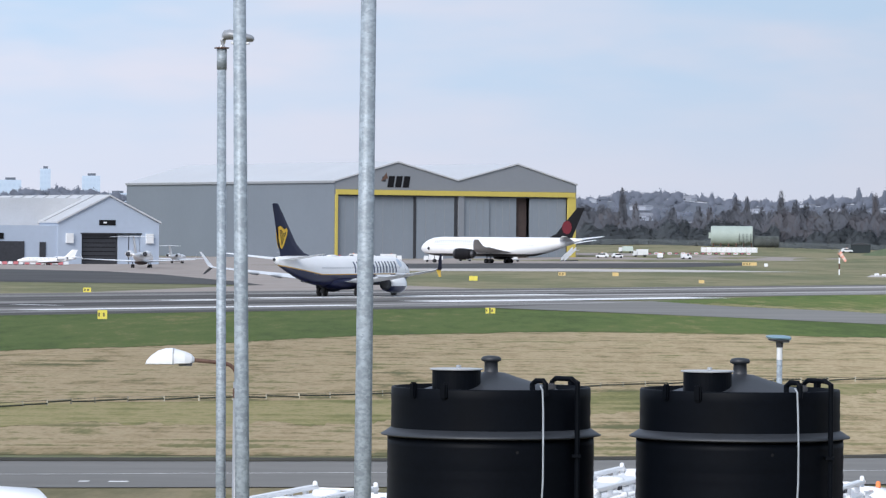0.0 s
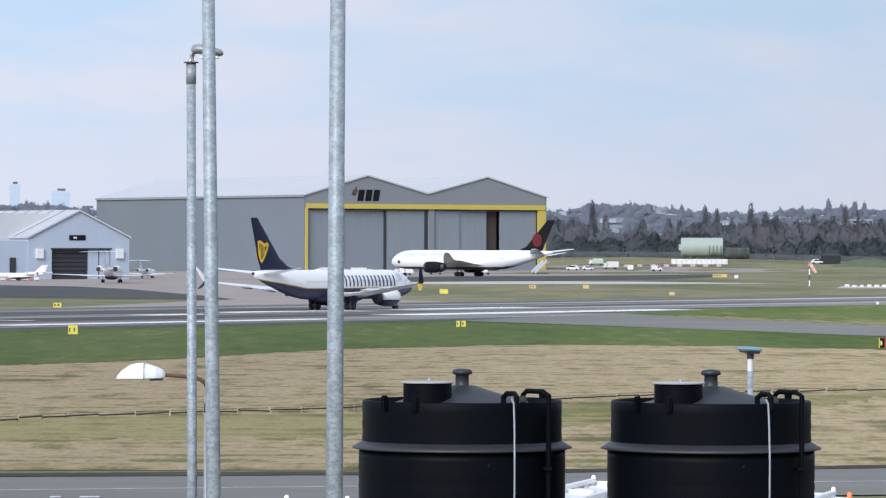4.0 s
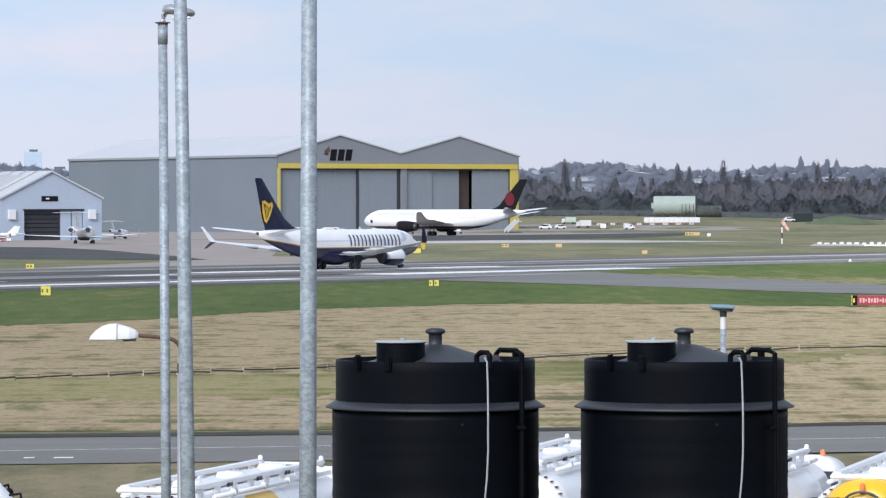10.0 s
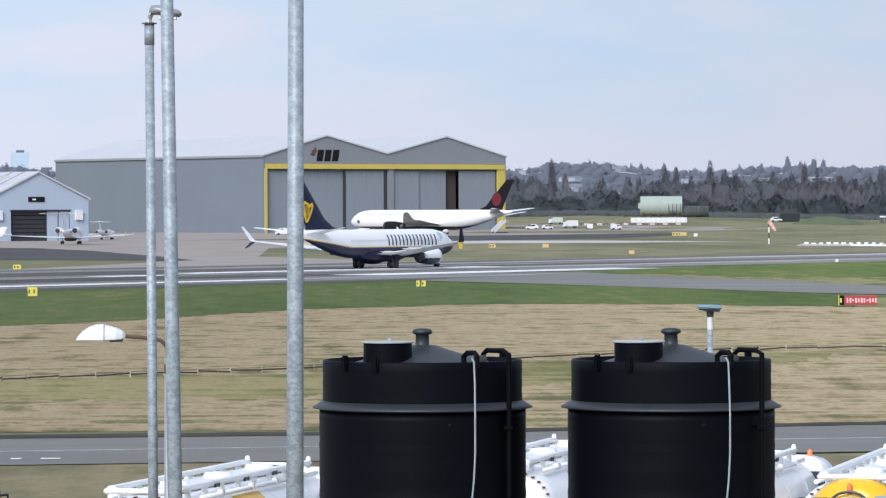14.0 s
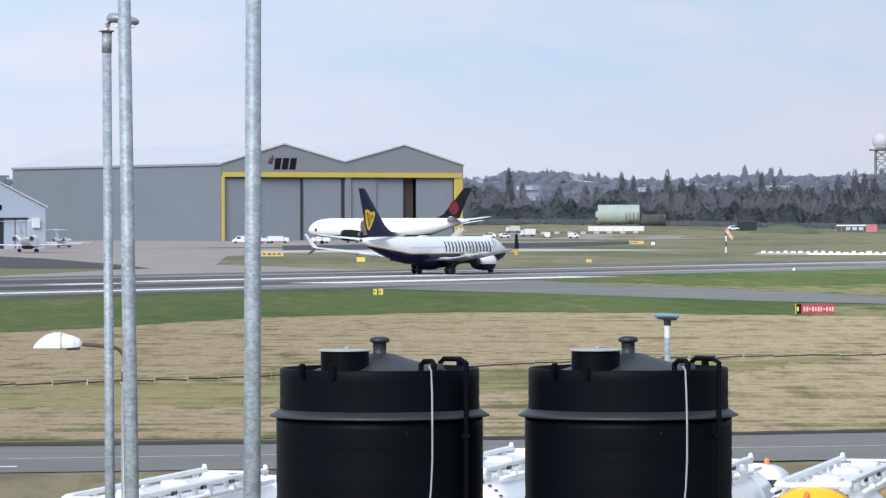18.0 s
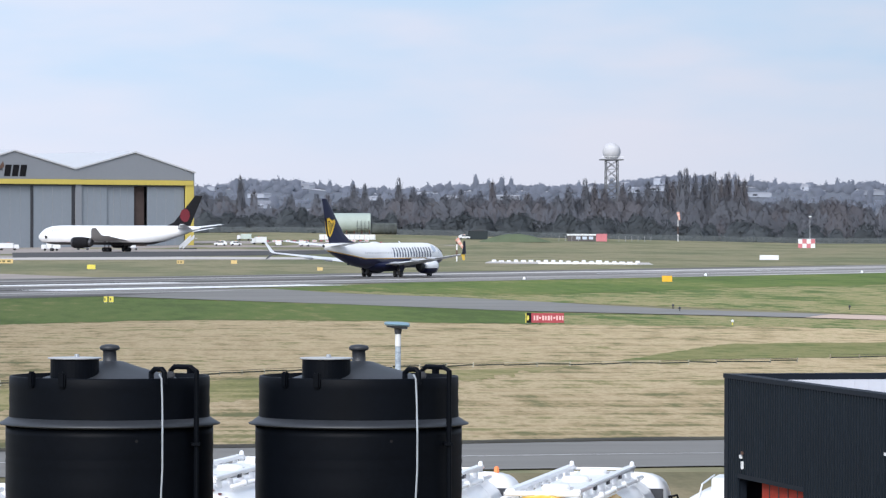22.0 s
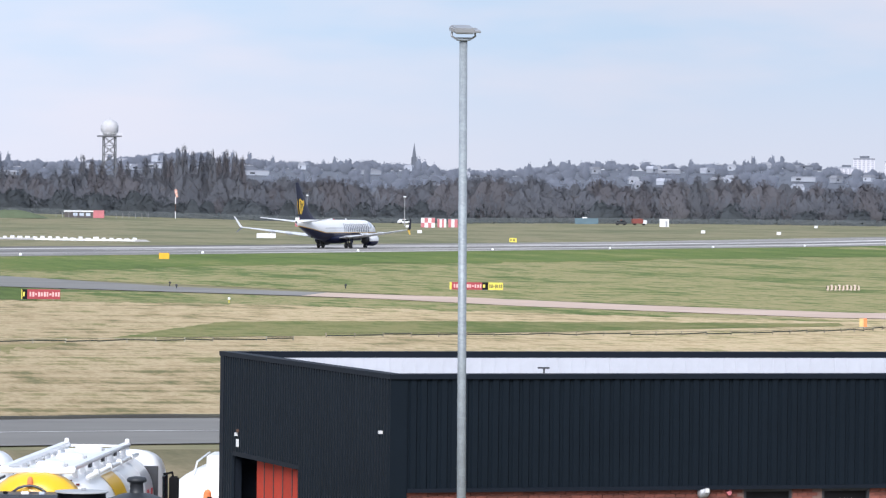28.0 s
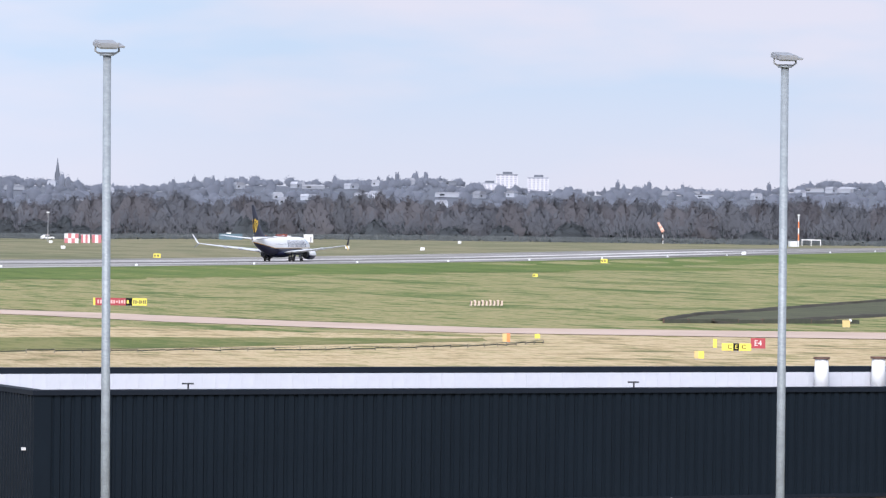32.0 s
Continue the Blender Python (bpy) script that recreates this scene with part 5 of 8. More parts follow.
def flood_mast(x, y, lean, top, turn, label):
    m = thing("floodlight_mast", Matrix.Translation((x, y, 0)) @ Matrix.Rotation(lean, 4, "Y") @ Matrix.Rotation(turn, 4, "Z"), label, "floodlight", "floodlight masts")
    part("shaft", tube(bmesh.new(), (0, 0, 0.02), (0, 0, top), 0.078, 0.066, 24), PALEGALV, m, smooth=True)
    part("base_plate", boxed(-0.2, 0.2, -0.2, 0.2, 0, 0.03), PALEGALV, m)
    part("cap_plate", revolve(bmesh.new(), [(0.07, top), (0.12, top + 0.005), (0.12, top + 0.03), (0.03, top + 0.04)], 16), PALEGALV, m)
    yoke = part("yoke", pipe(bmesh.new(), [(-0.19, 0, top + 0.22), (-0.2, 0, top + 0.08), (-0.14, 0, top + 0.04), (0.14, 0, top + 0.04), (0.2, 0, top + 0.08), (0.19, 0, top + 0.22)], 0.018, 8), GREYMETAL, m)
    bm = bmesh.new()
    box(bm, -0.21, 0.13, -0.22, 0.2, -0.045, 0.05, bevel=0.02)
    box(bm, 0.12, 0.24, -0.2, 0.18, -0.03, 0.005, bevel=0.01)
    head = part("lamp_head", bm, GREYMETAL, m, "flat grey floodlight head")
    head.matrix_basis = Matrix.Translation((0.02, 0, top + 0.19)) @ Matrix.Rotation(radians(10), 4, "X")
    part("lamp_glass", boxed(-0.17, 0.1, -0.17, 0.15, -0.056, -0.046), LENSWHITE, head)
    part("ballast", boxed(-0.24, -0.2, -0.1, 0.1, -0.03, 0.03), GREYMETAL, head)
    return m


flood_mast(14.86, 68.41, radians(-0.45), 11.08, 0.0, "slim galvanised mast with a flat floodlight on top")
flood_mast(26.2, 67.06, radians(-0.1), 11.1, 0.0, "slim galvanised mast with a flat floodlight on top")


def turned_flood(x, y, lean, top):
    m = thing("floodlight_mast", Matrix.Translation((x, y, 0)) @ Matrix.Rotation(lean, 4, "Y"), "slim galvanised mast with a floodlight turned aside", "floodlight", "floodlight masts")
    part("shaft", tube(bmesh.new(), (0, 0, 0.02), (0, 0, top), 0.078, 0.066, 24), GALV, m, smooth=True)
    part("sleeve", tube(bmesh.new(), (0, 0, top - 0.3), (0, 0, top), 0.073, 0.073, 24), GALV, m, smooth=True)
    part("base_plate", boxed(-0.2, 0.2, -0.2, 0.2, 0, 0.03), GALV, m)
    part("cap_plate", revolve(bmesh.new(), [(0.07, top), (0.11, top + 0.005), (0.11, top + 0.02), (0.03, top + 0.03)], 16), RUST, m)
    part("bracket", pipe(bmesh.new(), [(-0.01, 0, top + 0.02), (0.02, 0, top + 0.1), (0.05, 0, top + 0.17), (0.12, 0, top + 0.2)], 0.03), ALU, m)
    part("bracket", pipe(bmesh.new(), [(0.03, -0.06, top + 0.02), (0.0, -0.06, top + 0.12), (0.04, -0.06, top + 0.18)], 0.022), GREYMETAL, m)
    head = part("lamp_head", loft(bmesh.new(), [(0.0, top + 0.17, 0.05, 0.05), (0.03, top + 0.2, 0.11, 0.07), (0.12, top + 0.21, 0.16, 0.075), (0.3, top + 0.175, 0.18, 0.07), (0.44, top + 0.15, 0.15, 0.05), (0.47, top + 0.145, 0.07, 0.02)], 18), GREYMETAL, m, "rounded grey floodlight head", smooth=True)
    part("lamp_glass", boxed(0.14, 0.4, -0.12, 0.12, top + 0.07, top + 0.1), LENSWHITE, head)
    return m


turned_flood(-3.2, 61.92, radians(-0.26), 11.05)


def hood(bm, sections, seg=20):
    """A flat-bottomed rounded body along x: sections of (x, bottom, half width, height)."""
    rings = []
    for x, z, w, h in sections:
        arc = [(w * math.cos(math.pi * i / seg), z + h * math.sin(math.pi * i / seg) ** 0.8) for i in range(seg + 1)]
        rings.append([bm.verts.new((x, y, zz)) for y, zz in arc + [(-w * 0.85, z - 0.012), (w * 0.85, z - 0.012)]])
    k = len(rings[0])
    for a, b in zip(rings, rings[1:]):
        for i in range(k):
            bm.faces.new((a[i], a[(i + 1) % k], b[(i + 1) % k], b[i]))
    bm.faces.new(rings[0][::-1])
    bm.faces.new(rings[-1])
    return bm


def street_lamp():
    m = thing("street_lamp", pose(-3.19, 65.92, 0), "old street lamp with a milky bowl on a rusty bent arm", "street lamp")
    part("column", tube(bmesh.new(), (0, 0, 0.02), (0, 0, 6.05), 0.085, 0.055, 16), GREYMETAL, m, smooth=True)
    part("collar", tube(bmesh.new(), (0, 0, 5.8), (0, 0, 5.95), 0.066, 0.06, 14), RUST, m)
    pts = [(0, 0, 5.9), (0, 0, 6.12)] + [(-0.22 + 0.22 * math.cos(a), 0, 6.12 + 0.22 * math.sin(a)) for a in [radians(k) for k in (20, 40, 60, 80)]] + [(-0.4, 0, 6.36), (-0.7, 0, 6.385)]
    part("arm", pipe(bmesh.new(), pts, 0.032), RUST, m, "rusty bent arm")
    head = part("lamp_head", hood(bmesh.new(), [(-0.66, 6.36, 0.05, 0.06), (-0.7, 6.345, 0.10, 0.125), (-0.8, 6.335, 0.15, 0.18), (-0.98, 6.33, 0.17, 0.235)]), OFFWHITE, m, "dull white lamp hood", smooth=False)
    part("bowl", hood(bmesh.new(), [(-0.99, 6.325, 0.172, 0.245), (-1.1, 6.325, 0.175, 0.24), (-1.22, 6.325, 0.165, 0.205), (-1.33, 6.325, 0.13, 0.13), (-1.40, 6.325, 0.08, 0.055), (-1.42, 6.325, 0.03, 0.015)]), LENSWHITE, head, "milky white bowl", smooth=False)
    part("joint_band", hood(bmesh.new(), [(-0.975, 6.32, 0.178, 0.252), (-0.995, 6.32, 0.178, 0.252)]), GREYMETAL, head)
    part("gear_tray", boxed(-0.9, -0.7, -0.1, 0.1, 6.295, 6.345), DARKMETAL, head)
    return m


street_lamp()


def sensor_post():
    m = thing("lamp_post", pose(5.95, 74.77, 0), "short post with a flat blue-grey lantern behind the tank", "lamp post")
    part("column", tube(bmesh.new(), (0, 0, 0.02), (0, 0, 6.2), 0.06, 0.05, 14), GALV, m, smooth=True)
    part("sleeve", tube(bmesh.new(), (0, 0, 6.2), (0, 0, 6.45), 0.052, 0.052, 14), OFFWHITE, m, "white sleeve")
    part("neck", tube(bmesh.new(), (0, 0, 6.42), (0, 0, 6.56), 0.06, 0.07, 14), DARKMETAL, m)
    head = part("lantern", loft(bmesh.new(), [(-0.24, 6.61, 0.1, 0.02), (-0.2, 6.60, 0.2, 0.04), (0.0, 6.59, 0.22, 0.05), (0.17, 6.58, 0.18, 0.045), (0.2, 6.58, 0.1, 0.03)], 16), SOLARBLUE, m, "flat blue-grey lantern")
    part("underside", loft(bmesh.new(), [(-0.2, 6.565, 0.1, 0.02), (0.0, 6.55, 0.18, 0.045), (0.16, 6.545, 0.15, 0.04)], 14), DARKMETAL, head)
    return m


SOLARBLUE = mat("blue_grey_lantern", (0.20, 0.31, 0.38), 0.35, 0.1, 0.1, 3, 20)
sensor_post()


# ---- fuel tankers ----
CABINET = mat("navy_grey_cabinet", (0.035, 0.045, 0.065), 0.5, 0, 0.15, 1, 8)


def superloft(bm, sections, seg=32, power=3.2):
    """Like loft, with squarish round sections."""
    rings = []
    for x, z, w, h in sections:
        ring = []
        for i in range(seg):
            a = i * math.tau / seg
            s, c = math.sin(a), math.cos(a)
            ring.append(bm.verts.new((x, w * math.copysign(abs(s) ** (2 / power), s), z + h * math.copysign(abs(c) ** (2 / power), c))))
        rings.append(ring)
    for a, b in zip(rings, rings[1:]):
        for i in range(seg):
            bm.faces.new((a[i], a[(i + 1) % seg], b[(i + 1) % seg], b[i]))
    bm.faces.new(rings[0][::-1])
    bm.faces.new(rings[-1])
    return bm


def tanker(x, y, turn, label, yellow_rear=False, patch=False, top=3.45, L=8.4, lamp=False, ahead=0.95):
    """x ahead, from the rear end of the barrel; turn: heading to the right of +y; L: length of the barrel."""
    t = thing("fuel_tanker", pose(x, y, 0, 0, 0, 90 - turn), label, "tanker truck", "airport fuel tankers")
    T = top - 0.16
    zc, hh = (T + 1.15) / 2, (T - 1.15) / 2
    ends = [(0.0, 0.75, 0.7), (0.04, 0.95, 0.86), (0.16, 1.12, 0.96), (0.4, 1.2, 1.0)]
    secs = [(k, zc, w, hh * h) for k, w, h in ends] + [(L - k, zc, w, hh * h) for k, w, h in ends[::-1]]
    part("barrel", superloft(bmesh.new(), secs, 40, 2.7), WHITE, t, "white painted tank barrel", smooth=True)
    part("chassis", boxed(0.1, L + 1.7, -0.45, 0.45, 0.6, 1.12), DARKMETAL, t)
    part("side_skirt", boxed(0.8, L - 0.7, -1.18, 1.18, 0.75, 1.2), OFFWHITE, t)
    # weld seams round the barrel
    for k in (0.3, 0.55, 0.8):
        part("seam_band", superloft(bmesh.new(), [(L * k, zc, 1.204, hh + 0.004), (L * k + 0.05, zc, 1.204, hh + 0.004)], 40, 2.7), OFFWHITE, t)
    for s in (1, -1):
        rail = part("top_rail", boxed(0.0, L - 0.3, s * 0.62 - 0.09, s * 0.62 + 0.09, top - 0.08, top, bevel=0.02), WHITE, t, "white guard rail along the top")
        part("rail_end", revolve(bmesh.new(), [(0.045, top - 0.15), (0.05, top), (0.045, top + 0.05), (0.025, top + 0.075)], 14, center=(L - 0.25, s * 0.62, 0)), WHITE, rail, smooth=True)
        for k in range(8):
            f = 0.5 + k * (L - 1.4) / 7
            part("rail_foot", boxed(f, f + 0.08, s * 0.62 - 0.05, s * 0.62 + 0.05, T - 0.16, top - 0.1), WHITE, rail)
        for k in range(3):
            f = 1.9 + k * (L - 3) / 3
            part("rail_clamp", boxed(f, f + 0.2, s * 0.69, s * 0.72, top - 0.12, top - 0.06, bevel=0.01), DARKMETAL, rail)
        pipe_run = part("vapour_pipe", tube(bmesh.new(), (0.6, s * 0.86, T - 0.07), (L - 0.5, s * 0.86, T - 0.07), 0.045, seg=10), WHITE, t, smooth=True)
        for k in (0.2, 0.42, 0.6, 0.8):
            part("pipe_valve", boxed(L * k, L * k + 0.16, s * 0.86 - 0.06, s * 0.86 + 0.06, T - 0.12, T + 0.01, bevel=0.02), OFFWHITE, pipe_run)
    part("rear_bar", boxed(-0.16, -0.02, -0.72, 0.72, top - 0.13, top - 0.03, bevel=0.025), WHITE, t)
    part("front_bar", boxed(L - 0.3, L - 0.25, -0.6, 0.6, top - 0.1, top - 0.05, bevel=0.01), WHITE, t)
    part("catwalk", boxed(0.3, L - 0.5, -0.4, 0.4, T + 0.0, T + 0.05), OFFWHITE, t, "pale catwalk")
    for k in range(3):
        c = 1.7 + k * (L - 3.2) / 2
        h = part("manhole", revolve(bmesh.new(), [(0.28, T), (0.28, T + 0.1), (0.24, T + 0.15), (0.05, T + 0.17)], 20, center=(c, 0.0, 0)), WHITE, t)
        part("manhole_clamp", boxed(c - 0.05, c + 0.05, -0.32, -0.27, T + 0.04, T + 0.1), GREYMETAL, h)
    for s in (1, -1):
        # dark dashes round the rear edge of the barrel
        for k in range(9):
            a = radians(6 + 9.5 * k)
            p = 2 / 2.7
            y0, z0 = 1.125 * math.sin(a) ** p, zc + hh * 0.965 * math.cos(a) ** p
            part("edge_dash", boxed(0.1, 0.16, s * y0 - 0.03, s * y0 + 0.03, z0 - 0.014, z0 + 0.014), DARKRED, t)
    if yellow_rear:
        cap = part("rear_cap", superloft(bmesh.new(), [(-0.55, zc + 0.1, 0.5, hh * 0.72), (-0.46, zc + 0.1, 0.8, hh * 0.88), (-0.2, zc + 0.1, 0.94, hh * 0.96), (0.0, zc + 0.1, 0.98, hh * 0.98)], 36, 2.3), TRUCKYEL, t, "rounded yellow rear fairing", smooth=True)
        part("beacon", revolve(bmesh.new(), [(0.05, zc + hh - 0.2), (0.055, zc + hh - 0.1), (0.045, zc + hh - 0.03), (0.02, zc + hh)], 14, center=(-0.56, 0.05, 0)), ORANGE, cap, "orange beacon")
        part("hose_reel", pipe(bmesh.new(), [(-0.66, 0.36 * math.cos(a) + 0.05, zc + hh - 0.42 + 0.26 * math.sin(a)) for a in [k * math.pi / 10 for k in range(11)]], 0.025), DARKMETAL, cap)
        part("rear_cabinet", boxed(-1.5, -0.6, -0.78, 1.0, 0.9, T - 0.27, bevel=0.03), CABINET, t, "dark rear equipment cabinet")
        for k, (w, m) in enumerate(((0.12, WHITE), (0.08, BLACK), (0.14, WHITE), (0.1, PALEBLUE), (0.12, BLUEBOX))):
            part("cabinet_fitting", boxed(-1.4, -1.3, 0.75 - k * 0.33 - w, 0.75 - k * 0.33, T - 0.275, T - 0.22, bevel=0.01), m, t)
    if patch:
        for s in (1, -1):
            bm = bmesh.new()
            arc = [radians(38 + 7 * k) for k in range(12)]
            cols = [[bm.verts.new((f, s * 1.212 * abs(math.sin(a)) ** (2 / 2.7), zc + math.copysign(abs(math.cos(a)) ** (2 / 2.7), math.cos(a)) * (hh + 0.012))) for a in arc] for f in (L * 0.29, L * 0.48)]
            for i in range(len(arc) - 1):
                bm.faces.new((cols[0][i], cols[0][i + 1], cols[1][i + 1], cols[1][i]))
            part("side_panel", bm, TRUCKYEL, t, "yellow side panel", smooth=True)
    for k in (0.83, 0.9):
        part("placard", boxed(L * k, L * k + 0.14, -1.21, -1.19, zc - 0.1, zc + 0.35), RED, t)
    c0 = L + 0.2
    cab = part("cab", superloft(bmesh.new(), [(c0, 2.0, 1.15, 1.2), (c0 + 0.1, 2.0, 1.24, 1.29), (c0 + 1.3, 1.97, 1.24, 1.25), (c0 + 1.8, 1.7, 1.2, 0.98), (c0 + 1.9, 1.6, 1.1, 0.8)], 36, 5.0), WHITE, t, "white cab", smooth=True)
    part("windscreen", superloft(bmesh.new(), [(c0 + 1.5, 2.25, 1.12, 0.46), (c0 + 1.78, 2.05, 1.16, 0.5)], 28, 5.0), GLASS, cab)
    for s in (1, -1):
        part("side_window", boxed(c0 + 0.55, c0 + 1.35, s * 1.235 - 0.02, s * 1.235 + 0.02, 1.95, 2.7, bevel=0.01), GLASS, cab)
        m = part("mirror", boxed(c0 + ahead, c0 + ahead + 0.15, s * 1.42 - 0.1, s * 1.42 + 0.1, 1.85, 2.68, bevel=0.03), BLACK, cab, "tall black wing mirror")
        part("mirror_arm", pipe(bmesh.new(), [(c0 + ahead - 0.15, s * 1.18, 2.72), (c0 + ahead + 0.05, s * 1.38, 2.76), (c0 + ahead + 0.07, s * 1.42, 2.6)], 0.025, 8), BLACK, m)
        for k in (1.3, 2.6, L + 1.1):
            w = part("wheel", revolve(bmesh.new(), [(0.3, -0.15), (0.48, -0.15), (0.5, -0.1), (0.5, 0.1), (0.48, 0.15), (0.3, 0.15)], 20, axis="y", center=(k, s * 1.0, 0.5)), RUBBER, t)
            part("rim", revolve(bmesh.new(), [(0.29, -0.1), (0.29, 0.1), (0.1, 0.12)], 16, axis="y", center=(k, s * 1.0, 0.5)), OFFWHITE, w)
    part("cab_back", boxed(c0 - 0.06, c0 + 0.02, -1.21, 1.21, 1.0, 2.95), DARKMETAL, cab, "dark back of the cab")
    if lamp:
        part("roof_beacon", revolve(bmesh.new(), [(0.045, 3.22), (0.055, 3.26), (0.05, 3.34), (0.025, 3.37)], 14, center=(c0 + 0.5, -0.8, 0)), ORANGE, cab, "orange roof beacon")
    return t


def bowser(x, y, turn):
    """A low towable bowser: a round-ended tank on a single axle with a box and lamp on it."""
    t = thing("fuel_bowser", pose(x, y, 0, 0, 0, 90 - turn), "low white fuel bowser parked behind the workshop", "tanker truck")
    part("tank", superloft(bmesh.new(), [(0, 1.35, 0.3, 0.3), (0.1, 1.35, 0.7, 0.6), (0.35, 1.38, 1.0, 0.78), (0.8, 1.4, 1.15, 0.85), (3.6, 1.4, 1.15, 0.85), (4.0, 1.38, 0.9, 0.7)], 36, 2.3), WHITE, t, "white rounded tank", smooth=True)
    part("top_box", boxed(1.1, 2.6, -0.5, 0.35, 2.15, 2.5, bevel=0.03), OFFWHITE, t)
    part("top_rail", pipe(bmesh.new(), [(0.3, 0.55, 2.1), (1.0, 0.55, 2.36), (3.6, 0.55, 2.42)], 0.022), WHITE, t)
    part("beacon", revolve(bmesh.new(), [(0.08, 1.45), (0.1, 1.55), (0.09, 1.72), (0.03, 1.78)], 14, center=(0.02, 0.2, 0)), ORANGE, t, "orange beacon")
    part("mudguard", boxed(1.4, 2.8, -1.2, 1.2, 0.55, 0.68, bevel=0.02), DARKMETAL, t)
    for s in (1, -1):
        w = part("wheel", revolve(bmesh.new(), [(0.22, -0.12), (0.38, -0.12), (0.4, -0.08), (0.4, 0.08), (0.38, 0.12), (0.22, 0.12)], 20, axis="y", center=(2.1, s * 0.95, 0.4)), RUBBER, t)
        part("rim", revolve(bmesh.new(), [(0.21, -0.08), (0.21, 0.08), (0.08, 0.1)], 14, axis="y", center=(2.1, s * 0.95, 0.4)), OFFWHITE, w)
    part("drawbar", boxed(-1.0, 0.3, -0.06, 0.06, 0.5, 0.62), DARKMETAL, t)
    return t


tanker(-4.05, 75.0, 15.5, "white airport fuel tanker with a yellow side panel", patch=True)
tanker(2.35, 82.5, 15, "white airport fuel tanker parked behind the black tanks")
tanker(5.85, 78.5, 15, "white airport fuel tanker with an orange roof beacon", lamp=True)
tanker(8.93, 78.2, 15, "white airport fuel tanker with a yellow rear fairing", yellow_rear=True, patch=True)
tanker(-15.8, 83.2, 80, "white airport tanker truck with tall black mirrors", top=3.2, L=6.4, ahead=1.85)
bowser(15.1, 96.2, 15)


# ---- airfield signs and markers ----
def sign_row(x, y, height, panels, label, lift=0.12, face=0.0, name="airfield_sign"):
    """A lit sign on short legs. panels: (width, material, bars) from left to right; bars: how many pale or dark marks."""
    s = thing(name, pose(x, y, ground_z(x, y), 0, 0, -math.degrees(math.atan2(x, y)) + face), label, "sign", "airfield signs")
    total = sum(p[0] for p in panels)
    at = -total / 2
    for width, material, bars in panels:
        p = part("panel", boxed(at, at + width, -0.09, 0.09, lift, lift + height, bevel=0.012), material, s)
        part("leg", boxed(at + width * 0.2, at + width * 0.2 + 0.05, -0.04, 0.04, 0, lift + 0.02), GREYMETAL, p)
        part("leg", boxed(at + width * 0.8 - 0.05, at + width * 0.8, -0.04, 0.04, 0, lift + 0.02), GREYMETAL, p)
        if bars:
            n, ink = bars
            for k in range(n):
                w = width / (n + 0.6)
                x0 = at + width * 0.06 + k * w
                tall = (0.24, 0.24, 0.1, 0.24, 0.2)[k % 5] if n > 4 else 0.22
                part("legend_bar", boxed(x0 + w * 0.12, x0 + w * (0.7 + 0.12 * (k % 2)), -0.097, -0.091, lift + height * (0.5 - tall), lift + height * (0.5 + tall)), ink, p)
        at += width
    return s


def lettered(parent, word, x, z, size, ink, y):
    cu = bpy.data.curves.new("legend", "FONT")
    cu.body, cu.size, cu.extrude, cu.align_x, cu.align_y = word, size, 0.004, "CENTER", "CENTER"
    ob = bpy.data.objects.new("legend_text", cu)
    me = bpy.data.meshes.new_from_object(ob)
    bpy.data.objects.remove(ob)
    me.materials.append(ink)
    o = share("legend", me, parent, Matrix.Translation((x, y, z)) @ Matrix.Rotation(radians(90), 4, "X"))
    return o


YEL, REDP, BLK = BRIGHTYEL, RED, BLACK
INK = mat("faded_dark_legend", (0.15, 0.13, 0.05), 0.6, 0, 0.1, 2, 12)
sign_row(-32.5, 405.2, 0.85, [(0.46, YEL, (1, INK)), (0.46, YEL, (1, INK))], "yellow airfield guidance sign with dark marks beside the runway")
sign_row(4.75, 449.2, 0.6, [(0.38, YEL, (1, INK))], "small yellow airfield marker sign")
sign_row(5.35, 449.3, 0.6, [(0.48, YEL, (1, INK))], "small yellow airfield marker sign with a dark bar")
sign_row(-49.2, 586.7, 0.65, [(1.1, YEL, (2, INK))], "yellow airfield sign in the rough grass")
sign_row(5.6, 777, 0.85, [(1.55, YEL, None)], "plain yellow airfield marker board")
sign_row(25, 889, 0.7, [(1.5, ORANGE_YEL := mat("weathered_orange_yellow", (0.62, 0.46, 0.20), 0.5, 0, 0.1, 2, 12), (2, INK))], "weathered orange-yellow marker board")
sign_row(36.1, 885.7, 0.75, [(1.3, ORANGE_YEL, None)], "weathered orange-yellow marker board")
sign_row(46.3, 758.5, 0.6, [(1.0, ORANGE_YEL, None)], "weathered orange-yellow marker board")
sign_row(90.7, 1254, 0.95, [(3.0, ORANGE_YEL, (3, INK)), (1.3, ORANGE_YEL, None)], "long orange-yellow taxiway sign")
sign_row(92.3, 1211, 0.9, [(1.1, OFFWHITE, None)], "white marker box on the grass")
sign_row(-12.2, 890, 0.9, [(4.7, ORANGE_YEL, (4, INK))], "long orange-yellow taxiway sign")
sign_row(40.7, 355.4, 0.82, [(0.07, YEL, None), (0.42, BLK, (1, YEL)), (2.75, REDP, (11, PINKINK := mat("pale_pink_legend", (0.75, 0.45, 0.45), 0.5, 0, 0.05, 2, 12)))], "red mandatory airfield sign with a yellow and black end panel")
sign_row(90.0, 409.3, 0.74, [(0.2, YEL, None), (3.0, REDP, (11, PINKINK)), (0.62, BLK, (1, YEL)), (1.46, YEL, (7, INK))], "long red, black and yellow airfield sign")
sign_row(88.5, 615.5, 0.88, [(1.5, mat("amber_board", (0.75, 0.42, 0.02), 0.5, 0, 0.1, 2, 12), None)], "plain amber marker board beside the runway")
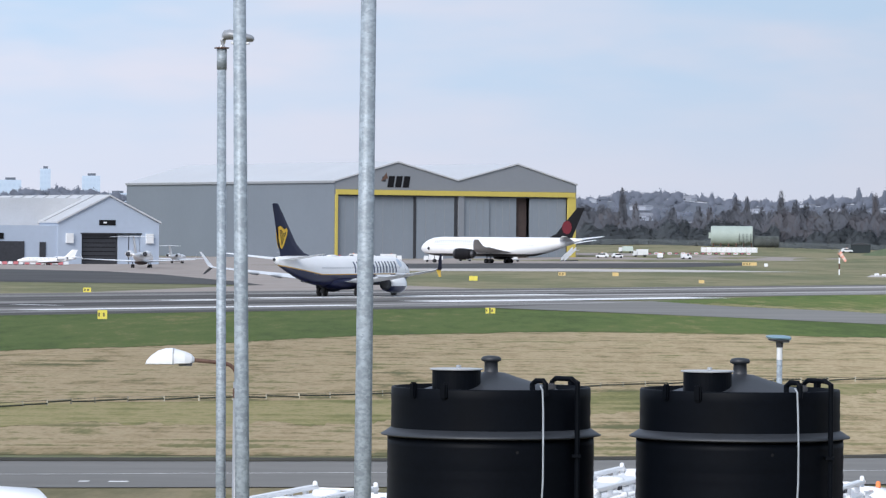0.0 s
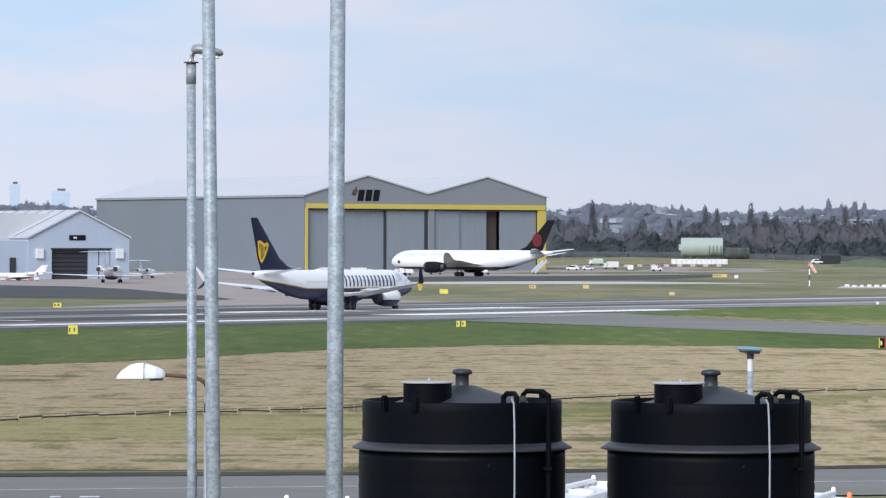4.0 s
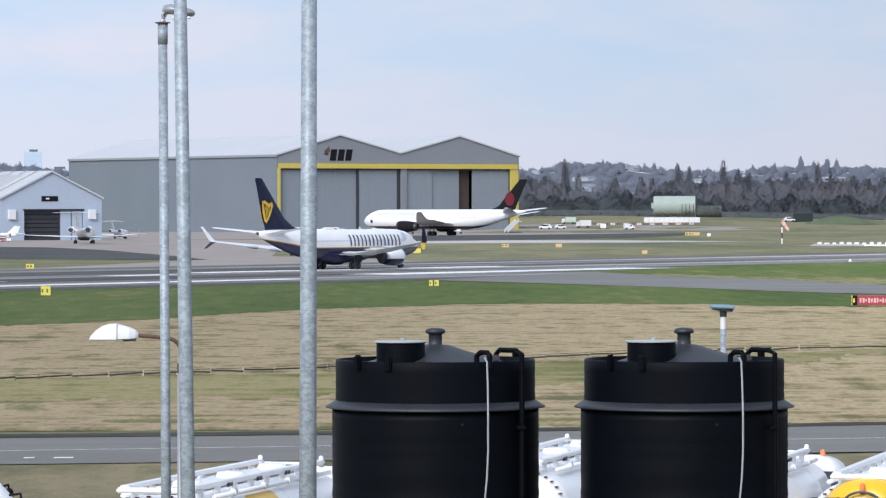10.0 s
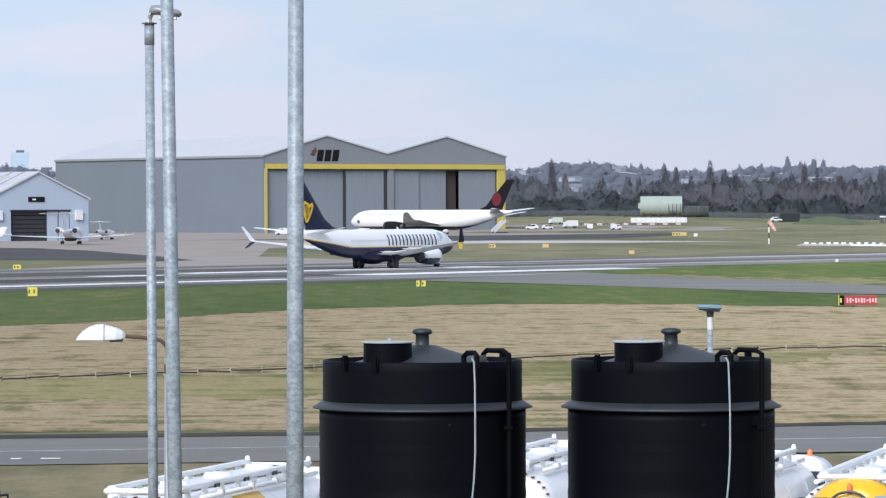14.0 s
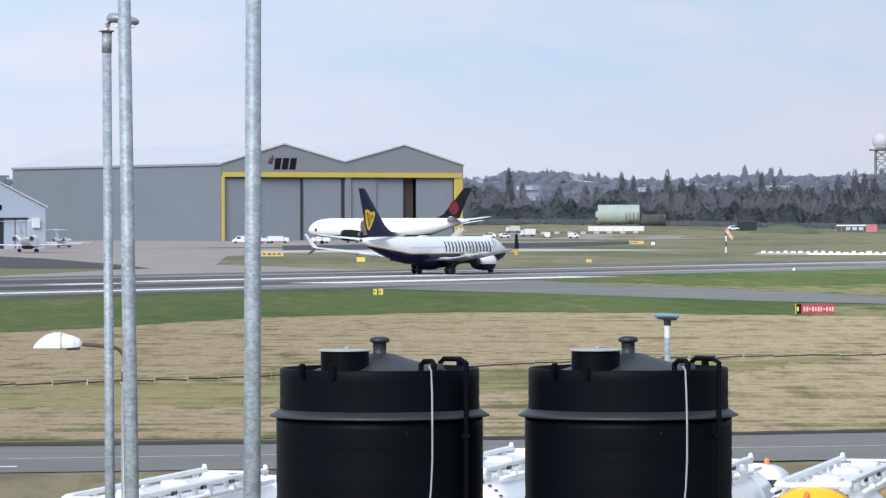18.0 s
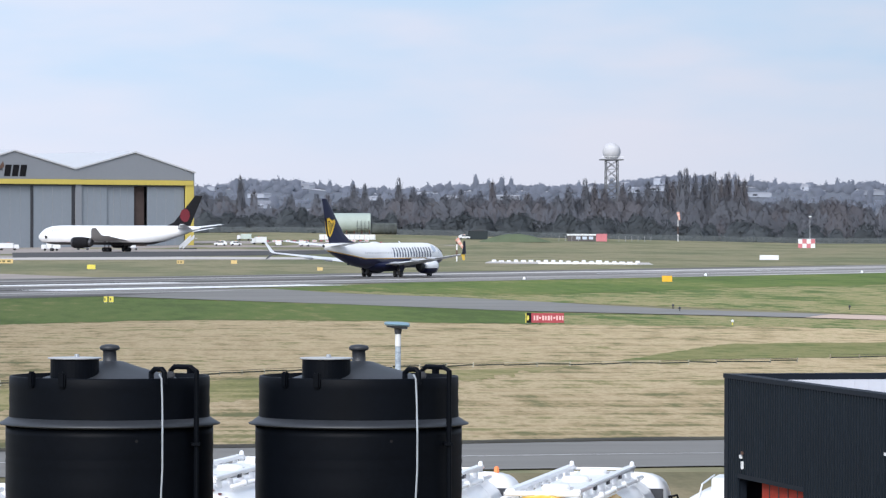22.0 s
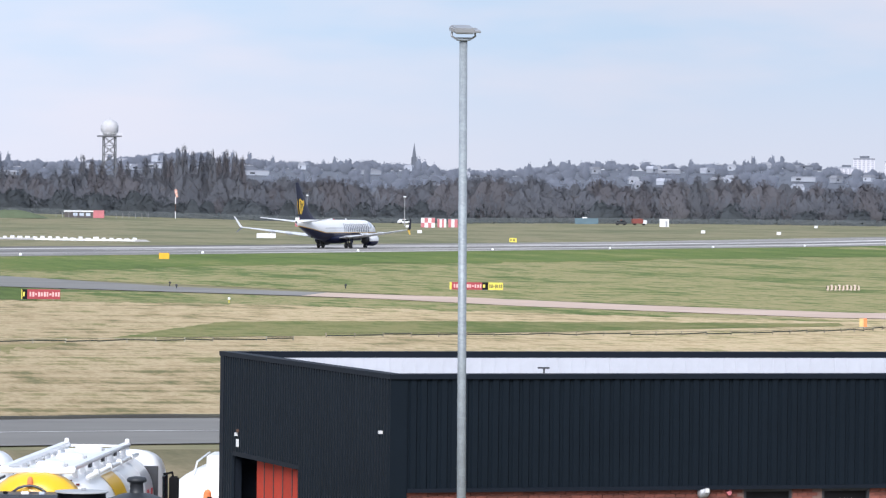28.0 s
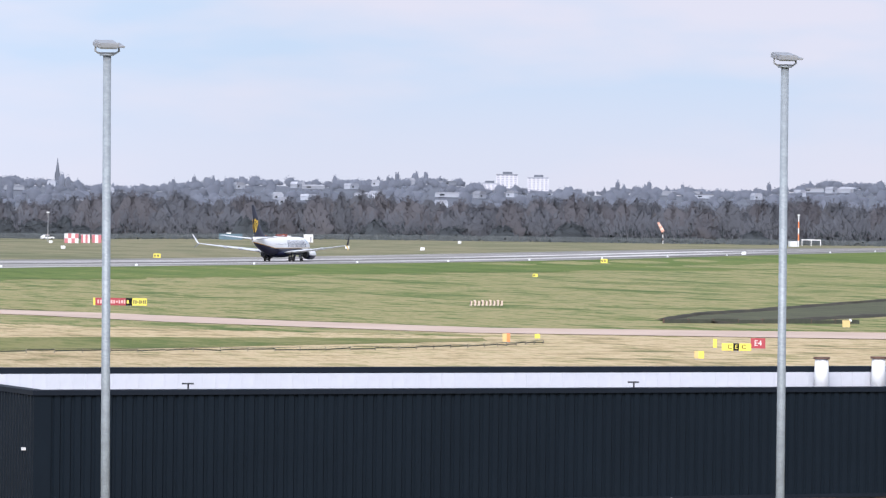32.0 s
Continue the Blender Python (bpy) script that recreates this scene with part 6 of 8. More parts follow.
sign_row(220.6, 964, 1.0, [(1.7, YEL, (2, INK))], "yellow airfield sign beyond the runway")
sign_row(170, 1010, 1.15, [(4.6, OFFWHITE, None)], "long plain white marker board")
sign_row(216.3, 665.8, 0.55, [(0.85, YEL, (1, INK))], "small yellow marker sign")
sign_row(320.1, 933.6, 1.0, [(1.6, YEL, (2, INK))], "yellow airfield sign near the runway")
sign_row(93.5, 253.8, 0.48, [(0.26, ORANGE_YEL, None), (0.36, YEL, None)], "yellow marker box on the grass")
sign_row(91.9, 289.4, 0.6, [(0.3, ORANGE_YEL, None), (0.24, ORANGE, None)], "orange marker box beside the low fence")
sign_row(97.2, 298.5, 0.33, [(0.4, YEL, None)], "small yellow marker box")
sign_row(137.6, 337.3, 0.6, [(0.65, ORANGE_YEL, None)], "amber marker box beside dark earth")
for x, y in ((354.4, 1198.7), (458.8, 1503.6), (340, 1230), (436.9, 1149.8), (250.5, 1217.5), (300, 1480)):
    sign_row(x, y, 0.9, [(1.3, OFFWHITE, None)], "white marker box on the far grass", name="marker_box")

e = sign_row(102.3, 270.4, 0.5, [(0.78, YEL, None), (0.4, BLK, None), (0.82, YEL, None)], "yellow and black taxiway direction sign")
lettered(e, "C", -0.45, 0.37, 0.42, BLACK, -0.1)
lettered(e, "E", 0.0, 0.37, 0.42, BRIGHTYEL, -0.1)
lettered(e, "C", 0.5, 0.37, 0.42, BLACK, -0.1)
e = sign_row(105.9, 275.7, 0.72, [(1.02, REDP, None)], "red taxiway sign with white letters")
lettered(e, "E4", 0.0, 0.47, 0.55, OFFWHITE, -0.1)
sign_row(103.2, 277, 0.62, [(0.27, YEL, None)], "narrow yellow marker post")

# a row of pale marker boards
BEIGEBOARD = mat("weathered_beige_board", (0.62, 0.50, 0.42), 0.8, 0, 0.15, 3, 20)
for k in range(9):
    x, y = 130.4 - 1.9 + k * 0.46, 416.8 + k * 0.15
    b = thing("marker_board", pose(x, y, 0, 0, 0, -17), "small pale marker board with a reddish stripe", "marker", "row of marker boards")
    part("board", boxed(-0.13, 0.13, -0.03, 0.03, 0.2, 0.7 + 0.08 * (k % 2), bevel=0.01), BEIGEBOARD, b)
    part("stripe", boxed(-0.13, -0.05, -0.04, -0.031, 0.3, 0.68), RUST if k % 3 else BLACK, b)
    for s in (-0.1, 0.08):
        part("leg", boxed(s, s + 0.03, -0.02, 0.02, 0, 0.22), RUST, b)

# white marker boxes on the far concrete strip
lr = random.Random(12)
for k in range(20):
    x, y = 97.5 + k * 1.5, 952.5 - k * 1.62
    wide, high = lr.uniform(0.35, 0.6), lr.uniform(0.3, 0.6)
    b = thing("strip_light", pose(x, y, 0.05, 0, 0, 20), "low white light box on the concrete strip", "light", "strip lights")
    part("housing", boxed(-wide, wide, -0.3, 0.3, 0, high, bevel=0.06), WHITE, b)
    part("lens", boxed(-wide * 0.5, wide * 0.5, -0.32, -0.3, high * 0.3, high * 0.8), LENSWHITE, b)
kerb = thing("strip_kerb", pose(112, 897.5, 0.05, 0, 0, -35), "low white kerb along the concrete strip", "kerb")
for k in range(12):
    part("kerb_block", boxed(-12 + k * 2.0, -10.06 + k * 2.0, -0.2, 0.2, 0, 0.32, bevel=0.03), WHITE, kerb)

# small lights and posts on the near grass
for x, y in ((59.7, 406.6), (77.9, 414.8), (56.0, 351), (144, 352), (61, 420)):
    b = thing("edge_light", pose(x, y, 0), "small dark taxiway edge light", "light", "edge lights")
    part("stem", tube(bmesh.new(), (0, 0, 0), (0, 0, 0.3), 0.05, seg=10), YEL if x == 56.0 else DARKMETAL, b)
    part("lens", revolve(bmesh.new(), [(0.1, 0.28), (0.13, 0.34), (0.1, 0.46), (0.03, 0.5)], 12), LENSWHITE if x in (56.0, 144) else DARKMETAL, b)
for k in range(14):
    x, y = along(560 + k * 60, -320)
    b = thing("runway_light", pose(x, y, ground_z(x, y) + 0.06), "small white runway edge light", "light", "runway edge lights")
    part("lens", revolve(bmesh.new(), [(0.22, 0), (0.24, 0.2), (0.16, 0.4), (0.05, 0.45)], 12), LENSWHITE, b)
    part("plate", revolve(bmesh.new(), [(0.35, 0), (0.35, 0.03)], 12), GREYMETAL, b)


# ---- low fence ----
def low_fence(points, spacing, label, paint):
    f = thing("low_fence", pose(0, 0, 0), label, "fence")
    post = mesh_of(boxed(-0.035, 0.035, -0.035, 0.035, 0, 0.3), paint, "post")
    walkers, carry = [], 0.0
    for (x0, y0), (x1, y1) in zip(points, points[1:]):
        d = math.hypot(x1 - x0, y1 - y0)
        s = carry
        while s < d:
            walkers.append((x0 + (x1 - x0) * s / d, y0 + (y1 - y0) * s / d))
            s += spacing
        carry = s - d
    for x, y in walkers:
        if random.random() < 0.2:
            continue
        share("post", post, f, pose(x, y, 0.0, random.uniform(-4, 4), random.uniform(-4, 4), 0))
    for (x0, y0), (x1, y1) in zip(walkers, walkers[1:]):
        z0, z1 = 0.16 + random.uniform(-0.06, 0.05), 0.16 + random.uniform(-0.06, 0.05)
        part("mesh_band", tube(bmesh.new(), (x0, y0, z0), (x1, y1, z1), 0.045, seg=6), NETTING, f)
        part("rail", tube(bmesh.new(), (x0, y0, 0.27), (x1, y1, 0.27), 0.012, seg=5), paint if random.random() < 0.12 else NETTING, f)
    return f


WOODPOST = mat("weathered_wood", (0.26, 0.23, 0.17), 0.9, 0, 0.2, 3, 20)
NETTING = mat("dark_netting", (0.05, 0.055, 0.04), 0.9, 0, 0.3, 3, 20)
low_fence([(-21, 200.5), (-16.7, 208.2), (-13.5, 210.2), (-6, 216), (4, 228), (14, 240), (24.6, 247.4), (31.5, 249), (38.4, 252.2), (45.5, 256)], 2.05, "low fence of short white posts and dark netting", DULLPOST)
low_fence([(48, 262), (60, 266), (70, 269), (78.8, 272.4), (87.8, 279.6), (95.1, 289.6)], 2.05, "low fence of dark netting on short posts", WOODPOST)


# ---- dark earthworks ----
def earth_bank(points, width, height, label):
    """A low rounded bank along a line."""
    bm = bmesh.new()
    rows = []
    for i, (x, y) in enumerate(points):
        end = min(i, len(points) - 1 - i)
        h = height * min(1, 0.25 + end * 0.5) * random.uniform(0.8, 1.15)
        rows.append([bm.verts.new((x + random.uniform(-0.3, 0.3), y + width * (j / 6 - 0.5), h * math.sin(math.pi * j / 6) * random.uniform(0.85, 1.1))) for j in range(7)])
    for a, b in zip(rows, rows[1:]):
        for j in range(6):
            bm.faces.new((a[j], b[j], b[j + 1], a[j + 1]))
    o = solid("earth_bank", bm, SOIL, label, "earth bank", smooth=True)
    return o


BANK_LOW = [(129.5, 361.5), (131.2, 352.9), (136.9, 356.1), (148.7, 371.1), (162.4, 387.7), (179.8, 409.3)]
BANK_HIGH = [(130.8, 364.9), (142.5, 387.4), (156.9, 408.2), (175.4, 437.9), (198.1, 473.0), (226.3, 515.1)]
strip("bare_earth", BANK_LOW, BANK_HIGH, 0.05, DUGTURF, "dark bare earth dug over beside the taxiway", steps=10, category="soil", jag=(1, 3))
for edge in (BANK_LOW, BANK_HIGH):
    line = [(a[0] + (b[0] - a[0]) * k / 6, a[1] + (b[1] - a[1]) * k / 6) for a, b in zip(edge, edge[1:]) for k in range(6)]
    earth_bank(line, 4, 0.28, "low bank of dark bare earth")
bk = thing("silt_barrier", pose(0, 0, 0), "low black silt barrier in front of the earth bank", "barrier")
for k in range(8):
    part("barrier_panel", boxed(126.5 + k * 2.4, 128.8 + k * 2.4, 352.4 + k * 0.2, 352.5 + k * 0.2, 0, 0.35 + 0.05 * (k % 3)), NETTING, bk)
    part("stake", boxed(126.4 + k * 2.4, 126.5 + k * 2.4, 352.35 + k * 0.2, 352.55 + k * 0.2, 0, 0.45), RUST, bk)


# ---- far field ----
def vehicle(x, y, length, height, turn, label, kind="van", paint=OFFWHITE):
    v = thing("service_" + kind, pose(x, y, ground_z(x, y), 0, 0, turn), label, kind, "service vehicles")
    L, W = length / 2, 1.0
    if kind == "truck":
        part("load_box", boxed(-L, L * 0.45, -W * 1.1, W * 1.1, 0.7, height, bevel=0.06), paint, v)
        part("cab", boxed(L * 0.5, L, -W, W, 0.5, height * 0.8, bevel=0.15), OFFWHITE, v)
        part("windscreen", boxed(L * 0.98, L + 0.02, -W * 0.85, W * 0.85, height * 0.45, height * 0.72), GLASS, v)
    else:
        prof = [(-L, 0.4), (L, 0.4), (L, height * 0.5), (L * 0.72, height * 0.58), (L * 0.45, height), (-L, height)] if kind == "van" else [(-L, 0.4), (L, 0.4), (L, height * 0.55), (L * 0.5, height * 0.6), (L * 0.2, height), (-L * 0.6, height), (-L, height * 0.6)]
        bm = prism(bmesh.new(), prof, -W, W)
        bmesh.ops.bevel(bm, geom=bm.edges[:], offset=0.08, segments=2, affect="EDGES")
        part("body", bm, paint, v)
        for s in (1, -1):
            part("side_window", boxed(L * 0.05 if kind == "van" else -L * 0.5, L * 0.45, s * W - 0.02, s * W + 0.02, height * 0.62, height * 0.88), GLASS, v)
        part("windscreen", boxed(L * 0.5, L * 0.62, -W * 0.85, W * 0.85, height * 0.62, height * 0.86), GLASS, v)
    for s in (1, -1):
        for k in (-0.62, 0.62):
            part("wheel", revolve(bmesh.new(), [(0.2, -0.12), (0.36, -0.12), (0.36, 0.12), (0.2, 0.12)], 14, axis="y", center=(k * L, s * W * 0.95, 0.36)), RUBBER, v)
    part("beacon_bar", boxed(-0.2, 0.2, -0.5, 0.5, height, height + 0.12), ORANGE, v)
    return v


vehicle(70.1, 1626, 5.5, 2.6, 180, "pale green-white site cabin truck", "truck", mat("pale_green_panel", (0.50, 0.58, 0.54), 0.6))
vehicle(72.0, 1547, 5.6, 2.8, 190, "white service truck with dark lower body", "truck")
vehicle(57, 1517, 4.6, 1.9, 175, "white pickup on the far apron", "car")
vehicle(62.5, 1519, 4.0, 1.7, 5, "white car on the far apron", "car")
vehicle(77.5, 1513, 3.2, 2.0, 90, "white van seen end-on", "van")
vehicle(86.4, 1505, 3.8, 2.0, 10, "small white van on the far apron", "van")
vehicle(-28.5, 1354, 5.5, 2.3, 185, "white van in front of the hangar", "van")
vehicle(-22.8, 1352, 3.4, 1.9, 185, "white car in front of the hangar", "car")
vehicle(-16.5, 1351, 6.8, 2.3, 8, "white truck in front of the hangar", "truck")
vehicle(-3, 1330, 6.0, 2.4, 182, "white service truck near the parked airliner", "truck")
vehicle(-131, 1085, 5.0, 2.4, 180, "white van beside the small hangar", "van")
vehicle(-123, 1078, 5.0, 2.2, 0, "dark pickup beside the small hangar", "car", DARKMETAL)
vehicle(359.2, 1779, 5.6, 2.0, 10, "white airfield car before the wood", "car")
vehicle(431.3, 1657, 6.0, 2.6, 0, "dark red service truck by the wood", "truck", mat("dull_red_paint", (0.22, 0.06, 0.05), 0.5))
vehicle(424.5, 1660, 4.5, 2.0, 180, "dark car by the wood", "car", DARKMETAL)
vehicle(164.0, 1722, 4.6, 1.9, 5, "white car beside a dark hut", "car")


def fire_rig():
    """A mock aircraft body for fire drills: one large and one small barrel on frames."""
    x, y = 121.1, 1778
    r = thing("fire_training_rig", pose(x, y, ground_z(x, y), 0, 0, -4), "pale green steel training rig of two horizontal barrels", "training rig")
    big = part("large_barrel", revolve(bmesh.new(), [(3.6, -8.8), (4.1, -8.6), (4.1, 8.6), (3.6, 8.8)], 36, axis="x", center=(0, 0, 5.3)), GREENTANK, r, "large pale green barrel")
    for k in range(7):
        part("hoop", revolve(bmesh.new(), [(4.1, -0.1), (4.16, -0.1), (4.16, 0.1), (4.1, 0.1)], 36, axis="x", center=(-7.5 + k * 2.5, 0, 5.3)), GREENTANK, big)
    for k in range(6):
        part("support", boxed(-8 + k * 3.2, -7.5 + k * 3.2, -3.0, 3.0, 0, 2.2), RUST, r)
    small = part("small_barrel", revolve(bmesh.new(), [(2.2, 9.0), (2.4, 9.2), (2.4, 19.5), (2.2, 19.8)], 30, axis="x", center=(0, 0, 2.9)), mat("scorched_green_steel", (0.075, 0.085, 0.08), 0.8, 0, 0.5, 0.3, 2), r, "smaller scorched barrel")
    for k in range(4):
        part("scaffold", boxed(3.0 + k * 1.6, 3.2 + k * 1.6, -4.6, -4.4, 0, 6.2), DARKMETAL, r, )
        part("side_frame", boxed(14.6 + k * 1.7, 14.8 + k * 1.7, -2.8, -2.6, 0, 5.2), DARKMETAL, r)
    part("scaffold_deck", boxed(2.9, 8.3, -5.2, -4.2, 3.0, 3.15), DARKMETAL, r)
    part("wall_box", boxed(-9.7, -8.8, -0.8, 0.8, 4.2, 6.6), GREENTANK, r)
    return r


fire_rig()
b = thing("white_barrier", pose(111.7, 1655, ground_z(111.7, 1655), 0, 0, -4), "long low white barrier wall with a pale top", "barrier")
part("wall", boxed(-11, 11, -0.3, 0.3, 0.2, 2.2, bevel=0.05), OFFWHITE, b)
for k in range(12):
    part("panel_joint", boxed(-10.9 + k * 1.95, -10.8 + k * 1.95, -0.34, -0.3, 0.3, 2.1), PINKPANEL if k % 4 == 1 else GREYMETAL, b)
for k in range(16):
    x, y = 78 + k * 2.6, 1600 + k * 1.5
    c = thing("kerb_marker", pose(x, y, ground_z(x, y)), "low red and white kerb marker", "marker", "far kerb markers")
    part("block", boxed(-0.8, 0.8, -0.3, 0.3, 0, 0.7, bevel=0.05), OFFWHITE if k % 2 else DARKMETAL, c)
    part("cap", boxed(-0.5, 0.5, -0.32, -0.3, 0.2, 0.5), PINKPANEL, c)


def checker_cabin(x, y, width, height, depth, label, cols, rows_):
    c = thing("checkered_cabin", pose(x, y, ground_z(x, y), 0, 0, -11), label, "cabin", "red and white cabins")
    part("body", boxed(-width / 2, width / 2, 0, depth, 0, height), OFFWHITE, c)
    for i in range(cols):
        for k in range(rows_):
            if (i + k) % 2 == 0:
                part("red_panel", boxed(-width / 2 + width * i / cols, -width / 2 + width * (i + 1) / cols, -0.05, 0, height * k / rows_, height * (k + 1) / rows_), PINKPANEL, c)
    part("roof", boxed(-width / 2 - 0.1, width / 2 + 0.1, -0.1, depth + 0.1, height, height + 0.15), GREYMETAL, c)
    return c


checker_cabin(273.3, 1541, 6.2, 3.3, 4, "small red and white checkered equipment cabin", 4, 2)
checker_cabin(310.2, 1493, 5.0, 3.4, 4, "red and white checkered equipment cabin", 4, 2)
checker_cabin(315.5, 1494, 3.2, 3.0, 4, "red and white striped equipment cabin", 4, 1)
checker_cabin(319.8, 1495, 3.4, 2.9, 4, "red and white striped equipment cabin", 3, 1)


def mast(x, y, height, bands, label, box_at=0.0):
    m = thing("antenna_mast", pose(x, y, ground_z(x, y)), label, "mast", "far antenna masts")
    for k in range(bands):
        part("section", tube(bmesh.new(), (0, 0, height * k / bands), (0, 0, height * (k + 1) / bands), (0.3 if bands > 2 else 0.15) - 0.05 * k / bands, seg=8), (OFFWHITE, ORANGE)[k % 2] if bands > 2 else GREYMETAL, m)
    part("head", boxed(-0.5, 0.5, -0.3, 0.3, height, height + 0.5), OFFWHITE, m)
    if box_at:
        part("equipment_box", boxed(-box_at - 1.5, -box_at + 1.5, -1.2, 1.2, 0, 2.2), OFFWHITE, m)
    return m


mast(318, 1785, 11.5, 2, "thin grey antenna mast before the wood")
mast(322.2, 1595, 11.0, 2, "thin grey antenna mast before the wood")
mast(629.5, 1595, 12.5, 5, "orange and white banded antenna mast", 2.4)


def windsock(x, y, height, size, turn, dip, label):
    w = thing("windsock", pose(x, y, ground_z(x, y)), label, "windsock", "windsocks")
    for k in range(4):
        part("pole_section", tube(bmesh.new(), (0, 0, height * k / 4), (0, 0, height * (k + 1) / 4), 0.16, seg=10), (WHITE, RUST)[k % 2], w)
    for k in range(5):
        a, c = k / 5, (k + 1) / 5
        part("sock_ring", tube(bmesh.new(), (size * a * math.cos(dip) * turn, 0, height - size * a * math.sin(dip)), (size * c * math.cos(dip) * turn, 0, height - size * c * math.sin(dip)), 0.5 * size / 2.6 * (1 - 0.4 * a), 0.5 * size / 2.6 * (1 - 0.4 * c), 14), (SOCK, PALESOCK)[k % 2], w)
    part("hoop", tube(bmesh.new(), (-0.1 * turn, 0, height), (0.0, 0, height), 0.52 * size / 2.6, seg=14), GREYMETAL, w)
    return w


PALESOCK = mat("bleached_cloth", (0.85, 0.62, 0.55), 0.8, 0, 0.1, 1, 8)
SOCK = mat("faded_orange_cloth", (0.85, 0.42, 0.32), 0.8, 0, 0.1, 1, 8)
windsock(90.5, 967.8, 5.2, 2.6, 1, radians(55), "windsock with a drooping orange and white sleeve")
windsock(262, 1790, 12.5, 3.4, 1, radians(78), "windsock hanging on a tall red and white pole")
windsock(623.8, 1741, 5.4, 4.4, -1, radians(-60), "far orange and white windsock")


def radar_tower():
    x, y = polar(7.43, 1990)
    t = thing("radar_tower", pose(x, y, ground_z(x, y)), "lattice radar tower with a white ball dome", "radar tower")
    H, R = 36.6, 3.1
    for sx in (-1, 1):
        for sy in (-1, 1):
            part("leg", tube(bmesh.new(), (sx * 2.9, sy * 2.9, 0), (sx * 2.7, sy * 2.7, H), 0.32, 0.27, 8), STEELDARK, t)
    for k in range(9):
        z0, z1 = k * H / 9, (k + 1) * H / 9
        w0, w1 = 2.9 - 0.2 * k / 9, 2.9 - 0.2 * (k + 1) / 9
        for sy in (-1, 1):
            part("brace", tube(bmesh.new(), (-w0, sy * w0, z0), (w1, sy * w1, z1), 0.13, seg=6), STEELDARK, t)
            part("brace", tube(bmesh.new(), (w0, sy * w0, z0), (-w1, sy * w1, z1), 0.13, seg=6), STEELDARK, t)
        part("girt", boxed(-w1 - 0.1, w1 + 0.1, -w1 - 0.1, w1 + 0.1, z1 - 0.2, z1), STEELDARK, t)
    deck = part("deck", boxed(-5.2, 5.2, -5.2, 5.2, H, H + 0.6), STEELDARK, t)
    for k in range(10):
        part("railing_post", boxed(-5.1 + k * 1.13, -5.0 + k * 1.13, -5.2, -5.1, H + 0.5, H + 1.7), OFFWHITE, deck)
    part("top_rail", boxed(-5.2, 5.2, -5.22, -5.1, H + 1.6, H + 1.75), OFFWHITE, deck)
    bm = bmesh.new()
    bmesh.ops.create_icosphere(bm, subdivisions=3, radius=R + 1.15)
    bmesh.ops.translate(bm, verts=bm.verts, vec=(0, 0, H + 0.75 + R + 0.2))
    part("dome", bm, RADOME, t, "dull white ball radome", smooth=True)
    part("dome_seat", tube(bmesh.new(), (0, 0, H + 0.4), (0, 0, H + 1.2), 2.2, 2.6, 20), OFFWHITE, t)
    part("lightning_rod", tube(bmesh.new(), (0, 0, H + 7.8), (0, 0, H + 9.0), 0.06, seg=6), GREYMETAL, t)
    return t


RADOME = mat("dull_white_radome", (0.52, 0.52, 0.54), 0.7, 0, 0.1, 0.3, 3)
STEELDARK = mat("dull_grey_lattice_steel", (0.16, 0.165, 0.175), 0.6, 0.2, 0.15, 0.5, 4)
radar_tower()


def low_hut():
    x, y = 214.3, 1716
    h = thing("brick_hut", pose(x, y, ground_z(x, y), 0, 0, -7), "low hut with a white roof edge and a red end bay", "hut")
    part("wall", boxed(-8.5, 3.0, 0, 5, 0, 2.4), mat("dark_hut_wall", (0.10, 0.09, 0.09), 0.8), h)
    part("roof", boxed(-8.8, 3.2, -0.3, 5.3, 2.4, 3.0), OFFWHITE, h, "white flat roof")
    part("red_bay", boxed(3.2, 7.6, -0.2, 4, 0, 3.1), PINKPANEL, h, "faded red bay")
    for k in range(3):
        part("window", boxed(-5 + k * 2.6, -3.2 + k * 2.6, -0.06, 0, 0.8, 2.0), PALEBLUE, h)
    for k in range(10):
        part("fence_post", boxed(-12 + k * 2.6 + (14 if k > 3 else 0), -11.85 + k * 2.6 + (14 if k > 3 else 0), -1, -0.9, 0, 2.2), GREYMETAL, h)
    return h


low_hut()
c = thing("shipping_container", pose(435.6, 1763, ground_z(435.6, 1763), 0, 0, -14), "blue shipping container before the wood", "container")
part("box", boxed(-5, 5, -1.2, 1.2, 0, 2.5), BLUEBOX, c)
for k in range(18):
    part("rib", boxed(-4.9 + k * 0.55, -4.65 + k * 0.55, -1.25, -1.2, 0.15, 2.4), BLUEBOX, c)
part("roof_hatch", boxed(-1.8, 0.2, -1, 1, 2.5, 3.0), OFFWHITE, c)
c = thing("white_cabin", pose(402.8, 1511, ground_z(402.8, 1511), 0, 0, -14), "small white equipment cabin by the runway", "cabin")
part("body", boxed(-1.7, 1.7, -1.5, 1.5, 0, 2.8, bevel=0.05), WHITE, c)
part("roof", boxed(-1.8, 1.8, -1.6, 1.6, 2.8, 2.95), OFFWHITE, c)
part("door", boxed(0.4, 1.2, -1.53, -1.5, 0.1, 2.1), GREYMETAL, c)
c = thing("dark_hut", pose(170, 1726, ground_z(170, 1726), 0, 0, -5), "dark green hut by the far fence", "hut")
part("body", boxed(-4, 4, -3, 3, 0, 3.3), mat("dark_blue_green_boards", (0.018, 0.026, 0.03), 0.8), c)
part("roof", prism(bmesh.new(), [(-4.3, 3.3), (4.3, 3.3), (0, 4.2)], -3.2, 3.2), DARKMETAL, c)
c = thing("steel_frame", pose(684, 1718, ground_z(684, 1718), 0, 0, -22), "open white steel frame by the far fence", "frame")
